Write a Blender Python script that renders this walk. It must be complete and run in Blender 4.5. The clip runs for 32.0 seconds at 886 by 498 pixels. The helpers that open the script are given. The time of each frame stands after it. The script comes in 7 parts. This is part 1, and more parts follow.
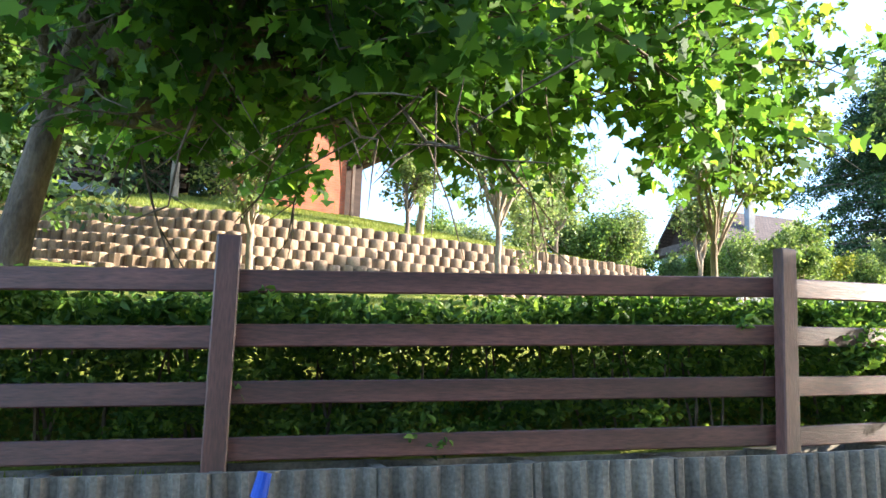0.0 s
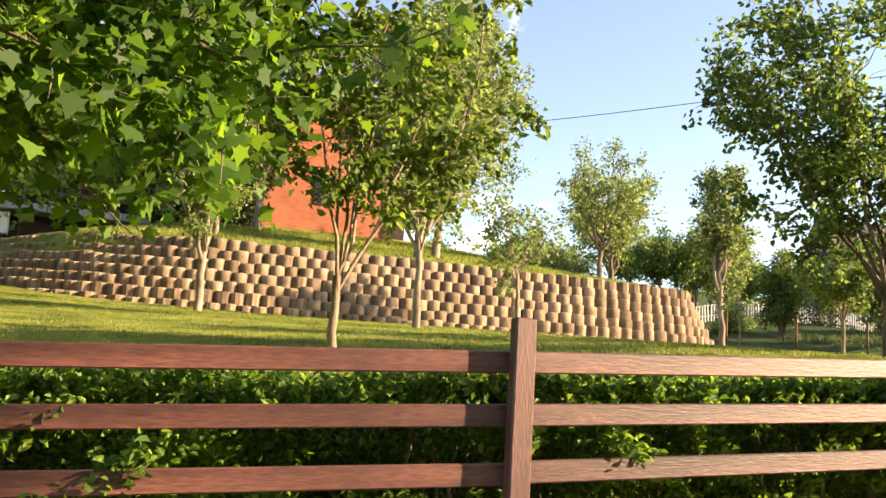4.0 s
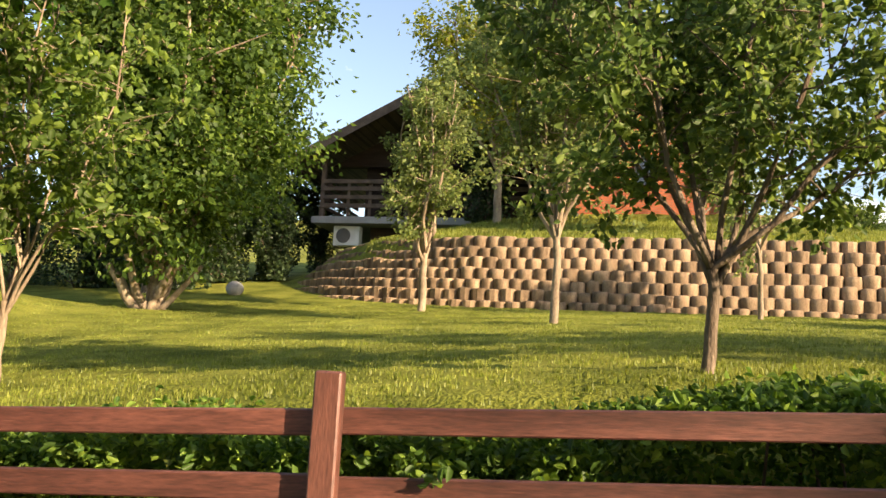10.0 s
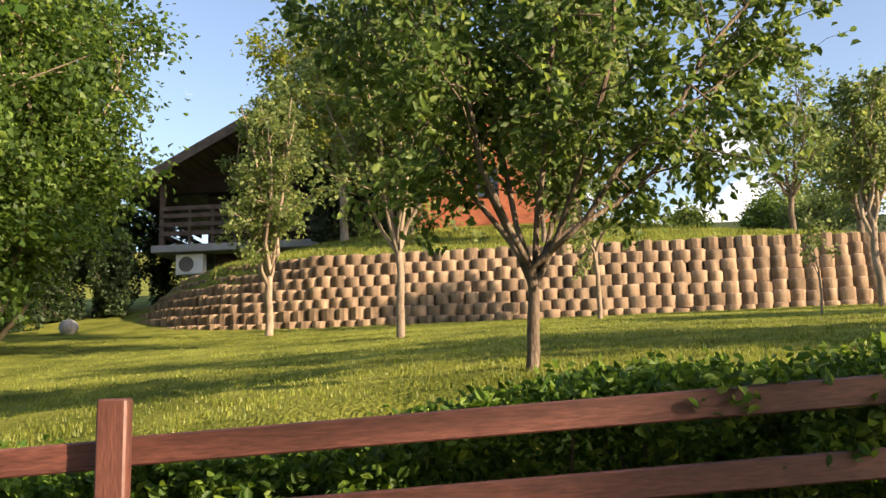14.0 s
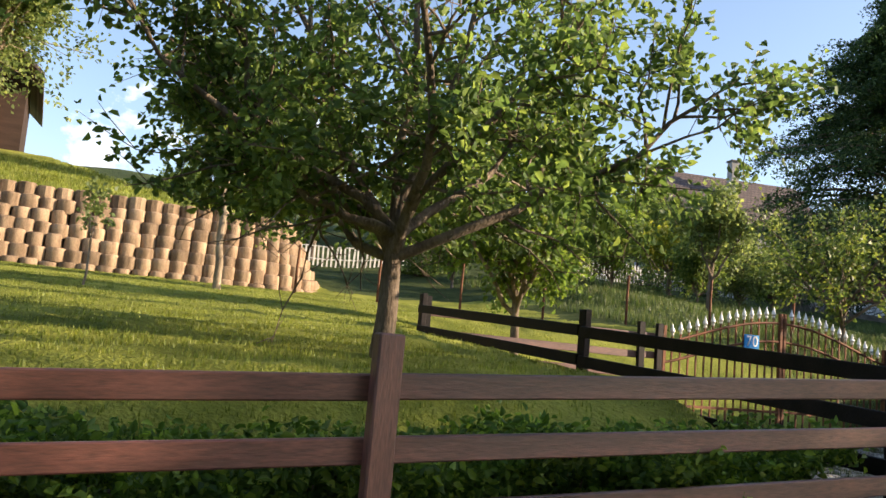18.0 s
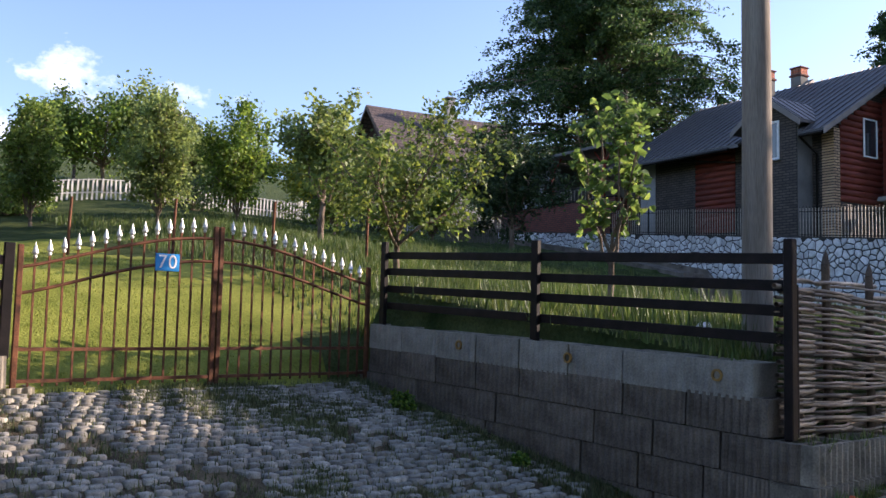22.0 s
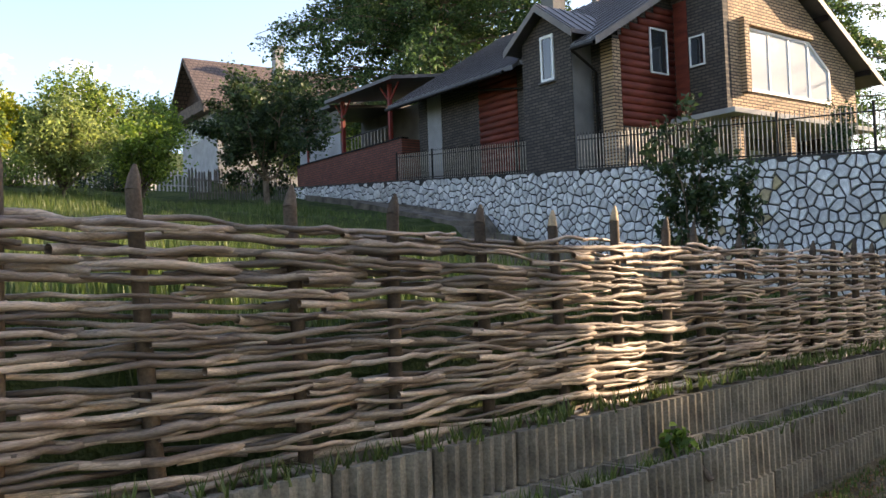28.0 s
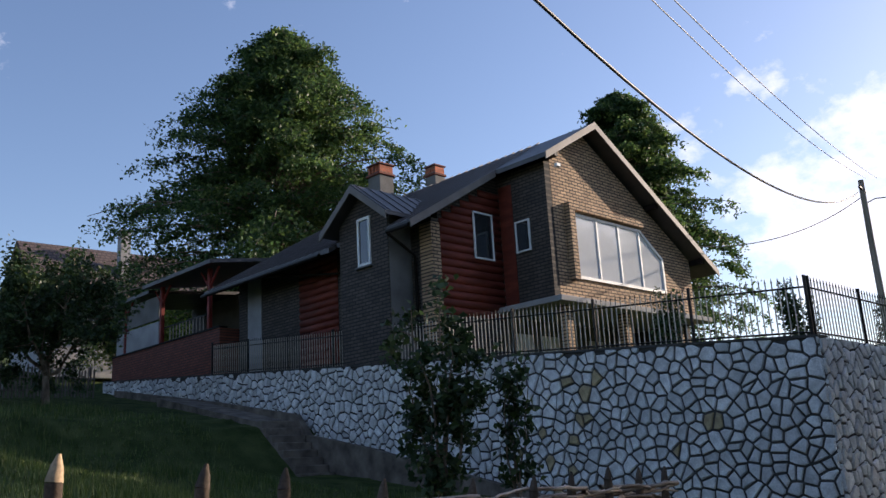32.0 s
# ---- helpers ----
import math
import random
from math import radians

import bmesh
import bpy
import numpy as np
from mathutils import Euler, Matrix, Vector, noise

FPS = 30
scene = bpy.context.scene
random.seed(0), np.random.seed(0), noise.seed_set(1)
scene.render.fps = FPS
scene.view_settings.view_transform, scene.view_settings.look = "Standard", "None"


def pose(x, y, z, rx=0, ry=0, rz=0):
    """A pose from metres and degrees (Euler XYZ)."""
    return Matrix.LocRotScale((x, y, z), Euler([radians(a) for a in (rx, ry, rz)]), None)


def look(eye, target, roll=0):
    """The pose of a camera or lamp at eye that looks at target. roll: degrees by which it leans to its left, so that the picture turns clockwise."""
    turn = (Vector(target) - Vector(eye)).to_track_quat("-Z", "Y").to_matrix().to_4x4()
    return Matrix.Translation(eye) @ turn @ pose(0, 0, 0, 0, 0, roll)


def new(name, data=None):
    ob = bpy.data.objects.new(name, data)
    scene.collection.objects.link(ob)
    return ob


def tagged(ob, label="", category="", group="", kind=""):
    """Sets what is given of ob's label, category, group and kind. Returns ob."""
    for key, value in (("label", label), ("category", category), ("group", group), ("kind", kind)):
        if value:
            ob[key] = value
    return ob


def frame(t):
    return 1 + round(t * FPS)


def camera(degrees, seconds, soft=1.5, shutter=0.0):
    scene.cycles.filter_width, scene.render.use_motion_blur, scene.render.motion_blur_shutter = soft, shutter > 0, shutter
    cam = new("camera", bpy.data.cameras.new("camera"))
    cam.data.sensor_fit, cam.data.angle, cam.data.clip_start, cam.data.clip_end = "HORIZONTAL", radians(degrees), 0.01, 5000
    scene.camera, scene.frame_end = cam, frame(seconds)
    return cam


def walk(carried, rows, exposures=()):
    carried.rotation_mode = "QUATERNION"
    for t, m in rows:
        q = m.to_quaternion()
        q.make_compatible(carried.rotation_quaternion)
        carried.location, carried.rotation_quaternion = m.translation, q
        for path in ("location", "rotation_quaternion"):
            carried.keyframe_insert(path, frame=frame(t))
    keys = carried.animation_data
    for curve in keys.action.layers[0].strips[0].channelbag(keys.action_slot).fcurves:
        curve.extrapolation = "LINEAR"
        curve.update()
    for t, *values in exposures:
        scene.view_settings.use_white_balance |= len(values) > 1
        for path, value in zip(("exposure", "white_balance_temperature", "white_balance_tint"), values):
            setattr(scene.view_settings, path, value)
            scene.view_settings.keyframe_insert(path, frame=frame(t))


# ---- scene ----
cam = camera(53.9, 32.0)
PATH = [
    (0.0, pose(0.000, 0.000, 1.550, 99.58, -2.06, -30.85)),
    (0.5, pose(0.563, -0.292, 1.593, 100.10, -3.68, -31.43)),
    (1.0, pose(1.203, -0.535, 1.637, 99.97, -4.48, -27.90)),
    (1.5, pose(1.902, -0.542, 1.760, 98.92, -2.91, -23.28)),
    (2.0, pose(2.577, -0.754, 1.785, 97.91, -1.24, -19.77)),
    (2.5, pose(3.185, -0.786, 1.825, 97.99, -1.52, -17.99)),
    (3.0, pose(3.751, -0.834, 1.912, 99.41, -1.38, -18.27)),
    (3.5, pose(4.445, -0.957, 1.992, 100.03, -2.69, -20.20)),
    (5.5, pose(6.560, -1.019, 2.438, 102.13, -4.75, -18.70)),
    (6.0, pose(7.167, -0.947, 2.518, 102.00, -3.67, -19.75)),
    (6.5, pose(7.859, -0.973, 2.514, 102.28, -2.03, -19.28)),
    (7.0, pose(8.555, -0.964, 2.570, 100.13, -2.99, -23.39)),
    (7.5, pose(9.178, -0.814, 2.607, 99.16, -4.94, -25.74)),
    (8.0, pose(9.825, -0.756, 2.636, 99.37, -4.54, -20.70)),
    (8.5, pose(10.430, -0.740, 2.681, 98.76, -4.89, -15.17)),
    (9.0, pose(11.031, -0.497, 2.714, 97.96, -4.98, -8.38)),
    (9.5, pose(11.523, -0.408, 2.728, 97.40, -2.45, 4.06)),
    (10.0, pose(11.798, -0.340, 2.769, 97.64, -2.98, 12.73)),
    (10.5, pose(11.852, -0.305, 2.753, 99.84, -5.40, 16.12)),
    (11.0, pose(11.867, -0.280, 2.744, 100.75, -4.83, 21.39)),
    (11.5, pose(11.917, -0.276, 2.736, 100.16, -3.77, 20.67)),
    (12.0, pose(11.992, -0.256, 2.734, 100.95, -2.44, 13.38)),
    (12.5, pose(12.000, -0.243, 2.723, 102.07, -2.12, 8.21)),
    (13.0, pose(12.022, -0.207, 2.716, 101.49, -1.45, 4.98)),
    (13.5, pose(12.005, -0.182, 2.718, 99.86, -0.00, 3.75)),
    (14.0, pose(12.020, -0.209, 2.730, 98.98, 1.90, 3.87)),
    (14.5, pose(12.106, -0.224, 2.711, 98.71, 0.64, 0.93)),
    (15.0, pose(12.477, -0.133, 2.670, 98.56, -1.92, -9.26)),
    (15.5, pose(12.955, -0.064, 2.748, 99.79, -2.29, -19.53)),
    (17.5, pose(15.898, -0.151, 3.026, 98.06, -4.44, -25.40)),
    (18.0, pose(16.621, -0.125, 3.021, 97.17, -4.74, -25.20)),
    (18.5, pose(17.392, -0.142, 3.056, 98.67, -4.14, -25.10)),
    (19.0, pose(18.155, -0.222, 3.049, 97.96, -4.44, -25.30)),
    (19.5, pose(18.852, -0.161, 3.107, 97.62, -2.66, -26.62)),
    (20.0, pose(19.634, -0.295, 3.080, 97.43, 0.61, -29.66)),
    (20.5, pose(20.361, -0.359, 3.095, 95.77, 0.53, -34.65)),
    (21.0, pose(21.131, -0.331, 3.130, 95.51, 1.04, -40.06)),
    (21.5, pose(21.902, -0.393, 3.123, 95.40, 0.43, -40.45)),
    (22.0, pose(22.645, -0.221, 3.078, 94.52, -1.36, -39.72)),
    (22.5, pose(23.414, -0.238, 3.032, 93.80, -1.07, -40.52)),
    (23.0, pose(24.226, -0.208, 3.004, 91.87, -1.39, -41.62)),
    (23.5, pose(25.013, -0.143, 3.059, 91.15, 1.32, -45.87)),
    (24.0, pose(25.838, -0.185, 3.051, 90.78, 2.66, -48.60)),
    (24.5, pose(26.575, -0.076, 3.006, 87.95, 3.63, -49.93)),
    (25.0, pose(27.318, -0.103, 3.001, 86.40, 3.58, -51.73)),
    (25.5, pose(28.124, -0.137, 2.973, 87.35, 1.53, -49.78)),
    (27.5, pose(30.982, -0.059, 2.997, 91.52, 3.57, -43.52)),
    (28.0, pose(31.869, -0.108, 2.967, 92.28, 2.14, -44.79)),
    (28.5, pose(32.659, -0.089, 3.041, 94.54, 1.71, -46.28)),
    (29.0, pose(33.422, -0.124, 3.096, 97.81, 0.48, -47.65)),
    (29.5, pose(33.922, -0.151, 3.139, 100.38, -0.45, -48.73)),
    (30.0, pose(34.483, -0.050, 3.222, 102.64, 0.81, -50.46)),
    (30.5, pose(34.974, -0.095, 3.245, 104.15, -0.47, -49.93)),
    (31.0, pose(35.433, -0.015, 3.270, 104.75, 1.12, -50.07)),
    (31.5, pose(35.748, 0.132, 3.361, 104.71, 2.39, -51.40)),
    (32.0, pose(35.923, 0.074, 3.396, 104.30, 3.18, -51.92)),
]
PACE = 0.76      # metres to one unit of the plan, in which the path and the place are drawn


def to_metres(m):
    m = m.copy()
    m.translation *= PACE
    return m


walk(cam, [(t, to_metres(m)) for t, m in PATH], exposures=[(0.0, 2.25, 5700, 13), (1.0, 1.4, 6900, 15), (2.0, 1.6, 7900, 19), (3.5, 1.6, 7900, 19), (5.5, 1.0, 7200, 14), (7.0, 0.95, 7200, 16), (8.5, 1.1, 7500, 16), (10.0, 1.15, 7700, 17), (12.0, 0.95, 7200, 20), (15.5, 1.05, 7200, 19),
                           (18.0, 1.05, 6900, 17), (19.5, 1.05, 6700, 17), (21.0, 0.95, 6300, 24), (22.0, 1.0, 6100, 25), (23.0, 1.45, 6500, 29), (24.0, 1.85, 7500, 26), (25.0, 2.6, 7800, 25), (25.5, 2.5, 7800, 25),
                           (27.5, 1.85, 7700, 22), (28.0, 1.65, 7500, 21), (29.0, 0.95, 6900, 19), (30.0, 0.37, 6400, 20), (32.0, 0.3, 6200, 21)])

# ---- sky and sun ----
SUN_AZ, SUN_EL = -25.0, 19.0      # degrees from +x towards +y, and above the horizon
sun_dir = Vector((math.cos(radians(SUN_AZ)) * math.cos(radians(SUN_EL)),
                  math.sin(radians(SUN_AZ)) * math.cos(radians(SUN_EL)), math.sin(radians(SUN_EL))))
world = bpy.data.worlds.new("world")
scene.world = world
world.use_nodes = True
wn, wl = world.node_tree.nodes, world.node_tree.links
sky = wn.new("ShaderNodeTexSky")
sky.sky_type, sky.sun_disc = "NISHITA", False
sky.sun_elevation, sky.sun_rotation = radians(SUN_EL), radians(90 - SUN_AZ)
sky.air_density, sky.dust_density, sky.ozone_density = 1.0, 0.9, 1.8
coord = wn.new("ShaderNodeTexCoord")
mapping = wn.new("ShaderNodeMapping")
mapping.inputs["Scale"].default_value = (1.0, 1.0, 1.5)
cloud = wn.new("ShaderNodeTexNoise")
cloud.inputs["Scale"].default_value, cloud.inputs["Detail"].default_value, cloud.inputs["Roughness"].default_value = 10.0, 9, 0.6
wl.new(coord.outputs["Generated"], mapping.inputs["Vector"])
wl.new(mapping.outputs["Vector"], cloud.inputs["Vector"])
total = None
# cumulus heaps: the way to each, and its size
for way, size, weight in (((0.945, 0.215, 0.24), 0.24, 0.34), ((0.375, 0.825, 0.425), 0.085, 0.20), ((0.06, 0.977, 0.20), 0.13, 0.24), ((0.255, 0.95, 0.17), 0.15, 0.24),
                          ((0.40, 0.90, 0.16), 0.16, 0.20), ((0.985, 0.05, 0.16), 0.25, 0.26)):
    far = wn.new("ShaderNodeVectorMath")
    far.operation = "DISTANCE"
    far.inputs[1].default_value = Vector(way).normalized()
    wl.new(coord.outputs["Generated"], far.inputs[0])
    heap = wn.new("ShaderNodeMapRange")
    heap.interpolation_type = "SMOOTHSTEP"
    heap.inputs["From Min"].default_value, heap.inputs["From Max"].default_value = 0.0, size
    heap.inputs["To Min"].default_value, heap.inputs["To Max"].default_value = weight, 0.0
    wl.new(far.outputs["Value"], heap.inputs["Value"])
    if total is None:
        total = heap.outputs["Result"]
    else:
        both = wn.new("ShaderNodeMath")
        both.operation = "MAXIMUM"
        wl.new(total, both.inputs[0]), wl.new(heap.outputs["Result"], both.inputs[1])
        total = both.outputs[0]
summed = wn.new("ShaderNodeMath")
wl.new(cloud.outputs["Fac"], summed.inputs[0]), wl.new(total, summed.inputs[1])
ramp = wn.new("ShaderNodeValToRGB")
ramp.color_ramp.elements[0].position, ramp.color_ramp.elements[1].position = 0.66, 0.86
mix = wn.new("ShaderNodeMixRGB")
mix.inputs[2].default_value = (7.0, 7.0, 7.2, 1)
wl.new(summed.outputs[0], ramp.inputs["Fac"])
wl.new(ramp.outputs["Color"], mix.inputs[0])
wl.new(sky.outputs["Color"], mix.inputs[1])
wl.new(mix.outputs["Color"], wn["Background"].inputs["Color"])
wn["Background"].inputs["Strength"].default_value = 0.15
sun_data = bpy.data.lights.new("sun", "SUN")
sun_data.energy, sun_data.angle, sun_data.color = 5.0, radians(0.6), (1.0, 0.85, 0.62)
sun = new("sun", sun_data)
sun.matrix_world = look((0, 0, 60), Vector((0, 0, 60)) - sun_dir)


# ---- materials ----
def material(name, color, rough=0.8, var=0.25, scale=6.0, fine=60.0, bump=0.3, dist=0.01, metal=0.0, second=None, island=0.0, objvar=0.0,
             stretch=(1, 1, 1), spec=0.3):
    """Base colour with blotches and grain at two scales, and a relief."""
    m = bpy.data.materials.new(name)
    m.use_nodes = True
    n, l = m.node_tree.nodes, m.node_tree.links
    b = n["Principled BSDF"]
    tc = n.new("ShaderNodeTexCoord")
    mp = n.new("ShaderNodeMapping")
    mp.inputs["Scale"].default_value = stretch
    l.new(tc.outputs["Object"], mp.inputs["Vector"])
    big, small = n.new("ShaderNodeTexNoise"), n.new("ShaderNodeTexNoise")
    big.inputs["Scale"].default_value, big.inputs["Detail"].default_value = scale, 5
    small.inputs["Scale"].default_value, small.inputs["Detail"].default_value = fine, 4
    l.new(mp.outputs["Vector"], big.inputs["Vector"])
    l.new(mp.outputs["Vector"], small.inputs["Vector"])
    dark = tuple(c * (1 - var) for c in color)
    light = second if second else tuple(min(1, c * (1 + var)) for c in color)
    r1 = n.new("ShaderNodeValToRGB")
    r1.color_ramp.elements[0].position, r1.color_ramp.elements[1].position = 0.32, 0.68
    r1.color_ramp.elements[0].color, r1.color_ramp.elements[1].color = (*dark, 1), (*light, 1)
    l.new(big.outputs["Fac"], r1.inputs["Fac"])
    r2 = n.new("ShaderNodeMapRange")
    r2.inputs["From Min"].default_value, r2.inputs["From Max"].default_value = 0.25, 0.75
    r2.inputs["To Min"].default_value, r2.inputs["To Max"].default_value = 1 - var * 0.8, 1 + var * 0.8
    l.new(small.outputs["Fac"], r2.inputs["Value"])
    hsv = n.new("ShaderNodeHueSaturation")
    l.new(r1.outputs["Color"], hsv.inputs["Color"])
    last = r2.outputs["Result"]
    if island or objvar:
        if island:
            src = n.new("ShaderNodeNewGeometry").outputs["Random Per Island"]
        else:
            src = n.new("ShaderNodeObjectInfo").outputs["Random"]
        amp = island or objvar
        r3 = n.new("ShaderNodeMapRange")
        r3.inputs["To Min"].default_value, r3.inputs["To Max"].default_value = 1 - amp, 1 + amp
        l.new(src, r3.inputs["Value"])
        mul = n.new("ShaderNodeMath")
        mul.operation = "MULTIPLY"
        l.new(last, mul.inputs[0]), l.new(r3.outputs["Result"], mul.inputs[1])
        last = mul.outputs[0]
    l.new(last, hsv.inputs["Value"])
    l.new(hsv.outputs["Color"], b.inputs["Base Color"])
    b.inputs["Roughness"].default_value, b.inputs["Metallic"].default_value = rough, metal
    b.inputs["Specular IOR Level"].default_value = spec
    if bump:
        bp = n.new("ShaderNodeBump")
        bp.inputs["Strength"].default_value, bp.inputs["Distance"].default_value = bump, dist
        l.new(small.outputs["Fac"], bp.inputs["Height"])
        l.new(bp.outputs["Normal"], b.inputs["Normal"])
    return m


def leaf_material(name, color, tip, trans=0.45, amp=0.35):
    m = bpy.data.materials.new(name)
    m.use_nodes = True
    n, l = m.node_tree.nodes, m.node_tree.links
    b, out = n["Principled BSDF"], n["Material Output"]
    geo = n.new("ShaderNodeNewGeometry")
    r = n.new("ShaderNodeValToRGB")
    e = r.color_ramp.elements
    e[0].color, e[1].color = (*[c * (1 - amp) for c in color], 1), (*tip, 1)
    mid = e.new(0.55)
    mid.color = (*color, 1)
    l.new(geo.outputs["Random Per Island"], r.inputs["Fac"])
    tc, no = n.new("ShaderNodeTexCoord"), n.new("ShaderNodeTexNoise")
    no.inputs["Scale"].default_value = 0.9
    l.new(tc.outputs["Object"], no.inputs["Vector"])
    mr = n.new("ShaderNodeMapRange")
    mr.inputs["From Min"].default_value, mr.inputs["From Max"].default_value = 0.3, 0.7
    mr.inputs["To Min"].default_value, mr.inputs["To Max"].default_value = 0.75, 1.25
    l.new(no.outputs["Fac"], mr.inputs["Value"])
    hsv = n.new("ShaderNodeHueSaturation")
    l.new(r.outputs["Color"], hsv.inputs["Color"]), l.new(mr.outputs["Result"], hsv.inputs["Value"])
    l.new(hsv.outputs["Color"], b.inputs["Base Color"])
    b.inputs["Roughness"].default_value, b.inputs["Specular IOR Level"].default_value = 0.5, 0.35
    t = n.new("ShaderNodeBsdfTranslucent")
    h2 = n.new("ShaderNodeHueSaturation")
    h2.inputs["Hue"].default_value, h2.inputs["Saturation"].default_value, h2.inputs["Value"].default_value = 0.485, 1.1, 1.5
    l.new(hsv.outputs["Color"], h2.inputs["Color"]), l.new(h2.outputs["Color"], t.inputs["Color"])
    mx = n.new("ShaderNodeMixShader")
    mx.inputs[0].default_value = trans
    l.new(b.outputs[0], mx.inputs[1]), l.new(t.outputs[0], mx.inputs[2]), l.new(mx.outputs[0], out.inputs["Surface"])
    return m


def brick_material(name, c1, c2, mortar, size=0.34, height=0.115, gap=0.02, rough=0.85, axis="xz"):
    m = bpy.data.materials.new(name)
    m.use_nodes = True
    n, l = m.node_tree.nodes, m.node_tree.links
    b = n["Principled BSDF"]
    tc, sep, com = n.new("ShaderNodeTexCoord"), n.new("ShaderNodeSeparateXYZ"), n.new("ShaderNodeCombineXYZ")
    l.new(tc.outputs["Object"], sep.inputs[0])
    l.new(sep.outputs["XYZ".index(axis[0].upper())], com.inputs[0]), l.new(sep.outputs[2], com.inputs[1])
    br = n.new("ShaderNodeTexBrick")
    br.inputs["Color1"].default_value, br.inputs["Color2"].default_value, br.inputs["Mortar"].default_value = (*c1, 1), (*c2, 1), (*mortar, 1)
    br.inputs["Scale"].default_value, br.inputs["Brick Width"].default_value, br.inputs["Row Height"].default_value = 1.0, size, height
    br.inputs["Mortar Size"].default_value = gap
    l.new(com.outputs[0], br.inputs["Vector"])
    no = n.new("ShaderNodeTexNoise")
    no.inputs["Scale"].default_value, no.inputs["Detail"].default_value = 2.0, 6
    l.new(tc.outputs["Object"], no.inputs["Vector"])
    mr = n.new("ShaderNodeMapRange")
    mr.inputs["To Min"].default_value, mr.inputs["To Max"].default_value = 0.6, 1.4
    l.new(no.outputs["Fac"], mr.inputs["Value"])
    hsv = n.new("ShaderNodeHueSaturation")
    l.new(br.outputs["Color"], hsv.inputs["Color"]), l.new(mr.outputs["Result"], hsv.inputs["Value"])
    l.new(hsv.outputs["Color"], b.inputs["Base Color"])
    bp = n.new("ShaderNodeBump")
    bp.inputs["Strength"].default_value, bp.inputs["Distance"].default_value, bp.invert = 0.8, 0.01, True
    l.new(br.outputs["Fac"], bp.inputs["Height"]), l.new(bp.outputs["Normal"], b.inputs["Normal"])
    b.inputs["Roughness"].default_value = rough
    return m


LAWN = material("lawn", (0.19, 0.23, 0.035), 0.95, 0.35, 0.9, 28, 0.9, 0.03, second=(0.30, 0.31, 0.06), spec=0.1)
ROUGH_GRASS = material("rough_grass", (0.045, 0.075, 0.02), 0.95, 0.35, 1.3, 22, 0.9, 0.05, second=(0.085, 0.105, 0.035), spec=0.1)
GRASS = leaf_material("grass_blades", (0.19, 0.24, 0.04), (0.33, 0.35, 0.08), 0.35, 0.3)
TALL_GRASS = leaf_material("tall_grass_blades", (0.075, 0.125, 0.032), (0.18, 0.21, 0.075), 0.35, 0.3)
MOSS_GRASS = leaf_material("joint_grass_blades", (0.09, 0.11, 0.045), (0.2, 0.21, 0.10), 0.3, 0.3)
DRY_LEAF = leaf_material("dry_leaf", (0.20, 0.12, 0.05), (0.42, 0.29, 0.14), 0.2)
ASPHALT = material("asphalt", (0.095, 0.093, 0.092), 0.9, 0.2, 1.2, 140, 0.5, 0.006)
YELLOW = material("road_paint", (0.55, 0.35, 0.085), 0.7, 0.2, 5, 90, 0.3, 0.004)
GRAVEL = material("gravel_soil", (0.12, 0.085, 0.05), 0.95, 0.5, 2.5, 60, 1.0, 0.04, second=(0.22, 0.17, 0.10))
COBBLE = material("cobble", (0.28, 0.258, 0.215), 0.8, 0.35, 9, 70, 0.5, 0.006, island=0.3)
COBBLE_ONE = material("cobble_single", (0.28, 0.258, 0.215), 0.8, 0.35, 9, 70, 0.5, 0.006, objvar=0.3)
FENCE_WOOD = material("stained_wood", (0.10, 0.033, 0.025), 0.48, 0.6, 2.2, 45, 0.35, 0.004, second=(0.215, 0.08, 0.058), stretch=(0.35, 2, 2.5), objvar=0.25, spec=0.85)
POST_WOOD = material("stained_post_wood", (0.10, 0.035, 0.026), 0.48, 0.55, 2.2, 45, 0.35, 0.004, second=(0.2, 0.078, 0.056), stretch=(2.5, 2.5, 0.35), objvar=0.2, spec=0.85)
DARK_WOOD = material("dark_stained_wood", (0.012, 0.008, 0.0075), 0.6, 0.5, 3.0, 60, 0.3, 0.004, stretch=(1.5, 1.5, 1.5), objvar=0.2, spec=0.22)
CONCRETE = material("weathered_concrete", (0.21, 0.182, 0.142), 0.9, 0.4, 2.2, 50, 0.5, 0.006, second=(0.35, 0.31, 0.245), objvar=0.22)
CONCRETE_LIGHT = material("pale_concrete", (0.30, 0.28, 0.24), 0.9, 0.3, 2.5, 50, 0.5, 0.006, objvar=0.12)
CONCRETE_DARK = material("dark_weathered_concrete", (0.155, 0.128, 0.102), 0.9, 0.4, 2.2, 50, 0.5, 0.006, second=(0.245, 0.203, 0.162), objvar=0.18)
LOG = material("log_concrete", (0.235, 0.155, 0.095), 0.9, 0.4, 1.6, 30, 0.7, 0.012, second=(0.40, 0.28, 0.18), stretch=(2.5, 2.5, 0.6), objvar=0.28)
LOG_ALL = material("log_concrete_rows", (0.235, 0.155, 0.095), 0.9, 0.4, 1.6, 30, 0.7, 0.012, second=(0.40, 0.28, 0.18), stretch=(2.5, 2.5, 0.6), island=0.28)
SOIL = material("dark_soil", (0.09, 0.062, 0.04), 0.95, 0.3, 4, 40, 0.6, 0.02)
STONE = material("pale_stone", (0.68, 0.67, 0.65), 0.8, 0.22, 3.5, 30, 0.8, 0.02, second=(0.84, 0.83, 0.81), objvar=0.2)
STONE_ALL = material("pale_stone_rest", (0.68, 0.67, 0.65), 0.8, 0.22, 3.5, 30, 0.8, 0.02, second=(0.84, 0.83, 0.81), island=0.2)
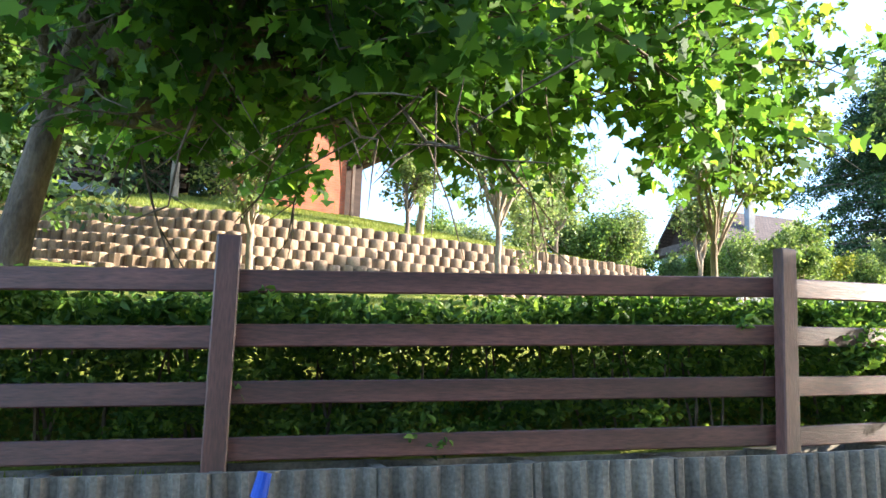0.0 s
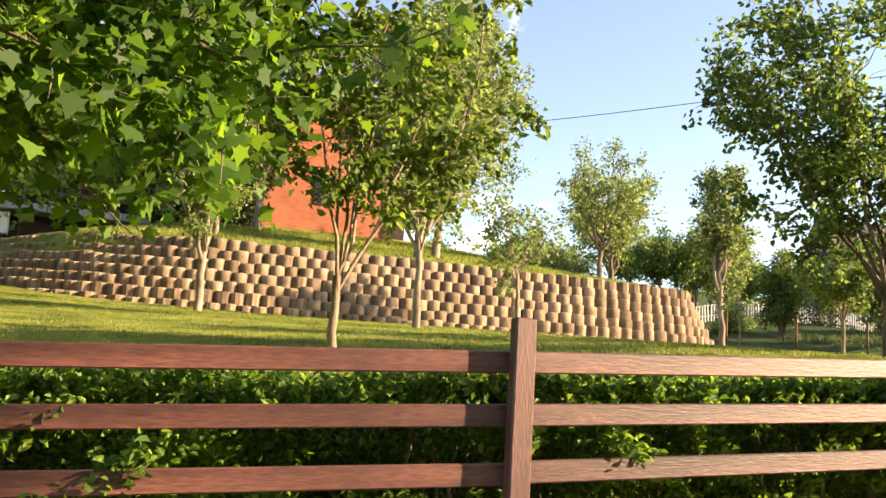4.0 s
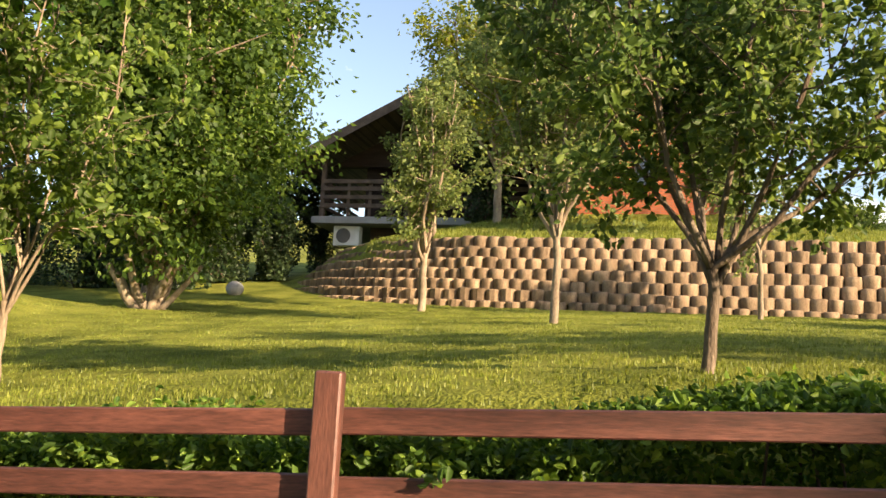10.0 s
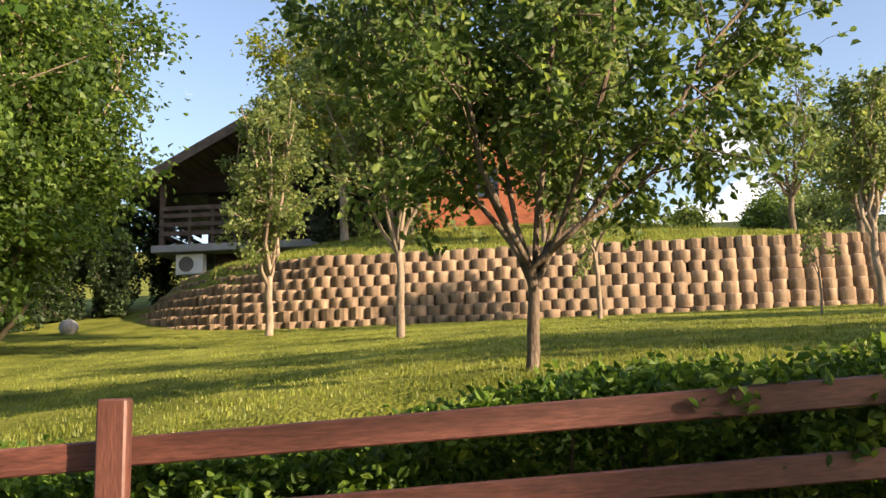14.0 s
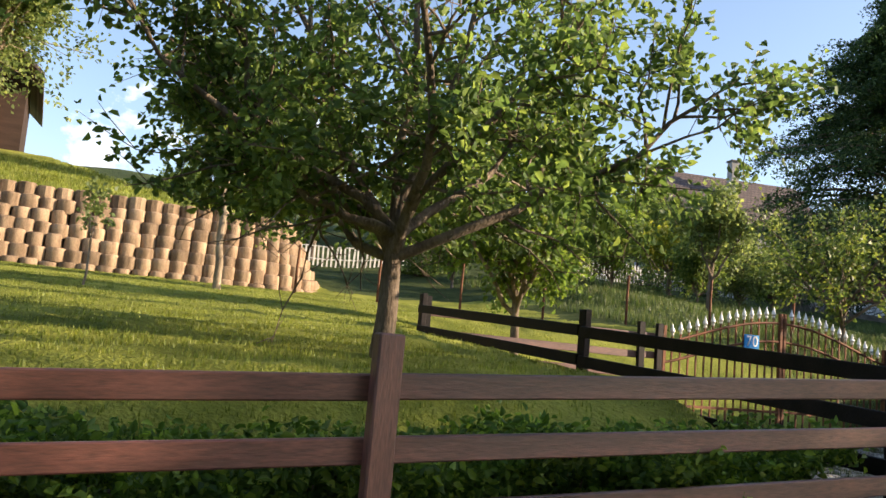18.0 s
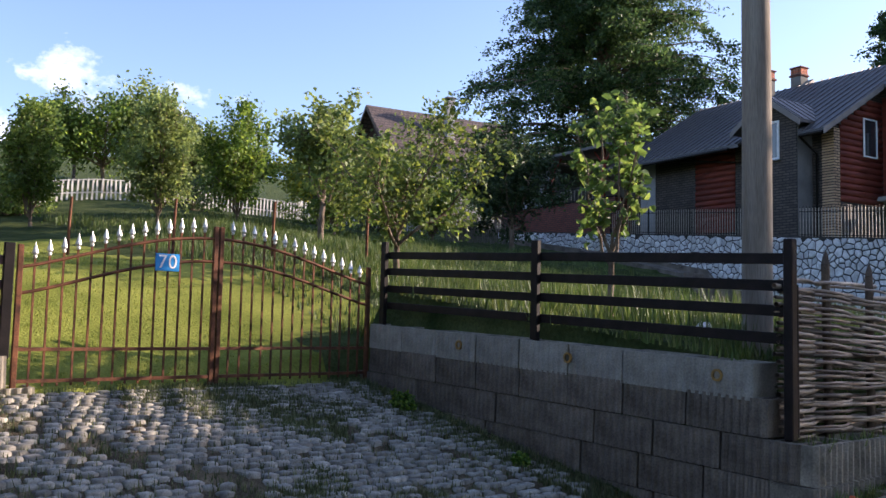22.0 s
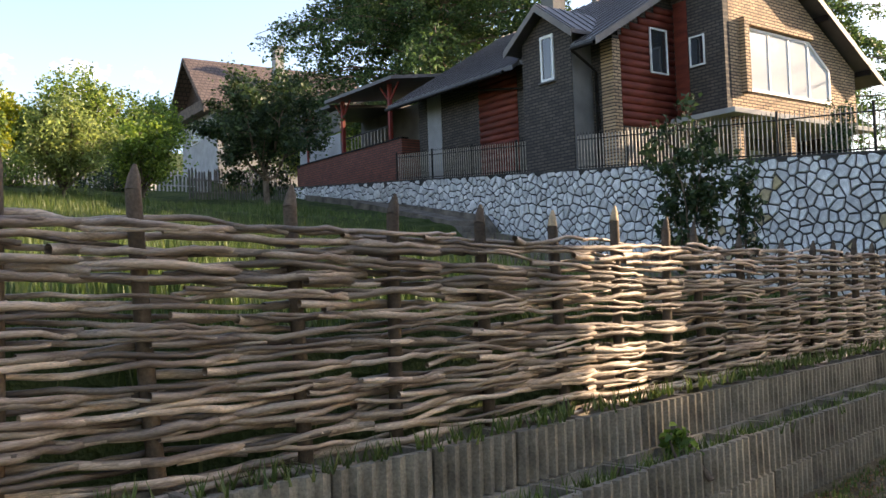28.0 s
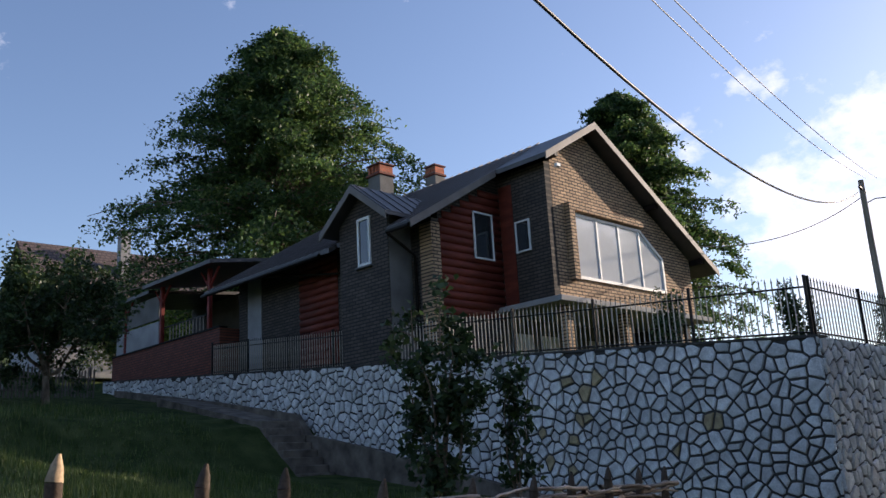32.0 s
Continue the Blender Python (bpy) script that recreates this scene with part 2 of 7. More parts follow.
STONE_TAN = material("tan_stone", (0.42, 0.33, 0.19), 0.8, 0.25, 3.5, 30, 0.7, 0.015, objvar=0.15)
MORTAR = material("dark_mortar", (0.07, 0.066, 0.062), 0.95, 0.25, 3, 60, 0.5, 0.008)
TWIG = material("wattle_branch", (0.145, 0.092, 0.064), 0.5, 0.5, 3.0, 50, 0.6, 0.005, second=(0.47, 0.37, 0.28), stretch=(0.4, 3, 3), objvar=0.7, spec=0.5)
STAKE = material("split_stake", (0.11, 0.078, 0.055), 0.8, 0.4, 5, 60, 0.5, 0.005, objvar=0.3)
STAKE_TIP = material("cut_stake_tip", (0.5, 0.36, 0.22), 0.75, 0.25, 6, 60, 0.4, 0.004)
POLE_WOOD = material("grey_pole_wood", (0.27, 0.22, 0.17), 0.85, 0.3, 1.5, 30, 0.5, 0.006, second=(0.36, 0.31, 0.25), stretch=(3, 3, 0.25))
BARK = material("bark", (0.16, 0.115, 0.08), 0.9, 0.4, 3, 25, 0.8, 0.02, second=(0.26, 0.2, 0.15), stretch=(2, 2, 0.7))
BARK_PALE = material("pale_bark", (0.30, 0.22, 0.15), 0.9, 0.35, 3, 25, 0.7, 0.012, second=(0.42, 0.33, 0.24), stretch=(2, 2, 0.7))
RUST = material("rusted_iron", (0.10, 0.042, 0.025), 0.65, 0.5, 5, 60, 0.4, 0.003, metal=0.3, second=(0.21, 0.085, 0.042))
IRON = material("black_iron", (0.025, 0.022, 0.02), 0.45, 0.3, 5, 60, 0.2, 0.002, metal=0.6)
# iron bars coloured pale for the sun they catch
IRON_PALE = material("sunlit_iron_bar", (0.45, 0.40, 0.33), 0.4, 0.3, 5, 60, 0.2, 0.002, metal=0.2)
SILVER = material("silver_paint", (0.66, 0.65, 0.62), 0.4, 0.1, 5, 60, 0.1, 0.002, metal=0.5)
BLUE = material("blue_enamel", (0.03, 0.27, 0.62), 0.35, 0.08, 5, 60, 0.05, 0.001)
WHITE = material("white_paint", (0.78, 0.78, 0.76), 0.5, 0.06, 4, 50, 0.1, 0.003)
WHITE_WOOD = material("weathered_white_wood", (0.42, 0.41, 0.38), 0.7, 0.18, 4, 50, 0.2, 0.003, objvar=0.12)
GREY_WOOD = material("grey_picket_wood", (0.16, 0.14, 0.12), 0.85, 0.3, 4, 50, 0.3, 0.004, objvar=0.2)
BRASS = material("brass_ring", (0.33, 0.22, 0.09), 0.4, 0.2, 8, 60, 0.1, 0.002, metal=0.7)
ORANGE = material("orange_wrapper", (0.75, 0.16, 0.06), 0.5, 0.2, 12, 60, 0.1, 0.002)
BLUE_PLASTIC = material("blue_plastic", (0.02, 0.08, 0.45), 0.4, 0.1, 8, 60, 0.1, 0.002)
RENDER_DARK = brick_material("dark_brick", (0.06, 0.048, 0.04), (0.10, 0.08, 0.064), (0.025, 0.022, 0.02), axis="yz")
RENDER_FRONT = brick_material("dark_brick_front", (0.06, 0.048, 0.04), (0.10, 0.08, 0.064), (0.025, 0.022, 0.02), axis="xz")
BRICK_FACADE = brick_material("tan_brick", (0.52, 0.345, 0.20), (0.35, 0.225, 0.135), (0.05, 0.04, 0.03), axis="xz")
PLASTER_GREY = material("grey_plaster", (0.16, 0.155, 0.145), 0.9, 0.2, 1.2, 40, 0.3, 0.004)
PLASTER_PALE = material("pale_plaster", (0.33, 0.33, 0.33), 0.9, 0.15, 1.2, 40, 0.3, 0.004)
RED_LOG = material("red_log_siding", (0.17, 0.036, 0.022), 0.6, 0.3, 2, 40, 0.3, 0.004, stretch=(0.6, 0.6, 3), objvar=0.12)
RED_WOOD = material("red_timber", (0.20, 0.028, 0.02), 0.6, 0.25, 3, 40, 0.3, 0.004)
RED_BRICK = brick_material("red_brick_parapet", (0.24, 0.075, 0.045), (0.17, 0.05, 0.035), (0.07, 0.04, 0.032), axis="yz")
ORANGE_BRICK = brick_material("orange_red_brick", (0.50, 0.135, 0.06), (0.40, 0.10, 0.045), (0.30, 0.14, 0.09), 0.26, 0.10, 0.014, axis="xz")
ROOF = material("dark_roof_sheet", (0.06, 0.055, 0.055), 0.45, 0.25, 1.5, 30, 0.3, 0.01, spec=0.5)
ROOF_TILE = brick_material("brown_roof_tile", (0.13, 0.095, 0.085), (0.10, 0.072, 0.065), (0.05, 0.038, 0.035), 0.3, 0.35, 0.03, 0.7, axis="xz")
FASCIA = material("grey_fascia", (0.19, 0.17, 0.155), 0.6, 0.15, 2, 40, 0.2, 0.003)
CHALET_WOOD = material("dark_chalet_wood", (0.045, 0.027, 0.02), 0.75, 0.3, 2, 30, 0.4, 0.006, stretch=(0.5, 0.5, 3))
BALCONY_WOOD = material("weathered_balcony_wood", (0.12, 0.085, 0.065), 0.75, 0.3, 3, 40, 0.3, 0.004)
GLASS = material("window_glass", (0.02, 0.025, 0.03), 0.04, 0.05, 2, 10, 0.0, 0.001, spec=1.0)
# pale base colour stands for sky reflected in the big window
GLASS_SKY_TONED = material("sky_toned_glass", (0.62, 0.65, 0.68), 0.06, 0.03, 1, 10, 0.0, 0.001, metal=0.0, spec=1.0)
CABLE = material("cable", (0.05, 0.05, 0.05), 0.5, 0.1, 5, 60, 0.0, 0.001)
CABLE_PALE = material("pale_cable", (0.55, 0.56, 0.58), 0.6, 0.1, 5, 60, 0.0, 0.001)
LEAF_NEAR = leaf_material("leaf_fruit_tree", (0.112, 0.188, 0.055), (0.265, 0.355, 0.094), 0.51)
LEAF_OVERHANG = leaf_material("leaf_overhanging", (0.08, 0.18, 0.034), (0.21, 0.37, 0.055), 0.6)
LEAF_DARK = leaf_material("leaf_dark_broad", (0.072, 0.138, 0.03), (0.20, 0.30, 0.06), 0.5)
LEAF_FRESH = leaf_material("leaf_fresh_green", (0.12, 0.20, 0.045), (0.27, 0.37, 0.075), 0.5)
LEAF_YELLOW = leaf_material("leaf_yellow_green", (0.203, 0.257, 0.041), (0.405, 0.405, 0.068))
LEAF_MID = leaf_material("leaf_mid_green", (0.11, 0.18, 0.045), (0.25, 0.32, 0.085), 0.5)
LEAF_GREY = leaf_material("leaf_grey_green", (0.165, 0.23, 0.08), (0.33, 0.39, 0.13), 0.52)
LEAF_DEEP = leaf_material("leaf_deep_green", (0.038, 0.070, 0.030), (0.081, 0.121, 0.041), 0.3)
LEAF_SPRUCE = leaf_material("needle_green", (0.041, 0.081, 0.034), (0.095, 0.149, 0.054), 0.2)
LEAF_HEDGE = leaf_material("leaf_hedge", (0.085, 0.175, 0.032), (0.27, 0.40, 0.07), 0.45)
LEAF_WALNUT = leaf_material("leaf_walnut", (0.10, 0.155, 0.042), (0.23, 0.275, 0.065))
LEAF_BOUGH = leaf_material("leaf_bough", (0.047, 0.095, 0.036), (0.12, 0.185, 0.058), 0.45)


# ---- builders ----
def raw_mesh(name, verts, faces, mat):
    """A mesh from arrays: verts (n, 3), faces a list, or an array with one row of 3 or 4 corners a face."""
    me = bpy.data.meshes.new(name)
    if isinstance(faces, np.ndarray):
        verts = np.asarray(verts, np.float32)
        k = faces.shape[1]
        me.vertices.add(len(verts)), me.loops.add(faces.size), me.polygons.add(len(faces))
        me.vertices.foreach_set("co", verts.ravel())
        me.loops.foreach_set("vertex_index", faces.astype(np.int32).ravel())
        me.polygons.foreach_set("loop_start", np.arange(0, faces.size, k, dtype=np.int32))
        me.polygons.foreach_set("loop_total", np.full(len(faces), k, np.int32))
        me.update(calc_edges=True)
    else:
        me.from_pydata([tuple(v) for v in verts], [], faces)
        me.update()
    me.materials.append(mat)
    return me


def add(name, me, parent=None, label="", category="", group="", kind="", m=None):
    ob = new(name, me)
    if parent is not None:
        ob.parent = parent
    if m is not None:
        ob.matrix_basis = m
    return tagged(ob, label, category, group, kind)


def thing(name, m, label, category, group="", kind=""):
    """An empty at the base of a thing of several parts."""
    ob = new(name)
    ob.empty_display_size = 0.2
    ob.matrix_basis = m
    return tagged(ob, label, category, group, kind)


def part(name, bm, mat, parent, label="", m=None, smooth=False):
    me = bpy.data.meshes.new(name)
    bm.to_mesh(me)
    bm.free()
    me.materials.append(mat)
    if smooth:
        me.polygons.foreach_set("use_smooth", [True] * len(me.polygons))
    return add(name, me, parent, label, m=m)


def box_bm(x0, x1, y0, y1, z0, z1, bevel=0.0):
    bm = bmesh.new()
    bmesh.ops.create_cube(bm, size=1.0, matrix=Matrix.Translation(((x0 + x1) / 2, (y0 + y1) / 2, (z0 + z1) / 2)) @
                          Matrix.Diagonal((x1 - x0, y1 - y0, z1 - z0, 1)))
    if bevel:
        bmesh.ops.bevel(bm, geom=bm.edges[:], offset=bevel, segments=1, affect="EDGES")
    return bm


def prism_bm(poly, axis, a, b):
    """A polygon of (u, z) or (x, y) pairs drawn out along an axis from a to b."""
    bm = bmesh.new()
    place = {"x": lambda p, t: (t, p[0], p[1]), "y": lambda p, t: (p[0], t, p[1]), "z": lambda p, t: (p[0], p[1], t)}[axis]
    lo, hi = [bm.verts.new(place(p, a)) for p in poly], [bm.verts.new(place(p, b)) for p in poly]
    bm.faces.new(lo), bm.faces.new(hi[::-1])
    for i in range(len(poly)):
        j = (i + 1) % len(poly)
        bm.faces.new((lo[i], hi[i], hi[j], lo[j]))
    bmesh.ops.recalc_face_normals(bm, faces=bm.faces[:])
    return bm


def tube_arrays(points, radii, sides=6):
    """Rings round a line of points; gives verts and quads."""
    p = np.asarray(points, float)
    d = np.gradient(p, axis=0)
    d /= np.linalg.norm(d, axis=1)[:, None] + 1e-9
    ref = np.where(np.abs(d[:, 2:3]) > 0.9, np.array([[1.0, 0, 0]]), np.array([[0, 0, 1.0]]))
    a = np.cross(d, ref)
    a /= np.linalg.norm(a, axis=1)[:, None] + 1e-9
    b = np.cross(d, a)
    ang = np.linspace(0, 2 * np.pi, sides, endpoint=False)
    r = np.asarray(radii, float)[:, None, None]
    v = p[:, None, :] + r * (np.cos(ang)[None, :, None] * a[:, None, :] + np.sin(ang)[None, :, None] * b[:, None, :])
    n = len(p)
    i, j = np.meshgrid(np.arange(n - 1), np.arange(sides), indexing="ij")
    k = (j + 1) % sides
    f = np.stack([i * sides + j, i * sides + k, (i + 1) * sides + k, (i + 1) * sides + j], -1).reshape(-1, 4)
    return v.reshape(-1, 3), f


def tubes_mesh(name, lines, mat):
    vs, fs, o = [], [], 0
    for pts, radii, sides in lines:
        v, f = tube_arrays(pts, radii, sides)
        vs.append(v), fs.append(f + o)
        o += len(v)
    me = raw_mesh(name, np.concatenate(vs), np.concatenate(fs), mat)
    me.polygons.foreach_set("use_smooth", [True] * len(me.polygons))
    return me


PALMATE = [(0.0, 0.0), (0.14, 0.28), (0.05, 0.52), (0.34, 0.40), (0.56, 0.55), (0.60, 0.26), (1.0, 0.0),
           (0.60, -0.26), (0.56, -0.55), (0.34, -0.40), (0.05, -0.52), (0.14, -0.28)]


def leaf_arrays(rng, centres, size, up=0.35, fold=0.2, aspect=0.62, simple=False, along=None, palmate=False):
    """A folded leaf of two quads (simple: of one; palmate: with five lobes) at each centre, loosely along its twig."""
    n = len(centres)
    axis = rng.normal(size=(n, 3))
    axis[:, 2] = axis[:, 2] * 0.7 - 0.25
    if along is not None:
        axis = axis * 0.6 + along * 0.75
        axis[:, 2] -= 0.2
    axis /= np.linalg.norm(axis, axis=1)[:, None]
    nor = rng.normal(size=(n, 3)) * 0.75 + np.array([0, 0, up])
    side = np.cross(axis, nor)
    side /= np.linalg.norm(side, axis=1)[:, None] + 1e-9
    nor = np.cross(side, axis)
    s = size * rng.uniform(0.65, 1.3, n)[:, None]
    base, tip = centres - axis * s * 0.5, centres + axis * s * 0.5
    if palmate:
        v = np.stack([base + axis * s * a + side * s * b + nor * s * (abs(b) * fold * 0.8 - a * a * 0.22) for a, b in PALMATE], 1)
        return v.reshape(-1, 3), np.arange(n * len(PALMATE)).reshape(n, -1)
    mid1, mid2 = base + axis * s * 0.3 + nor * s * fold * 0.4, base + axis * s * 0.7 + nor * s * fold * 0.3
    w = s * aspect * 0.5
    if simple:
        v = np.stack([base, centres + side * w + nor * s * fold, tip, centres - side * w + nor * s * fold], 1)
        return v.reshape(-1, 3), np.arange(n * 4).reshape(n, 4)
    v = np.stack([base, mid1 + side * w, mid2 + side * w * 0.8, tip, mid2 - side * w * 0.8, mid1 - side * w], 1)
    v[:, [1, 2, 4, 5]] += (nor * s * fold)[:, None, :]
    o = np.arange(n)[:, None] * 6
    f = np.concatenate([o + np.array([[0, 1, 2, 3]]), o + np.array([[0, 3, 4, 5]])])
    return v.reshape(-1, 3), f


def leaves_mesh(name, rng, centres, size, mat, **kw):
    v, f = leaf_arrays(rng, np.asarray(centres), size, **kw)
    return raw_mesh(name, v, f, mat)


def branch_line(rng, a, b, n=6, wob=0.06, sag=0.0):
    a, b = np.asarray(a, float), np.asarray(b, float)
    t = np.linspace(0, 1, n)[:, None]
    p = a + (b - a) * t
    L = np.linalg.norm(b - a)
    off = np.cumsum(rng.normal(size=(n, 3)) * wob * L / n ** 0.5 * 0.5, axis=0)
    off -= off[-1] * t * 0.7
    off[0] = 0
    p += off
    p[:, 2] += sag * L * np.sin(np.pi * t[:, 0])
    return p


def tree(label, base, fork, height, radius, leaf, mat, bark, trunk_r, leaves=6000, limbs=5, subs=7, seed=1, low=None, lean=(0, 0), droop=0.0,
         spread=0.32, centre=(0, 0), narrow=0.0, category="tree", bare=0.0, limb_k=0.62, rise=(0.3, 1.1), ends=None, twigs=7, up=0.35, palmate=False):
    """A fruit or broad-leaved tree: trunk to the fork, limbs (to the given ends, or spread round), side shoots, twigs, and leaves along the twigs."""
    rng = np.random.default_rng(seed)
    x, y, z = base
    away = y > 13 or y < 0 or x > 34
    root = thing("tree", Matrix.Translation((x, y, z)), label, category)
    top = np.array([lean[0], lean[1], fork])
    lines = []
    trunk = branch_line(rng, (0, 0, -0.3), top, 8, 0.05)
    lines.append((trunk, np.linspace(trunk_r * 1.25, trunk_r * 0.92, 8), 9))
    low = fork * 1.15 if low is None else low
    mid, half = (height + low) / 2, (height - low) / 2
    cx, cy = centre
    core = np.array([cx, cy, mid])
    feet, tops, weight = [], [], []
    count = len(ends) if ends else limbs
    for i in range(count):
        az = 2 * np.pi * (i + rng.uniform(-0.25, 0.25)) / count
        if ends:
            end = np.array(ends[i], float)
        else:
            el = rng.uniform(*rise) if i else 1.2
            rr = radius * rng.uniform(0.6, 0.85)
            end = np.array([cx + rr * np.cos(az) * np.cos(el), cy + rr * np.sin(az) * np.cos(el),
                            mid + half * rng.uniform(0.55, 0.85) * (np.sin(el) * 1.3 - 0.35)])
        reach = np.linalg.norm(end - trunk[-1])
        limb = branch_line(rng, trunk[-1 - (i % 2)], end, 9, 0.12, 0.0)
        flat = (end - trunk[-1])[:2] / reach
        limb += np.sin(np.linspace(0, np.pi, 9))[:, None] * 0.08 * reach * np.array([flat[0], flat[1], -0.1])
        lines.append((limb, np.linspace(trunk_r * limb_k, trunk_r * 0.13, 9), 7))
        for j in range(subs):
            k = 0.22 + 0.78 * (j + rng.uniform()) / subs
            at = k * 8
            a0 = min(7, int(at))
            s0 = limb[a0] + (limb[a0 + 1] - limb[a0]) * (at - a0)
            way = (limb[a0 + 1] - limb[a0]) / (np.linalg.norm(limb[a0 + 1] - limb[a0]) + 1e-9)
            d = rng.normal(size=3) * np.array([0.8, 0.8, 0.55]) + way * 0.5
            d[2] += 0.25 - droop
            d += (s0 - core) * 0.35 / max(radius, 0.5)
            d /= np.linalg.norm(d)
            s1 = s0 + d * radius * rng.uniform(0.28, 0.62) * (1.2 - 0.45 * k)
            if not ends:
                q = (s1 - core) / np.array([radius, radius, half])
                ql = np.linalg.norm(q)
                if narrow:
                    s1[:2] = core[:2] + (s1[:2] - core[:2]) * min(1, max(0.25, 1 - narrow * max(0, q[2])))
                if ql > 1.0:
                    s1 = core + (s1 - core) / ql * rng.uniform(0.9, 1.06)
            sub = branch_line(rng, s0, s1, 6, 0.15)
            lines.append((sub[::5] if away else sub, np.linspace(trunk_r * 0.2, trunk_r * 0.05, 2 if away else 6), 4 if away else 5))
            sway = (s1 - s0) / (np.linalg.norm(s1 - s0) + 1e-9)
            for m in range(twigs):
                t0 = sub[rng.integers(1, 6)]
                dd = rng.normal(size=3) * 0.8 + sway * 0.6
                dd[2] += 0.12 - droop
                tw = t0 + dd / np.linalg.norm(dd) * radius * rng.uniform(0.1, 0.25)
                feet.append(t0), tops.append(tw), weight.append(1.0)
                if not away:
                    lines.append((np.stack([t0, (t0 + tw) / 2 + rng.normal(size=3) * 0.02, tw]), [trunk_r * 0.06, trunk_r * 0.05, trunk_r * 0.02], 4))
            feet.append(sub[3]), tops.append(s1), weight.append(1.6)
    add("trunk", tubes_mesh("trunk", lines, bark), root)
    a, b, weight = np.array(feet), np.array(tops), np.array(weight) * rng.uniform(0.3, 1.7, len(feet))
    pick = rng.choice(len(a), leaves, p=weight / weight.sum())
    t = rng.uniform(0.1, 1.08, leaves)[:, None]
    along = (b - a)[pick]
    along /= np.linalg.norm(along, axis=1)[:, None] + 1e-9
    c = a[pick] + (b - a)[pick] * t + rng.normal(size=(leaves, 3)) * (leaf * 0.5 + radius * spread * (0.06 if away else 0.03))
    c[:, 2] = np.maximum(c[:, 2], low * 0.8 + rng.uniform(0, 0.25 * radius, leaves) * (c[:, 2] < low * 0.8))
    if bare:
        keep = np.linalg.norm((c - core) / [radius, radius, half], axis=1) > bare * rng.uniform(0.6, 1.2, leaves)
        c, along = c[keep], along[keep]
    add("crown", leaves_mesh("crown", rng, c, leaf, mat, simple=away and not palmate, along=along, up=up, palmate=palmate), root)
    return root


def spruce(label, base, height, radius, mat, seed, tufts=9000, leaf=0.35, round_top=0.5, boughs=120):
    """A dense tree whose long boughs bow outwards and carry hanging sprays."""
    rng = np.random.default_rng(seed)
    root = thing("tree", Matrix.Translation(base), label, "tree")
    lines = [(np.array([[0, 0, -0.5], [0.1, 0, height * 0.5], [0, 0, height * 0.97]]), [radius * 0.07, radius * 0.05, 0.03], 8)]
    cs = []
    per = tufts // (boughs * 12)
    for i in range(boughs):
        k = ((i + rng.uniform()) / boughs) ** 0.9
        z = height * (0.15 + 0.79 * k)
        r = radius * (1 - k) ** round_top * rng.triangular(0.45, 0.95, 1.3)
        az = rng.uniform(0, 2 * np.pi)
        out = np.array([np.cos(az), np.sin(az), 0.0])
        t = np.linspace(0, 1, 7)
        lift = r * (0.10 + 0.45 * k)
        bough = out * (r * t)[:, None] + np.array([0, 0, 1.0]) * (z + lift * t - r * 0.30 * t ** 2.6)[:, None]
        lines.append((bough, np.linspace(0.11, 0.02, 7), 5))
        for j in range(12):
            u = rng.uniform(0.2, 1.0)
            p0 = np.array([np.interp(u, t, bough[:, a]) for a in range(3)])
            side = np.array([-out[1], out[0], 0]) * rng.normal() + out * rng.uniform(0.1, 0.9)
            L = radius * rng.uniform(0.07, 0.19) * (1.2 - 0.6 * k)
            p1 = p0 + side / (np.linalg.norm(side) + 1e-6) * L - np.array([0, 0, L * rng.uniform(0.15, 0.7)])
            w = rng.uniform(0, 1.05, per)[:, None]
            cs.append(p0 + (p1 - p0) * w - np.array([0, 0, 0.25 * L]) * w ** 2 + rng.normal(size=(per, 3)) * np.array([0.018, 0.018, 0.013]) * radius)
    add("trunk", tubes_mesh("trunk", lines, BARK), root)
    add("crown", leaves_mesh("crown", rng, np.concatenate(cs), leaf, mat, up=0.9, aspect=0.5, simple=True), root)
    return root


def bush(label, base, size, leaf, mat, count, seed, category="bush"):
    """Many leaves over a lumpy mound with stems."""
    rng = np.random.default_rng(seed)
    root = thing("bush", Matrix.Translation(base), label, category)
    sx, sy, sz = size
    lumps = rng.normal(size=(14, 3)) * np.array([sx, sy, sz]) * 0.38 + np.array([0, 0, sz * 0.55])
    lumps[:, 2] = np.clip(lumps[:, 2], sz * 0.15, sz * 0.95)
    lines = [(branch_line(rng, (rng.normal() * 0.1, rng.normal() * 0.1, -0.15), q, 5, 0.1), np.linspace(0.03, 0.008, 5), 5) for q in lumps]
    add("branchwork", tubes_mesh("branchwork", lines, BARK), root)
    d = rng.normal(size=(count, 3))
    d /= np.linalg.norm(d, axis=1)[:, None]
    c = lumps[rng.integers(0, 14, count)] + d * (rng.uniform(0.35, 1.0, count) ** 0.5)[:, None] * np.array([sx, sy, sz]) * 0.36
    c[:, 2] = np.maximum(c[:, 2], 0.03)
    add("foliage", leaves_mesh("foliage", rng, c, leaf, mat, simple=count > 1000), root)
    return root


# ---- lie of the land ----
def lerp_table(x, xs, ys):
    return np.interp(x, xs, ys)


def smooth01(t):
    t = np.clip(t, 0, 1)
    return t * t * (3 - 2 * t)


def road_z(x):
    return lerp_table(x, [-60, -10, 0, 4, 7, 12, 16, 20, 26, 31, 37, 46, 60, 140], [-3.4, -1.4, -0.6, -0.2, 0.3, 0.58, 0.84, 0.92, 0.86, 0.82, 0.86, 0.95, 1.3, 3.6])


def rail_z(x):
    """Top of the uppermost rail of the roadside fence."""
    return 2.03 + 0.0515 * x


def wall_top(x):
    return rail_z(x) - 0.89


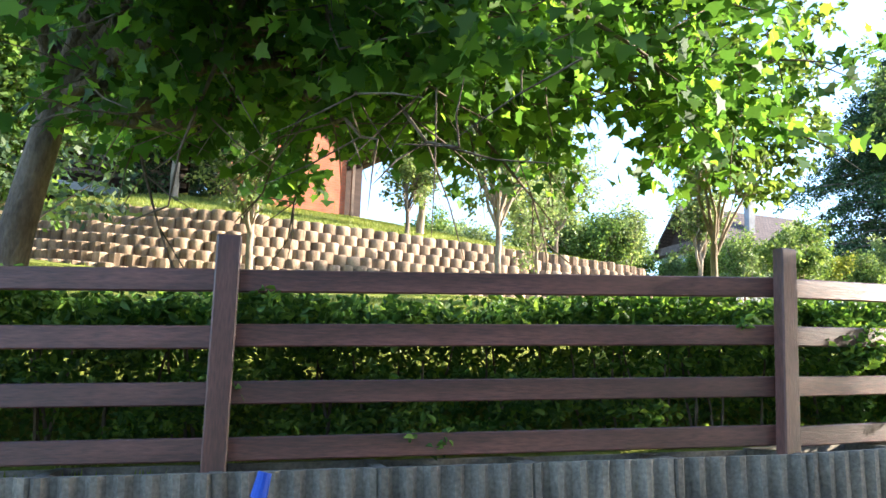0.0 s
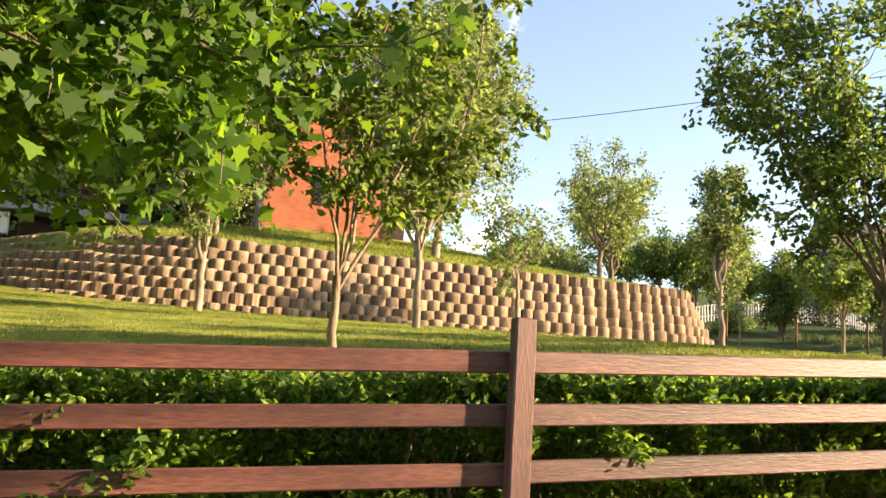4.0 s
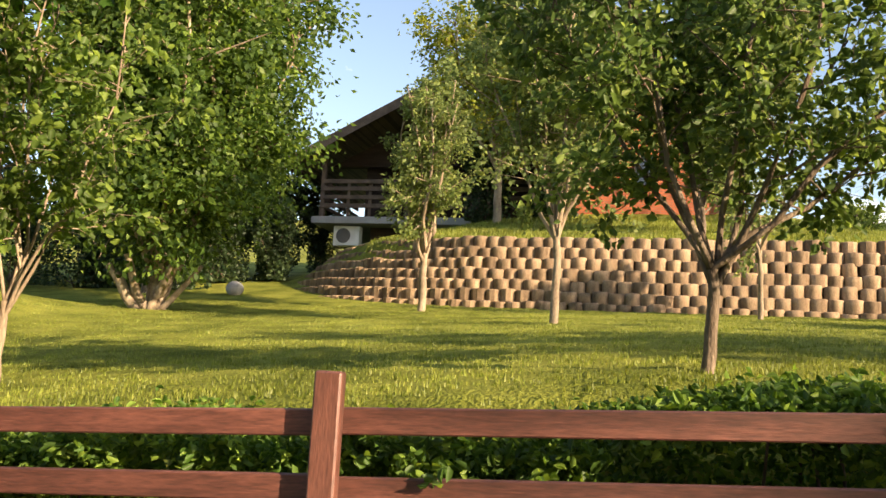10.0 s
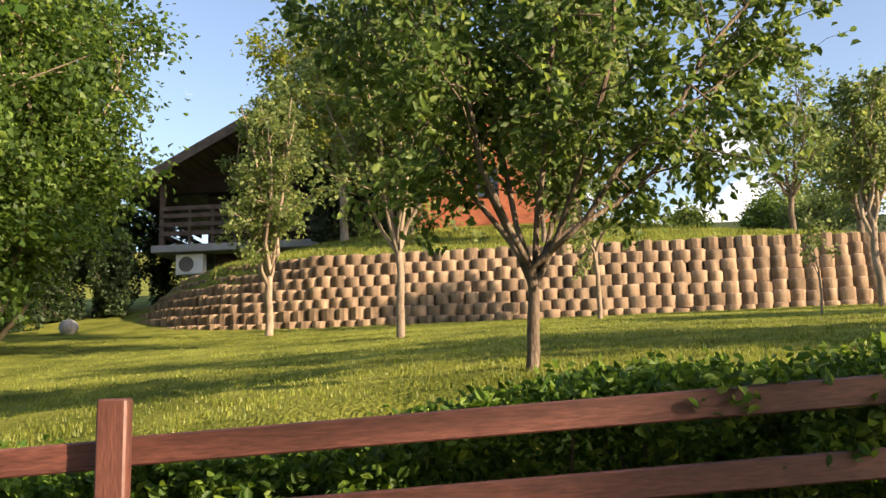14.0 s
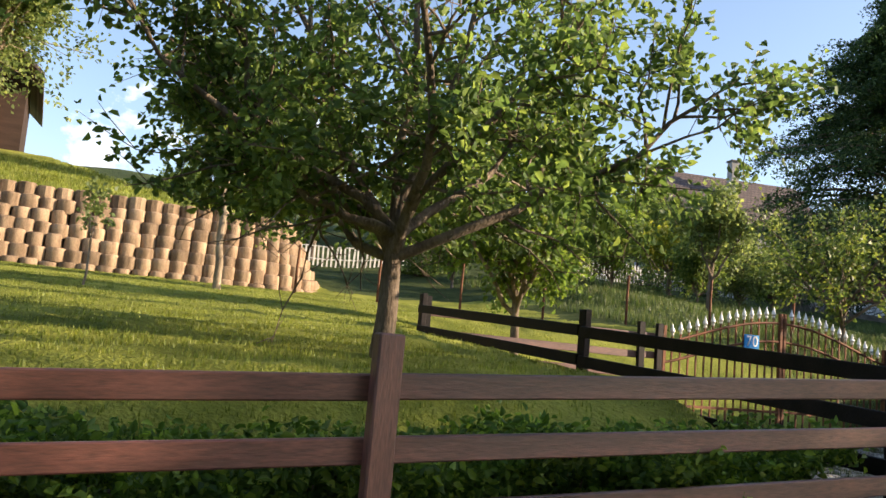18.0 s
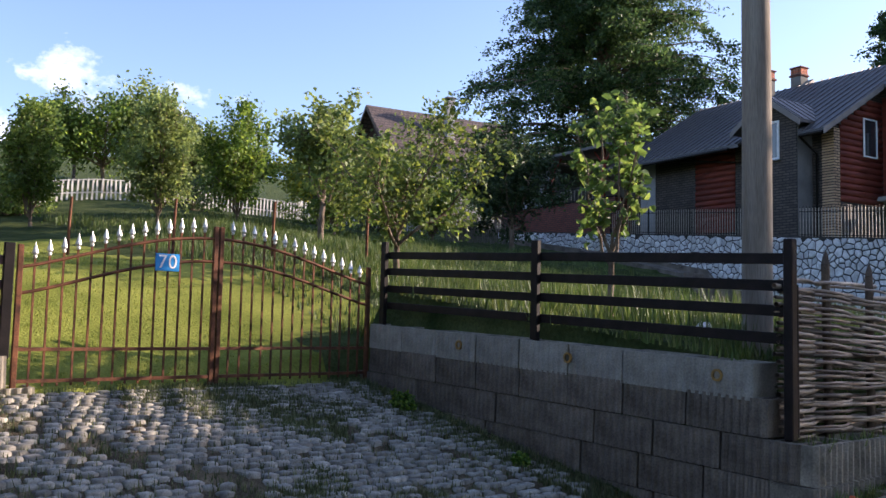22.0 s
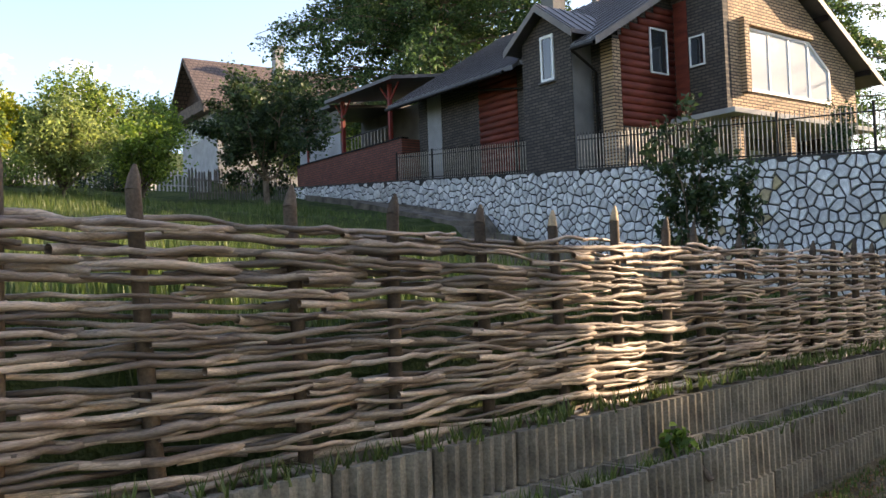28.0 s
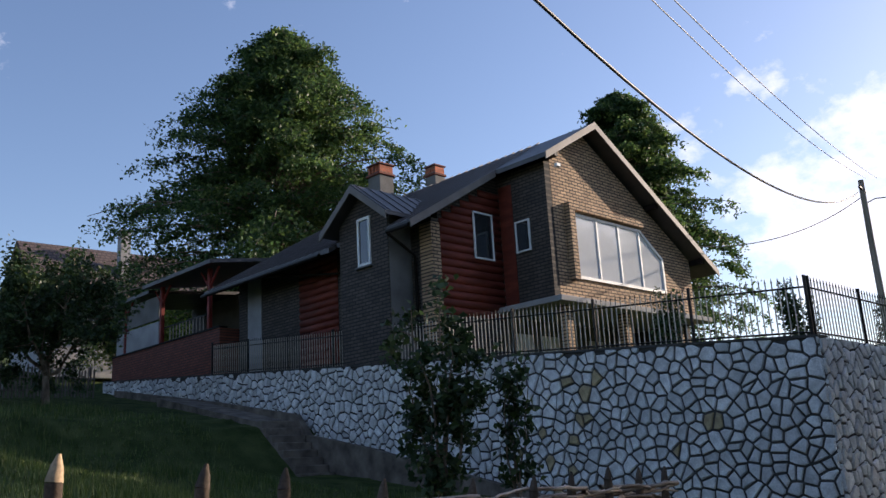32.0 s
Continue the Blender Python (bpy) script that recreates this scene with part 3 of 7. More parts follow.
PX = [-7.0, -4.3, -1.55, 1.15, 3.84, 6.8, 10.62, 14.03, 17.87, 21.2]
PY = [6.95, 5.95, 4.93, 3.87, 2.98, 2.74, 2.9, 3.0, 3.03, 3.17]


def fence_y(x):
    """The roadside fence, which bends with the road at its lower end."""
    return np.interp(x, [-40.0] + PX, [19.0] + PY)


HOUSE_O, HOUSE_PHI = np.array([57.2, 16.7]), 8.0
HU = np.array([math.sin(radians(HOUSE_PHI)), math.cos(radians(HOUSE_PHI))])
HW = np.array([HU[1], -HU[0]])
HOUSE_M = pose(HOUSE_O[0], HOUSE_O[1], 0, 0, 0, -HOUSE_PHI)
TERRACE_S, TERRACE_Q = -1.1, -12.2


def terrace_z(q):
    return 5.62 + 0.082 * np.clip(np.asarray(q, float) + 12.2, 0, 45)


LOG_CURVE = np.array([(-3.2, 34.0), (-1.6, 30.0), (0.1, 27.2), (2.4, 24.8), (5.4, 23.5), (9.0, 23.05), (14.0, 22.85), (19.0, 22.7), (22.0, 22.75), (23.4, 23.3),
                      (24.1, 24.6), (24.3, 26.5)])


def curve_samples(step):
    """Points every step metres along the foot of the round-post wall, with the way across it."""
    c = LOG_CURVE
    tt = np.linspace(0, len(c) - 1, 600)
    k = np.clip(tt.astype(int), 0, len(c) - 2)
    u = tt - k
    p0, p1, p2, p3 = c[np.maximum(k - 1, 0)], c[k], c[k + 1], c[np.minimum(k + 2, len(c) - 1)]
    u = u[:, None]
    p = 0.5 * (2 * p1 + (p2 - p0) * u + (2 * p0 - 5 * p1 + 4 * p2 - p3) * u ** 2 + (3 * p1 - p0 - 3 * p2 + p3) * u ** 3)
    s = np.concatenate([[0], np.cumsum(np.linalg.norm(np.diff(p, axis=0), axis=1))])
    n = int(s[-1] / step)
    at = np.linspace(0, n * step, n + 1)
    q = np.stack([np.interp(at, s, p[:, 0]), np.interp(at, s, p[:, 1])], 1)
    d = np.gradient(q, axis=0)
    d /= np.linalg.norm(d, axis=1)[:, None]
    return q, np.stack([-d[:, 1], d[:, 0]], 1), at


def setback(x):
    return np.interp(x, [-2, 2, 7, 20, 24], [0.36, 0.34, 0.14, 0.12, 0.16])


CURVE_Q, CURVE_N, _ = curve_samples(0.5)


def curve_distance(x, y):
    """How far inside the foot of the round-post wall a place lies (negative: in front of it)."""
    d = (x[:, None] - CURVE_Q[:, 0]) ** 2 + (y[:, None] - CURVE_Q[:, 1]) ** 2
    k = d.argmin(1)
    return (x - CURVE_Q[k, 0]) * CURVE_N[k, 0] + (y - CURVE_Q[k, 1]) * CURVE_N[k, 1]


def ground(x, y):
    x, y = np.atleast_1d(np.asarray(x, float)).ravel(), np.atleast_1d(np.asarray(y, float)).ravel()
    x, y = np.broadcast_arrays(x, y)
    r = road_z(x)
    # the lawn behind the hedge
    front = np.interp(x, [-30, 0, 6, 12, 19, 26], [0.2, 1.7, 2.2, 2.75, 2.9, 2.9])
    back = np.interp(x, [-30, 0, 25], [3.8, 4.35, 4.5])
    lawn = front + (back - front) * np.clip((y - 5) / 18, 0, 1) + np.maximum(y - 23, 0) * 0.17
    wt = wall_top(x) - 0.06
    fy = fence_y(x)
    lawn = np.where(y < fy + 2.3, wt + (lawn - wt) * smooth01((y - fy - 0.1) / 2.1), lawn)
    lawn = lawn + 0.75 * np.exp(-((x + 3.5) ** 2 + (y - 15.5) ** 2) / 9.0)
    # the raised lawn inside the round-post wall
    inside = curve_distance(x, y)
    hill = 6.45 + 0.27 * np.maximum(inside - 1.0, 0) - 0.03 * np.maximum(x - 14, 0) * np.clip(inside / 6, 0, 1)
    hill = np.minimum(hill, 6.45 + 0.27 * 9)
    back_set = setback(x) * 6 + 0.1
    lawn = np.where((inside > 0) & (x < 24.5), np.maximum(lawn, np.maximum(lawn, lawn + (hill - lawn) * smooth01((inside - 0.25) / np.maximum(back_set, 0.4)))), lawn)
    # drive, and the garden east of it
    drive = 0.75 + 0.175 * np.clip(y - 2.5, 0, 8.1) + np.clip(y - 10.6, 0, 6) * 0.14
    behind = drive + (lawn - drive) * smooth01((y - 10.8) / 5)
    garden = 2.68 - 0.02 * np.clip(x - 34, 0, 14) + 0.12 * np.clip(y - 4, 0, 8) + 0.17 * np.maximum(y - 12, 0)
    lo = np.where((y < 10.5), drive, behind)
    g = np.where(x < 21.25, lawn, np.where(x < 30.3, lo, garden))
    west = smooth01((x - 26.5) / 9)
    g = np.where((x > 21.25) & (y > 10.75), behind + (garden - behind) * west, g)
    mixw = smooth01((x - 21.2) / 3.5)
    g = np.where((x > 21.2) & (x < 30) & (y >= 10.5), lawn + (g - lawn) * mixw, g)
    # terrace of the house
    s = (x - HOUSE_O[0]) * HW[0] + (y - HOUSE_O[1]) * HW[1]
    q = (x - HOUSE_O[0]) * HU[0] + (y - HOUSE_O[1]) * HU[1]
    foot = np.interp(q, [-14, -12.2, -9.2, -1.4, 1.5, 3.3, 5.4, 10.6, 19, 22], [1.7, 1.8, 2.2, 2.9, 3.3, 3.5, 5.1, 6.1, 7.4, 7.9])
    wide = 1.2 + 6.0 * smooth01((6.4 - q) / 1.3)
    near = (x > 40) & (q < 22)
    g = np.where(near, g - 0.85 * smooth01((x - 41) / 7) * smooth01((6.4 - q) / 1.6), g)
    g = np.where(near, foot + (g - foot) * smooth01((TERRACE_S - 2.2 - s) / wide), g)
    mound = np.interp(q, [3.0, 5.0, 6.4, 15, 22], [2.6, 3.4, 5.5, 6.7, 7.9]) - 0.17 * np.maximum(-3.0 - s, 0)
    g = np.where(near & (s < -3.35) & (q > 2), np.maximum(g, mound), g)
    on = smooth01((s - TERRACE_S - 0.1) / 0.3) * smooth01((q - TERRACE_Q - 0.1) / 0.3) * (q < 46)
    g = g + (np.maximum(terrace_z(q), g * 0) - g) * on
    # wattle strip, verge and road
    edge = np.where(x < 21.25, fy + 0.08, np.where(x < 30.3, 2.4, 4.4 + 0.0 * x))
    t = smooth01((y - (edge - 0.05)) / np.where((x > 21.25) & (x < 30.3), 0.6, 0.12))
    verge = r + 0.03 * smooth01((y - 2.0) / 0.6)
    g = np.where(y < edge + 0.7, verge + (g - verge) * t, g)
    # far hills
    far = np.hypot(x - 15, y - 15)
    g = g + np.where(y > 2.5, smooth01((far - 70) / 200) * 3, 0)
    return g


def gz(x, y):
    return float(ground(x, y)[0])


def build_ground():
    def axis(lo, hi, fine_lo, fine_hi, step):
        a = list(np.arange(fine_lo, fine_hi, step))
        up, d = [fine_hi], step
        while up[-1] < hi:
            d *= 1.25
            up.append(up[-1] + d)
        dn, d = [fine_lo], step
        while dn[-1] > lo:
            d *= 1.25
            dn.append(dn[-1] - d)
        return np.array(sorted(set(np.round(dn + a + up, 4))))
    xs, ys = axis(-900, 900, -4, 60, 0.25), axis(-900, 900, -1, 40, 0.2)
    X, Y = np.meshgrid(xs, ys, indexing="ij")
    Z = np.concatenate([ground(a, b) for a, b in zip(np.array_split(X.ravel(), 40), np.array_split(Y.ravel(), 40))])
    rng = np.random.default_rng(3)
    Z = Z + np.where((Y.ravel() > 4.2), 0.012 * rng.normal(size=len(Z)), 0)
    n, m = len(xs), len(ys)
    i, j = np.meshgrid(np.arange(n - 1), np.arange(m - 1), indexing="ij")
    f = np.stack([i * m + j, (i + 1) * m + j, (i + 1) * m + j + 1, i * m + j + 1], -1).reshape(-1, 4)
    me = raw_mesh("ground", np.stack([X.ravel(), Y.ravel(), Z], 1), f, LAWN)
    me.materials.append(ROUGH_GRASS)
    me.materials.append(GRAVEL)
    cx, cy = xs[i.ravel()] + 0.1, ys[j.ravel()] + 0.1
    idx = np.where(((cx > 30.0) & (cy > 3.3)) | (cy > 24) & (cx > 24.3), 1, 0)
    edge = 30.5 + 1.6 * np.sin(cy * 0.55) + 0.8 * np.sin(cy * 1.7 + cx) + 0.5 * np.sin(cx * 3.1)
    idx = np.where((cx > 21.2) & (cx < 36) & (cy > 10.4) & (cy < 24), np.where(cx < edge, 0, 1), idx)
    idx = np.where(cy < np.where(cx < 21.2, fence_y(cx) + 0.1, 4.4), 2, idx)
    idx = np.where((cx > 21.3) & (cx < 30) & (cy < 10.2), 2, idx)
    idx = np.where(cy < -5.9, 1, idx)
    me.polygons.foreach_set("material_index", idx.astype(np.int32))
    me.polygons.foreach_set("use_smooth", [True] * len(me.polygons))
    add("ground", me, None, "mown lawn, rough garden grass and gravel verge on a slope", "ground", kind="structure")


def strip(name, mat, label, category, y0, y1, lift, x0=-300, x1=300, xstep=1.0, kind="structure"):
    xs = np.arange(x0, x1 + 0.01, xstep)
    z = road_z(xs) + lift
    v = np.concatenate([np.stack([xs, np.full_like(xs, y0), z], 1), np.stack([xs, np.full_like(xs, y1), z], 1)])
    n = len(xs)
    i = np.arange(n - 1)
    add(name, raw_mesh(name, v, np.stack([i, i + 1, n + i + 1, n + i], 1), mat), None, label, category, kind=kind)


build_ground()
strip("road", ASPHALT, "grey asphalt village road", "road", -5.2, 2.02, 0.02)
strip("road_marking", YELLOW, "worn yellow edge line on the asphalt", "road marking", 1.76, 1.93, 0.026)


# ---- corrugated concrete planter blocks ----
def block_mesh(name, length, depth, height, mat, ribs=7, relief=0.02):
    """A hollow planter block with a ribbed front towards -y, standing on z = 0 and centred on x."""
    prof, n = [], ribs * 4
    for i in range(n + 1):
        x = -length / 2 + length * i / n
        prof.append((x, -relief * (1 if i % 4 in (1, 2) else -1)))
    out = [(x, y) for x, y in prof] + [(length / 2, depth), (-length / 2, depth)]
    w = 0.045
    bm = bmesh.new()
    lo = [bm.verts.new((x, y, 0)) for x, y in out]
    hi = [bm.verts.new((x, y, height)) for x, y in out]
    k = len(out)
    for i in range(k):
        bm.faces.new((lo[i], lo[(i + 1) % k], hi[(i + 1) % k], hi[i]))
    inner = [(-length / 2 + w, w), (length / 2 - w, w), (length / 2 - w, depth - w), (-length / 2 + w, depth - w)]
    top = [bm.verts.new((x, y, height)) for x, y in inner]
    low = [bm.verts.new((x, y, height - 0.07)) for x, y in inner]
    for i in range(4):
        bm.faces.new((top[i], low[i], low[(i + 1) % 4], top[(i + 1) % 4]))
    bm.faces.new(low)
    bm.faces.new(hi[:n + 1] + [top[1], top[0]])
    bm.faces.new((hi[n], hi[n + 1], top[2], top[1]))
    bm.faces.new((hi[n + 1], hi[n + 2], top[3], top[2]))
    bm.faces.new((hi[n + 2], hi[0], top[0], top[3]))
    bmesh.ops.recalc_face_normals(bm, faces=bm.faces[:])
    me = bpy.data.meshes.new(name)
    bm.to_mesh(me)
    bm.free()
    me.materials.append(mat)
    return me


BL, BD, BH = 0.78, 0.42, 0.36
BLOCK = block_mesh("block", BL - 0.012, BD, BH - 0.006, CONCRETE)
BLOCK_LIGHT = block_mesh("block", BL - 0.022, BD, BH - 0.012, CONCRETE_LIGHT, 9, 0.006)
BLOCK_DARK = block_mesh("block", BL - 0.022, BD, BH - 0.012, CONCRETE_DARK, 9, 0.010)


def block_wall(name, label, a, b, tops, courses, me, step=0.02, seed=1, light_top=None, inward=1, ends=()):
    """Courses of blocks from a to b (x, y); tops gives the top at each end."""
    rng = random.Random(seed)
    a, b = Vector(a), Vector(b)
    d = b - a
    n = max(1, round(d.length / BL))
    ang = math.degrees(math.atan2(d.y, d.x)) + (0 if inward > 0 else 180)
    root = thing(name, Matrix.Identity(4), label, "wall", kind="structure")
    nv = Vector((-d.y, d.x)).normalized() * inward
    for c in range(courses):
        off = 0.5 * (c % 2)
        for i in range(n + (1 if c % 2 else 0)):
            k = min(max((i + 0.5 - off) / n, 0.02), 0.98)
            if ends:
                k = ((i + 0.5 - off) * BL + ends[c][0]) / d.length
                if k * d.length + BL / 2 > d.length - ends[c][1] + 0.02:
                    k = (d.length - ends[c][1] - BL / 2) / d.length
            p = a + d * k + nv * (-step * c + rng.uniform(-0.008, 0.008))
            z = tops[0] + (tops[1] - tops[0]) * k - BH * (c + 1)
            add("block", light_top if (light_top and c == 0) else me, root,
                m=pose(p.x, p.y, z, rng.uniform(-0.8, 0.8), math.degrees(math.atan2(tops[0] - tops[1], d.length)) * (1 if inward > 0 else -1), ang + rng.uniform(-0.7, 0.7)))
    return root


for i in range(len(PX) - 1):
    block_wall("block_wall", "weathered corrugated concrete planter blocks under the roadside fence", (PX[i], PY[i] - 0.12), (PX[i + 1], PY[i + 1] - 0.12),
               (wall_top(PX[i]), wall_top(PX[i + 1])), 6, BLOCK, seed=20 + i)
block_wall("block_wall", "corrugated concrete blocks along the drive", (25.15, 10.3), (21.3, 10.3), (2.55, 2.45), 3, BLOCK, seed=3, inward=-1)
block_wall("block_wall", "corrugated concrete blocks beside the drive", (21.28, 9.8), (21.28, 3.0), (2.4, 2.1), 5, BLOCK_DARK, seed=4, inward=-1)
block_wall("block_wall", "dark ribbed concrete blocks with a paler top course beside the drive", (30.06, 10.4), (30.06, 3.75), (2.98, 2.72), 1, BLOCK_LIGHT, seed=5, ends=((0, 0.44),))
block_wall("block_wall", "dark ribbed concrete blocks beside the drive", (30.06, 10.4), (30.06, 3.75), (2.64, 2.405), 4, BLOCK_DARK, seed=15, step=0.0, ends=((0, 0.3), (0, 0.0), (0.2, 0.0), (0, 0.0)))
block_wall("block_wall", "tilted ribbed concrete planters under the wattle fence", (30.08, 3.62), (46.5, 3.92), (2.04, 1.84), 2, BLOCK, seed=6)
block_wall("block_wall", "ribbed concrete planters stepping down to the verge", (30.16, 3.27), (46.0, 3.4), (1.6, 1.6), 3, BLOCK, seed=7)


# ---- roadside fence ----
def fence_run(label, a, b, z0, z1, posts, rails, wood, post_wood, board=0.105, thick=0.035, gap=0.255, post_w=0.11, post_up=0.15, post_down=1.15, group="", front=-1, jitter=0.3, last=True):
    """Posts at the given shares of the way from a to b, with rails between them; z0 and z1 are the top of the highest rail."""
    rng = random.Random(len(label) + int(a[0] * 7))
    a, b = Vector(a), Vector(b)
    d = b - a
    ang = math.atan2(d.y, d.x)
    root = thing("fence", Matrix.Identity(4), label, "fence", group)
    slope = math.atan2(z1 - z0, d.length)
    nv = Vector((d.y, -d.x)).normalized() * (-front)
    for k in posts if last else posts[:-1]:
        p, z = a + d * k, z0 + (z1 - z0) * k
        bm = box_bm(-post_w / 2, post_w / 2, -post_w * 0.32, post_w * 0.32, -post_down, post_up, 0.008)
        part("post", bm, post_wood, root, m=Matrix.Translation((p.x, p.y, z)) @ Matrix.Rotation(ang, 4, "Z") @ Matrix.Rotation(radians(rng.uniform(-jitter, jitter) * 2), 4, "Y"))
    for i in range(len(posts) - 1):
        for r in range(rails):
            k0, k1 = posts[i], posts[i + 1]
            p = a + d * ((k0 + k1) / 2)
            L = d.length * (k1 - k0) / math.cos(slope) - 0.02
            z = z0 + (z1 - z0) * (k0 + k1) / 2 - board / 2 - gap * r + rng.uniform(-0.008, 0.008)
            bm = box_bm(-L / 2, L / 2, -thick / 2, thick / 2, -board / 2, board / 2, 0.006)
            part("rail", bm, wood, root, m=Matrix.Translation((p.x + nv.x * 0.055 * front, p.y + nv.y * 0.055 * front, z)) @ Matrix.Rotation(ang, 4, "Z") @
                 Matrix.Rotation(-slope + radians(rng.uniform(-0.15, 0.15)), 4, "Y"))
    return root


for i in range(len(PX) - 1):
    run = (PX[i], PY[i]), (PX[i + 1], PY[i + 1])
    fence_run("reddish-brown stained wooden fence section with four rails on concrete blocks", *run, rail_z(PX[i]), rail_z(PX[i + 1]),
              [0.0, 0.992] if i == len(PX) - 2 else [0.0, 1.0], 4, FENCE_WOOD, POST_WOOD, group="roadside fence sections", last=i == len(PX) - 2)
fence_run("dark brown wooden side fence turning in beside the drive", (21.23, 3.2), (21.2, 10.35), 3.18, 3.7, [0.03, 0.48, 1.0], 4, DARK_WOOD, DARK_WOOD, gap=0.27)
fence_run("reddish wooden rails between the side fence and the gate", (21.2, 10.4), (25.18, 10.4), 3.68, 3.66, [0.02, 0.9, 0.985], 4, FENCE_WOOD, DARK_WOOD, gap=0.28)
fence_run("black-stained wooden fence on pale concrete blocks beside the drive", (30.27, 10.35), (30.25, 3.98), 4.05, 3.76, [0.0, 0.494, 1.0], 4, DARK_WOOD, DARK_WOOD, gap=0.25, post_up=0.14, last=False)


# ---- iron gate ----
def build_gate():
    gx0, gx1, y = 25.25, 30.05, 10.45
    root = thing("gate", Matrix.Identity(4), "rusty iron double gate with an arched top and silver spearheads", "gate")
    z0, mid = 2.19, (gx0 + gx1) / 2
    arch = lambda x: 3.62 + 0.50 * math.cos((x - mid) / (gx1 - gx0) * math.pi) ** 1.2
    for x in (gx0, mid - 0.04, mid + 0.04, gx1):
        part("gate_post", box_bm(x - 0.03, x + 0.03, y - 0.03, y + 0.03, z0 - 0.25, (arch(x) + 0.08 if gx0 < x < gx1 else 3.8), 0.006), RUST, root)
    for dz, name in ((0.0, "arch_rail"), (-0.3, "arch_rail")):
        for lo, hi in ((gx0, mid - 0.04), (mid + 0.04, gx1)):
            xs = np.linspace(lo, hi, 14)
            pts = np.stack([xs, np.full(14, y), [arch(x) - 0.08 + dz for x in xs]], 1)
            add(name, tubes_mesh(name, [(pts, [0.022] * 14, 6)], RUST), root)
    for lo, hi in ((gx0, mid - 0.04), (mid + 0.04, gx1)):
        for z in (z0 + 0.06, z0 + 0.42):
            part("cross_rail", box_bm(lo, hi, y - 0.02, y + 0.02, z - 0.02, z + 0.02), RUST, root)
        n = 15
        for i in range(1, n):
            x = lo + (hi - lo) * i / n
            part("bar", box_bm(x - 0.011, x + 0.011, y - 0.011, y + 0.011, z0, arch(x) + 0.04), RUST, root)
            bm = bmesh.new()
            bmesh.ops.create_cone(bm, segments=8, radius1=0.038, radius2=0.0, depth=0.13, cap_ends=True, matrix=Matrix.Translation((x, y, arch(x) + 0.125)))
            bmesh.ops.create_cone(bm, segments=8, radius1=0.016, radius2=0.038, depth=0.03, cap_ends=False, matrix=Matrix.Translation((x, y, arch(x) + 0.045)))
            bmesh.ops.create_uvsphere(bm, u_segments=8, v_segments=5, radius=0.026, matrix=Matrix.Translation((x, y, arch(x) + 0.015)))
            part("spearhead", bm, SILVER, root, "silver-painted spearhead")
    sign = thing("number_plate", Matrix.Translation((26.95, y - 0.05, 3.69)), "blue enamel house number plate reading 70", "sign")
    part("plate", box_bm(-0.155, 0.155, -0.008, 0.008, -0.11, 0.11, 0.004), BLUE, sign)
    for k, digit in enumerate("70"):
        cu = bpy.data.curves.new("numeral", "FONT")
        cu.body, cu.size, cu.align_x, cu.align_y, cu.extrude = digit, 0.24, "CENTER", "CENTER", 0.002
        cu.materials.append(WHITE)
        add("numeral", cu, sign, "white numeral " + digit, m=pose(-0.066 + 0.132 * k, -0.012, 0, 90, 0, 0))


build_gate()


# ---- wattle fence, stakes, pole ----
def wattle_y(x):
    return 3.98 + 0.0165 * np.maximum(np.asarray(x, float) - 30, 0)


def wattle_top(x):
    return np.interp(x, [30, 31.5, 33, 37, 41.5, 45.5], [3.54, 3.49, 3.41, 3.27, 3.2, 3.15])


def wattle_foot(x):
    return np.interp(x, [30, 34.7, 45.5], [2.06, 1.94, 1.8])


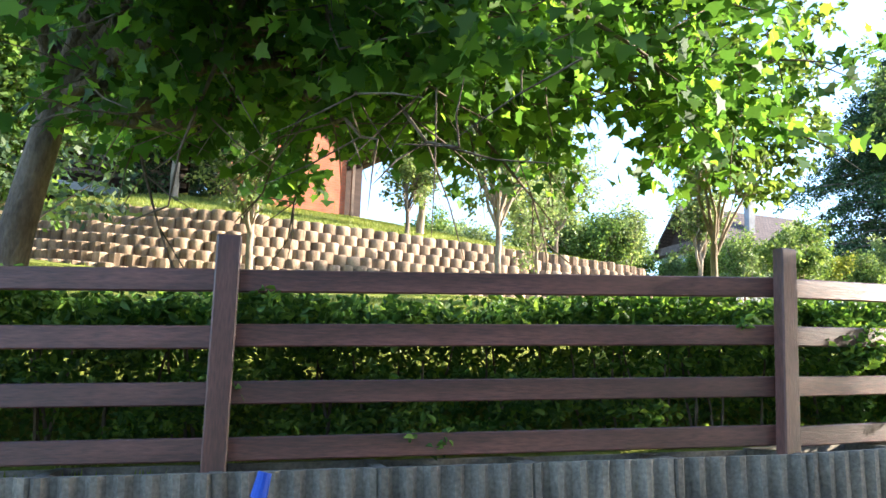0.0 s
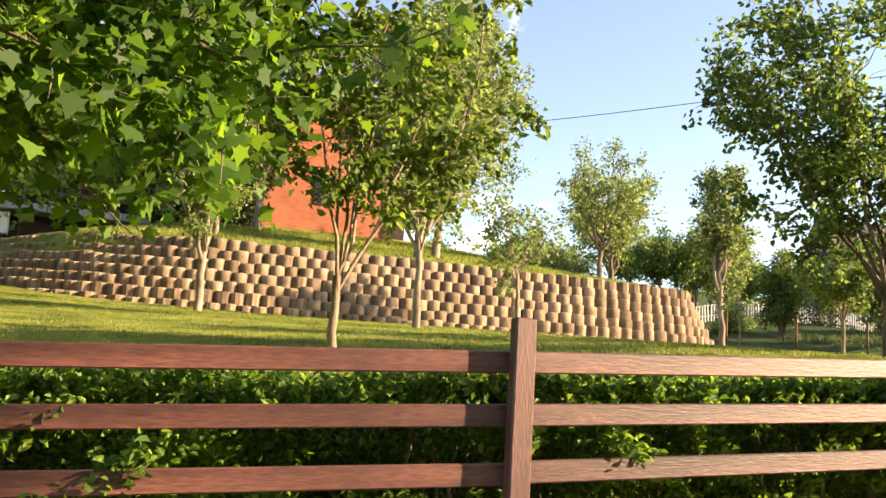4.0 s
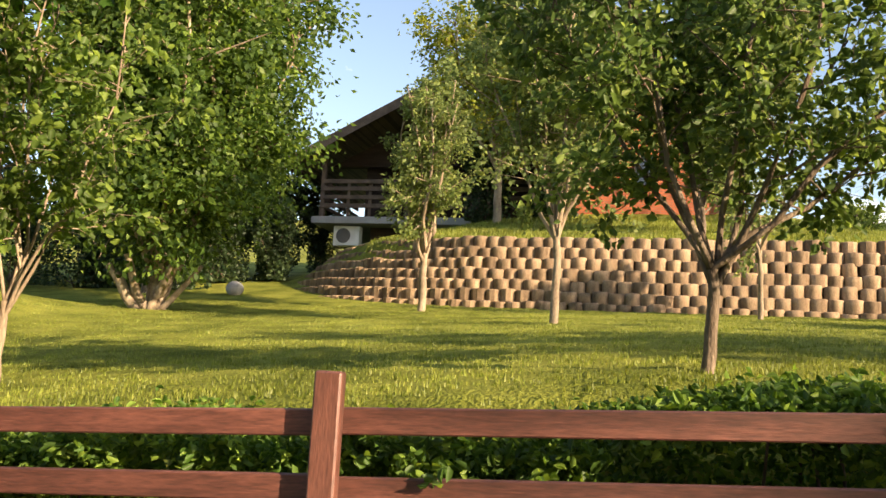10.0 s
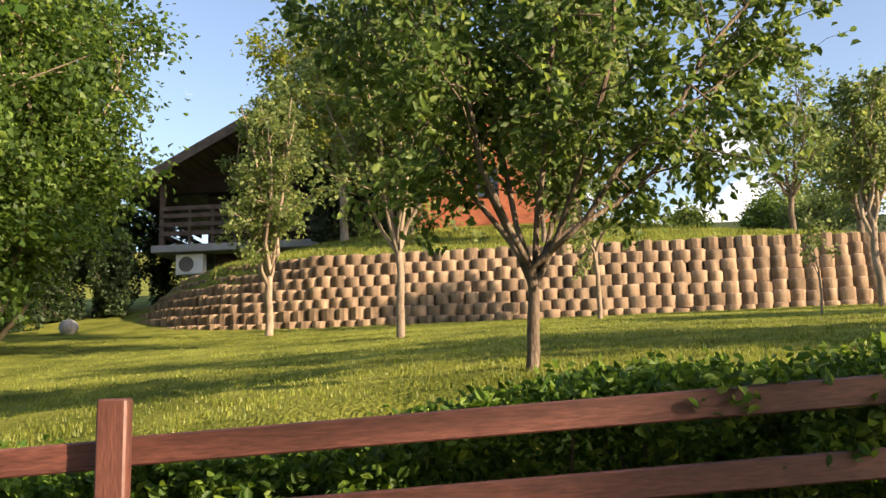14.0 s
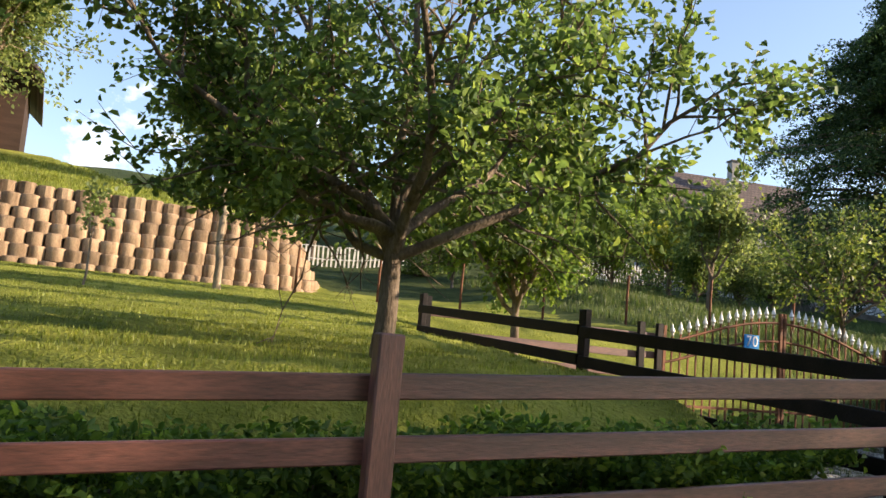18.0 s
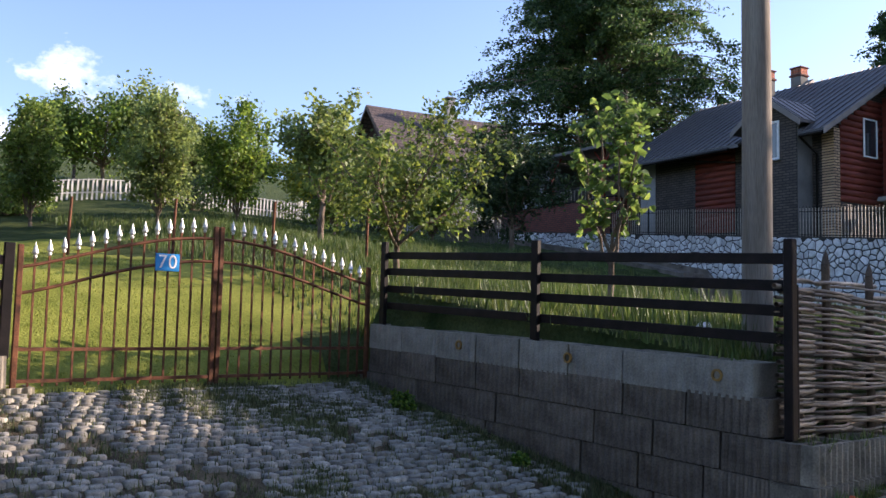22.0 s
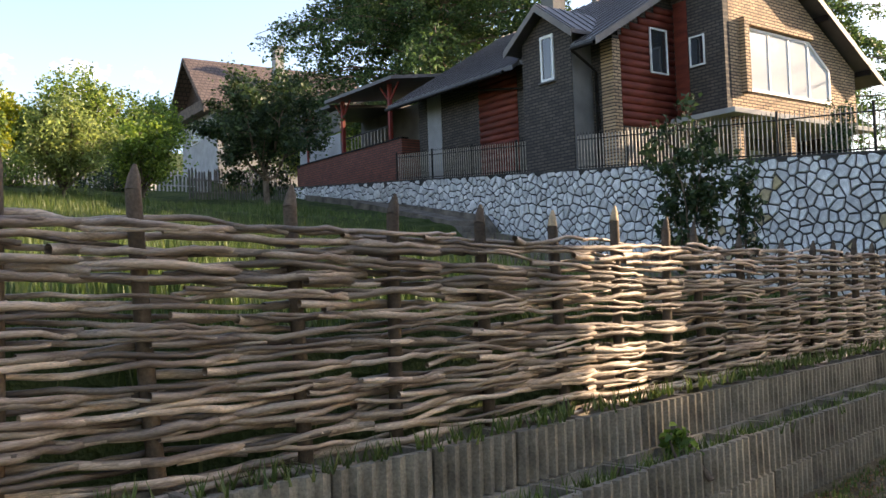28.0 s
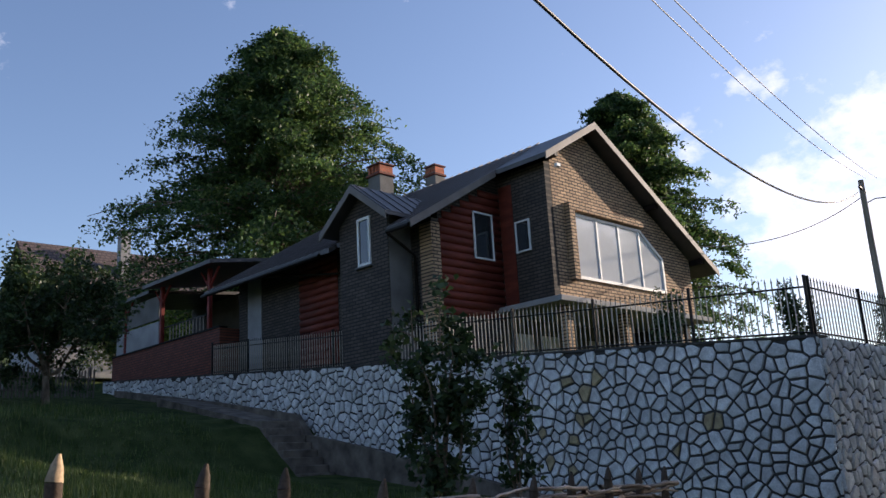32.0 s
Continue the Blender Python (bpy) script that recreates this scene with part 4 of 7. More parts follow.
def build_wattle():
    rng = np.random.default_rng(11)
    root = thing("wattle_fence", Matrix.Identity(4), "woven wattle fence of brown branches between pointed stakes", "fence")
    stakes = [30.5, 31.1, 32.05, 33.15, 33.95, 34.85, 35.55, 36.45, 37.35, 38.15, 38.9, 39.6, 40.45, 41.5, 42.3, 43.0, 43.7, 44.4, 45.0]
    for i, x in enumerate(stakes):
        top = float(np.interp(x, [30.5, 31.1, 32.1, 33.1, 36, 38.2, 41, 45], [3.5, 3.8, 3.77, 3.62, 3.56, 3.57, 3.38, 3.3])) + rng.uniform(-0.05, 0.03)
        y = float(wattle_y(x))
        r = 0.046
        pts = np.array([[0, 0, -0.4], [rng.normal() * 0.01, 0, 0.6], [rng.normal() * 0.02, 0, top - 1.9 - 0.13]])
        st = add("stake", tubes_mesh("stake", [(pts, [r, r, r * 0.9], 7)], STAKE), root, m=pose(x, y, 1.9, rng.normal() * 1.5, rng.normal() * 2.0, 0))
        tip = np.array([pts[-1], pts[-1] + [0.012, 0, 0.07], pts[-1] + [0.022, 0, 0.13]])
        add("tip", tubes_mesh("tip", [(tip, [r * 0.92, r * 0.66, r * 0.2], 6)], STAKE_TIP if 7 < i < 10 else STAKE), st, "pale cut point" if 7 < i < 10 else "")
    rows = 50
    for r in range(rows):
        x = 30.2 + rng.uniform(0, 0.12)
        while x < 44.9:
            L = rng.uniform(1.6, 3.6)
            n = int(L / 0.12) + 3
            xs = np.linspace(x, min(x + L, 45.25), n)
            k = (r + 0.5 + rng.uniform(-0.15, 0.15)) / rows
            bot, top = wattle_foot(xs), wattle_top(xs)
            steady = np.clip((xs - 30) / 3.0, 0.35, 1.0)
            drift = np.linspace(rng.normal() * 0.022, rng.normal() * 0.022, n) + 0.010 * np.sin(np.linspace(0, rng.uniform(3, 9), n) + rng.uniform(0, 6))
            z = bot + (top - bot) * k + (drift + np.cumsum(rng.normal(size=n)) * 0.009) * steady
            phase = np.interp(xs, stakes, np.arange(len(stakes)) * np.pi)
            side = 1 if r % 2 else -1
            y = wattle_y(xs) + side * 0.075 * np.cos(phase) + rng.normal(size=n) * 0.005
            rad = rng.uniform(0.016, 0.028)
            if r > rows - 4:
                z += rng.normal() * 0.03
            ends_k = np.linspace(1.0, rng.uniform(0.45, 0.8), n) if rng.uniform() < 0.6 else np.linspace(rng.uniform(0.5, 0.8), 1.0, n)
            me = tubes_mesh("branch", [(np.stack([xs - xs[0], y - y[0], z - z[0]], 1), rad * ends_k * rng.uniform(0.9, 1.12, n), 7)], TWIG)
            me.polygons.foreach_set("use_smooth", [True] * len(me.polygons))
            add("branch", me, root, m=Matrix.Translation((xs[0], y[0], z[0])))
            x += L * rng.uniform(0.78, 0.98)


def build_pole(x, y, z, h, r, label, lamp=False):
    root = thing("utility_pole", Matrix.Translation((x, y, z)), label, "pole")
    pts = np.array([[0, 0, -0.6], [0.01, 0, h * 0.3], [0, 0.02, h * 0.7], [0, 0, h]])
    add("shaft", tubes_mesh("shaft", [(pts, [r, r * 0.95, r * 0.85, r * 0.78], 16)], POLE_WOOD), root)
    part("crossarm", box_bm(-0.6, 0.6, -0.05, 0.05, h - 0.5, h - 0.4, 0.01), DARK_WOOD, root)
    if lamp:
        add("lamp_arm", tubes_mesh("lamp_arm", [(np.array([[0, 0, h - 1.2], [0.5, -0.4, h - 0.9], [1.2, -0.9, h - 0.8]]), [0.035, 0.03, 0.03], 6)], IRON), root)
        part("lamp_head", box_bm(1.05, 1.6, -1.1, -0.8, h - 0.86, h - 0.74, 0.04), PLASTER_PALE, root)
    return root


build_wattle()
corner = thing("corner_post", Matrix.Translation((30.2, 3.9, 2.04)), "thick black-stained timber corner post on the blocks", "post")
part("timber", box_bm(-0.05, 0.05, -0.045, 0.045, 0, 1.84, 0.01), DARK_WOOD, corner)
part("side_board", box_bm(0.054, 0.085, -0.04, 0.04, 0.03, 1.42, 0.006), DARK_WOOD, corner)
build_pole(31.25, 4.85, 2.6, 9.8, 0.165, "round weathered wooden utility pole behind the wattle fence")
build_pole(80.4, 8.3, 6.0, 9.9, 0.17, "slim dark utility pole with a street lamp", True)


# ---- the house on the terrace (local x along the gable front, y back along the side) ----
def win(parent, name, axis, at, a0, a1, z0, z1, out, glass=GLASS, frame_w=0.055, bars=(), wood=WHITE):
    """A framed window in a wall: axis names the wall's normal, at its place, out the outward sign."""
    w = thing(name, Matrix.Identity(4), "", "")
    for key in ("label", "category"):
        if key in w:
            del w[key]
    w.parent = parent
    o0, o1 = sorted((at + out * 0.004, at + out * 0.06))
    g0, g1 = sorted((at + out * 0.006, at + out * 0.02))
    def bx(u0, u1, b0, b1, lo, hi):
        return box_bm(lo, hi, u0, u1, b0, b1) if axis == "x" else box_bm(u0, u1, lo, hi, b0, b1)
    part("pane", bx(a0 + frame_w, a1 - frame_w, z0 + frame_w, z1 - frame_w, g0, g1), glass, w)
    part("frame", bx(a0, a0 + frame_w, z0, z1, o0, o1), wood, w)
    part("frame", bx(a1 - frame_w, a1, z0, z1, o0, o1), wood, w)
    part("frame", bx(a0 + frame_w, a1 - frame_w, z0, z0 + frame_w, o0, o1), wood, w)
    part("frame", bx(a0 + frame_w, a1 - frame_w, z1 - frame_w, z1, o0, o1), wood, w)
    for k in bars:
        part("mullion", bx(k - 0.03, k + 0.03, z0 + frame_w, z1 - frame_w, o0, o1), wood, w)
    return w


def build_house():
    h = thing("house", HOUSE_M, "dark brick house with red log siding and a steep dark roof", "house")
    SL, AP = 0.593, 5.65
    roof_at = lambda s: 14.93 - SL * abs(s - AP)
    # walls
    part("side_wall", box_bm(0.0, 0.3, 0.0, 11.6, 5.4, 11.35), RENDER_DARK, h, "dark brick side wall")
    part("wing_front", prism_bm([(0.305, 5.6), (3.3, 5.6), (3.3, roof_at(3.3) - 0.18), (0.305, roof_at(0.305) - 0.18)], "y", 0.0, 0.3), RENDER_FRONT, h)
    part("block_side", box_bm(3.3, 3.6, -2.195, -0.005, 8.62, roof_at(3.3) - 0.2), RENDER_DARK, h, "dark brick return wall")
    part("gable_front", prism_bm([(3.605, 8.62), (12.0, 8.62), (12.0, roof_at(12.0) - 0.2), (AP, 14.73), (3.605, roof_at(3.605) - 0.2)], "y", -2.2, -1.9), BRICK_FACADE, h, "tan brick gable front in raking sun")
    part("east_wall", box_bm(11.7, 12.0, -1.89, 11.6, 5.6, roof_at(12.0) - 0.2), RENDER_DARK, h)
    part("back_wall", prism_bm([(0.31, 5.6), (11.69, 5.6), (11.69, 11.1), (AP, 14.6), (0.31, 11.4)], "y", 11.3, 11.595), RENDER_FRONT, h)
    part("ground_wall", box_bm(3.4, 11.6, 0.4, 0.7, 5.6, 8.45), PLASTER_GREY, h, "grey ground floor wall under the balcony")
    part("balcony_slab", box_bm(2.9, 12.3, -2.75, 0.39, 8.42, 8.61, 0.02), PLASTER_PALE, h, "pale balcony slab")
    for s in (3.7, 7.0, 10.5):
        part("pillar", box_bm(s, s + 0.3, -2.3, -2.0, 5.6, 8.415), BRICK_FACADE, h)
    for s in (4.2, 5.6, 8.4):
        part("garden_door", box_bm(s, s + 0.9, 0.36, 0.395, 5.7, 7.9), WHITE, h, "white framed glass door")
    # corner pier and grey strips on the side
    part("corner_pier", box_bm(-0.06, 0.34, -0.05, 0.5, 5.4, 11.2), BRICK_FACADE, h, "brown brick corner pier")
    part("plaster_strip", box_bm(-0.03, -0.004, 9.9, 10.9, 5.6, 11.3), PLASTER_PALE, h, "pale plaster strip")
    # log siding
    n = 17
    for i in range(n):
        z = 8.35 + i * 0.265
        s1 = 3.29
        s0 = max(0.36, (z + 0.15 - (14.93 - 0.2 - SL * AP)) / SL)
        if s0 > 3.0:
            continue
        bm = bmesh.new()
        bmesh.ops.create_cone(bm, segments=10, radius1=0.15, radius2=0.15, depth=s1 - s0, cap_ends=True, matrix=Matrix.Translation(((s0 + s1) / 2, 0.06, z)) @ Matrix.Rotation(radians(90), 4, "Y"))
        part("siding_log", bm, RED_LOG, h, "red-stained log", smooth=True)
    for i in range(15):
        z = 7.4 + i * 0.265
        bm = bmesh.new()
        bmesh.ops.create_cone(bm, segments=10, radius1=0.15, radius2=0.15, depth=2.3, cap_ends=True, matrix=Matrix.Translation((0.06, 6.1, z)) @ Matrix.Rotation(radians(90), 4, "X"))
        part("siding_log", bm, RED_LOG, h, "red-stained log", smooth=True)
    part("red_panel", box_bm(3.27, 3.295, -0.68, -0.1, 8.7, 12.9), RED_LOG, h, "red boarded strip")
    # roof
    def roof_plane(name, s0, s1, q0, q1, thick=0.16):
        a, b = roof_at(s0), roof_at(s1)
        part(name, prism_bm([(s0, a), (s1, b), (s1, b + thick), (s0, a + thick)], "y", q0, q1), ROOF, h, "dark ribbed roof sheet")
    roof_plane("roof_west", -1.28, 2.75, -0.45, 0.75)
    roof_plane("roof_west", -0.96, 2.75, 0.755, 3.745)
    roof_plane("roof_west", -1.28, 2.75, 3.75, 12.2)
    roof_plane("roof_west", 2.75, AP, -2.75, 12.2)
    roof_plane("roof_east", AP, 13.2, -2.75, 12.2)
    for i in range(30):
        q = -0.3 + i * 0.42
        s0 = -0.96 if 0.6 < q < 3.75 else -1.28
        a, b = roof_at(s0), roof_at(AP)
        if q < 12.1:
            part("roof_rib", prism_bm([(s0, a + 0.155), (AP - 0.05, b + 0.155), (AP - 0.05, b + 0.20), (s0, a + 0.20)], "y", q, q + 0.05), ROOF, h)
    def fascia(s0, s1, q):
        a, b = roof_at(s0), roof_at(s1)
        part("bargeboard", prism_bm([(s0, a - 0.08), (s1, b - 0.08), (s1, b + 0.18), (s0, a + 0.18)], "y", q - 0.05, q - 0.004), FASCIA, h, "grey bargeboard")
    fascia(-1.33, 2.75, -0.45)
    fascia(2.7, AP, -2.75)
    fascia(AP, 13.25, -2.75)
    for s, q in ((3.4, -2.7), (12.3, -2.7), (9.3, -2.7)):
        part("purlin_end", box_bm(s - 0.08, s + 0.08, q + 0.02, q + 0.7, roof_at(s) - 0.22, roof_at(s) - 0.02), DARK_WOOD, h)
    for a, b in ((-0.45, 0.6), (4.2, 12.2)):
        add("gutter", tubes_mesh("gutter", [(np.array([[-1.36, a, 10.8], [-1.36, (a + b) / 2, 10.8], [-1.36, b, 10.8]]), [0.08] * 3, 8)], IRON), h)
    add("downpipe", tubes_mesh("downpipe", [(np.array([[-1.33, 0.6, 10.75], [-0.6, 0.68, 10.45], [-0.1, 0.72, 10.2], [-0.1, 0.72, 5.6]]), [0.055] * 4, 8)], IRON), h)
    add("downpipe", tubes_mesh("downpipe", [(np.array([[-1.33, 7.6, 10.75], [-0.6, 6.8, 10.7], [-0.1, 4.3, 10.35], [-0.1, 4.1, 5.6]]), [0.055] * 4, 8)], IRON), h)
    # dormer over the side wall
    part("dormer_front", prism_bm([(1.0, 11.3), (3.5, 11.3), (3.5, 11.66), (2.25, 12.54), (1.0, 11.66)], "x", -1.0, 0.28), RENDER_DARK, h, "dark brick dormer front")
    part("bay_wall", box_bm(-1.0, -0.004, 1.0, 3.5, 5.5, 11.296), RENDER_DARK, h, "dark brick bay below the dormer")
    part("plaster_strip", box_bm(-0.96, -0.02, 0.97, 0.996, 5.6, 11.7), PLASTER_GREY, h, "grey plastered bay side")
    for sgn in (-1, 1):
        e = 2.25 + sgn * 1.75
        part("dormer_roof", prism_bm([(2.25, 12.66), (e, 11.36), (e, 11.5), (2.25, 12.82)], "x", -1.45, 3.0), ROOF, h)
        part("dormer_bargeboard", prism_bm([(2.25, 12.51), (e, 11.21), (e, 11.46), (2.25, 12.76)], "x", -1.5, -1.454), FASCIA, h, "grey dormer bargeboard")
        for i in range(7):
            s = -1.3 + i * 0.55
            part("roof_rib", prism_bm([(2.25, 12.815), (e, 11.495), (e, 11.54), (2.25, 12.86)], "x", s, s + 0.05), ROOF, h)
    win(h, "window", "x", -1.0, 1.82, 2.48, 10.05, 11.7, -1, frame_w=0.09)
    part("window_sill", box_bm(-1.12, -1.004, 1.75, 2.6, 9.98, 10.04, 0.01), PLASTER_GREY, h)
    win(h, "window", "y", -0.1, 1.85, 2.8, 10.2, 11.85, -1)
    win(h, "window", "x", 3.29, -1.4, -0.76, 10.4, 11.5, -1)
    # large front window with its cut corner
    w = thing("window", Matrix.Identity(4), "", "")
    for key in ("label", "category"):
        if key in w:
            del w[key]
    w.parent = h
    big = [(4.55, 9.4), (10.0, 9.4), (10.0, 10.75), (8.6, 11.7), (4.55, 11.7)]
    inner = [(4.65, 9.5), (9.9, 9.5), (9.9, 10.7), (8.57, 11.6), (4.65, 11.6)]
    # the sky's brightness on this pane is put into its colour
    part("pane", prism_bm(inner, "y", -2.225, -2.208), GLASS_SKY_TONED, w, "pane coloured pale like reflected sky")
    for i in range(5):
        j = (i + 1) % 5
        part("frame", prism_bm([big[i], big[j], inner[j], inner[i]], "y", -2.27, -2.204), WHITE, w)
    for s, z1 in ((5.9, 11.6), (7.2, 11.6), (8.52, 11.59)):
        part("mullion", box_bm(s - 0.04, s + 0.04, -2.26, -2.206, 9.5, z1), WHITE, w)
    part("brick_surround", box_bm(4.2, 8.7, -2.42, -2.205, 11.75, 12.0, 0.01), BRICK_FACADE, h, "projecting brick lintel")
    part("brick_surround", box_bm(4.2, 4.5, -2.42, -2.205, 9.3, 11.745, 0.01), BRICK_FACADE, h, "projecting brick jamb")
    # chimneys
    def chimney(s, q, z0, z1, wd):
        part("chimney", box_bm(s - wd, s + wd, q - wd, q + wd, z0, z1, 0.02), PLASTER_GREY, h, "grey plastered chimney stack")
        part("chimney_cap", box_bm(s - wd - 0.06, s + wd + 0.06, q - wd - 0.06, q + wd + 0.06, z1 + 0.004, z1 + 0.1, 0.02), RED_BRICK, h)
        for i in range(4):
            part("chimney_pot", box_bm(s - wd + 0.03, s + wd - 0.03, q - wd + i * wd * 0.55, q - wd + i * wd * 0.55 + 0.12, z1 + 0.104, z1 + 0.42), ORANGE_BRICK, h, "red brick chimney top")
        part("chimney_lid", box_bm(s - wd - 0.05, s + wd + 0.05, q - wd - 0.05, q + wd + 0.05, z1 + 0.424, z1 + 0.5, 0.02), RED_BRICK, h)
    chimney(2.6, 5.4, 12.6, 14.75, 0.36)
    chimney(6.5, 6.3, 14.3, 15.8, 0.3)
    part("rear_gable", prism_bm([(4.6, 14.0), (8.4, 14.0), (6.5, 15.55)], "y", 5.5, 5.9), FASCIA, h, "pale rear gable roof edge")
    # covered terrace at the back end
    tz = float(terrace_z(16))
    part("parapet", box_bm(-0.5, -0.2, 12.3, 22.5, 6.9, 9.62), RED_BRICK, h, "red brick parapet")
    part("parapet_cap", box_bm(-0.55, -0.15, 12.25, 22.5, 9.624, 9.70, 0.01), DARK_WOOD, h)
    part("parapet_return", box_bm(-0.19, 4.0, 12.3, 12.6, 6.9, 9.62), RED_BRICK, h)
    for q in (13.4, 17.7, 21.4):
        part("red_post", box_bm(-0.42, -0.26, q - 0.08, q + 0.08, 9.70, 12.35), RED_WOOD, h, "red timber post")
        for sg in (-1, 1):
            add("brace", tubes_mesh("brace", [(np.array([[-0.34, q, 11.5], [-0.34, q + sg * 0.75, 12.3]]), [0.06, 0.06], 4)], RED_WOOD), h)
    part("terrace_roof", prism_bm([(-1.0, 12.3), (4.5, 13.1), (4.5, 13.25), (-1.0, 12.46)], "y", 12.25, 18.4), ROOF, h, "dark red lean-to roof")
    part("terrace_roof", prism_bm([(-0.7, 12.15), (4.5, 12.6), (4.5, 12.75), (-0.7, 12.3)], "y", 18.4, 23.0), ROOF, h, "dark lean-to roof")
    part("grey_panel", box_bm(-0.36, -0.3, 18.0, 22.4, 9.70, 10.8), PLASTER_PALE, h, "pale grey panel")
    part("grey_panel", box_bm(-0.36, -0.3, 18.0, 22.4, 10.9, 12.0), PLASTER_GREY, h, "blue-grey awning sheet")
    for i in range(11):
        part("baluster", box_bm(-0.3, -0.27, 14.0 + i * 0.3, 14.03 + i * 0.3, 9.70, 10.4), IRON_PALE, h)
    part("handrail", box_bm(-0.31, -0.26, 13.5, 17.6, 10.4, 10.45), IRON, h)
    part("terrace_inner_wall", box_bm(4.0, 4.3, 12.61, 23.0, 6.9, 12.6), PLASTER_GREY, h)
    # security light under the eave
    part("flood_lamp", box_bm(3.1, 3.3, -2.9, -2.78, 12.9, 13.02, 0.01), WHITE, h)


build_house()


# ---- stone wall and railing of the terrace ----
def clip_poly(poly, a, b, c):
    """Keeps the side a*x + b*y <= c of a polygon."""
    out = []
    for i in range(len(poly)):
        p, q = poly[i], poly[(i + 1) % len(poly)]
        fp, fq = a * p[0] + b * p[1] - c, a * q[0] + b * q[1] - c
        if fp <= 0:
            out.append(p)
        if fp * fq < 0:
            t = fp / (fp - fq)
            out.append((p[0] + (q[0] - p[0]) * t, p[1] + (q[1] - p[1]) * t))
    return out


def stone_cells(rng, length, height, cell):
    """Cells of irregular stones over a length by height patch."""
    nx, ny = int(length / cell), int(height / (cell * 0.82))
    cx, cy = length / nx, height / ny
    seeds = {}
    for i in range(-1, nx + 1):
        for j in range(-1, ny + 1):
            seeds[i, j] = ((i + 0.5 + 0.5 * (j % 2) * 0.8 + rng.uniform(-0.46, 0.46)) * cx, (j + 0.5 + rng.uniform(-0.42, 0.42)) * cy)
    for key in [k for k in seeds if rng.random() < 0.16]:
        del seeds[key]
    for (i, j), p in seeds.items():
        poly = [(p[0] - 1, p[1] - 1), (p[0] + 1, p[1] - 1), (p[0] + 1, p[1] + 1), (p[0] - 1, p[1] + 1)]
        for di in (-2, -1, 0, 1, 2):
            for dj in (-2, -1, 0, 1, 2):
                o = seeds.get((i + di, j + dj))
                if o is None or o == p:
                    continue
                ax, ay = o[0] - p[0], o[1] - p[1]
                L = math.hypot(ax, ay)
                poly = clip_poly(poly, ax / L, ay / L, (ax * (o[0] + p[0]) + ay * (o[1] + p[1])) / 2 / L - 0.027)
        for a, b, c in ((-1, 0, 0), (1, 0, length), (0, 1, height), (0, -1, 0)):
            poly = clip_poly(poly, a, b, c)
        if len(poly) >= 3:
            mx, my = sum(q[0] for q in poly) / len(poly), sum(q[1] for q in poly) / len(poly)
            if max(math.hypot(q[0] - mx, q[1] - my) for q in poly) > 0.05:
                yield poly, (mx, my)


def stone_solid(poly, c, rng):
    """A stone with a rounded face, as verts (u, out, v) about its centre, and faces."""
    n = len(poly)
    d = rng.uniform(0.035, 0.07)
    rings = [(1.0, 0.0), (1.0, d * 0.55), (0.88, d * 0.9), (0.55, d)]
    v = [((p[0] - c[0]) * k, o + rng.uniform(-0.006, 0.006), (p[1] - c[1]) * k) for k, o in rings for p in poly]
    f = [(r * n + i, r * n + (i + 1) % n, (r + 1) * n + (i + 1) % n, (r + 1) * n + i) for r in range(3) for i in range(n)]
    f.append(tuple(range(3 * n, 4 * n)))
    return v, f


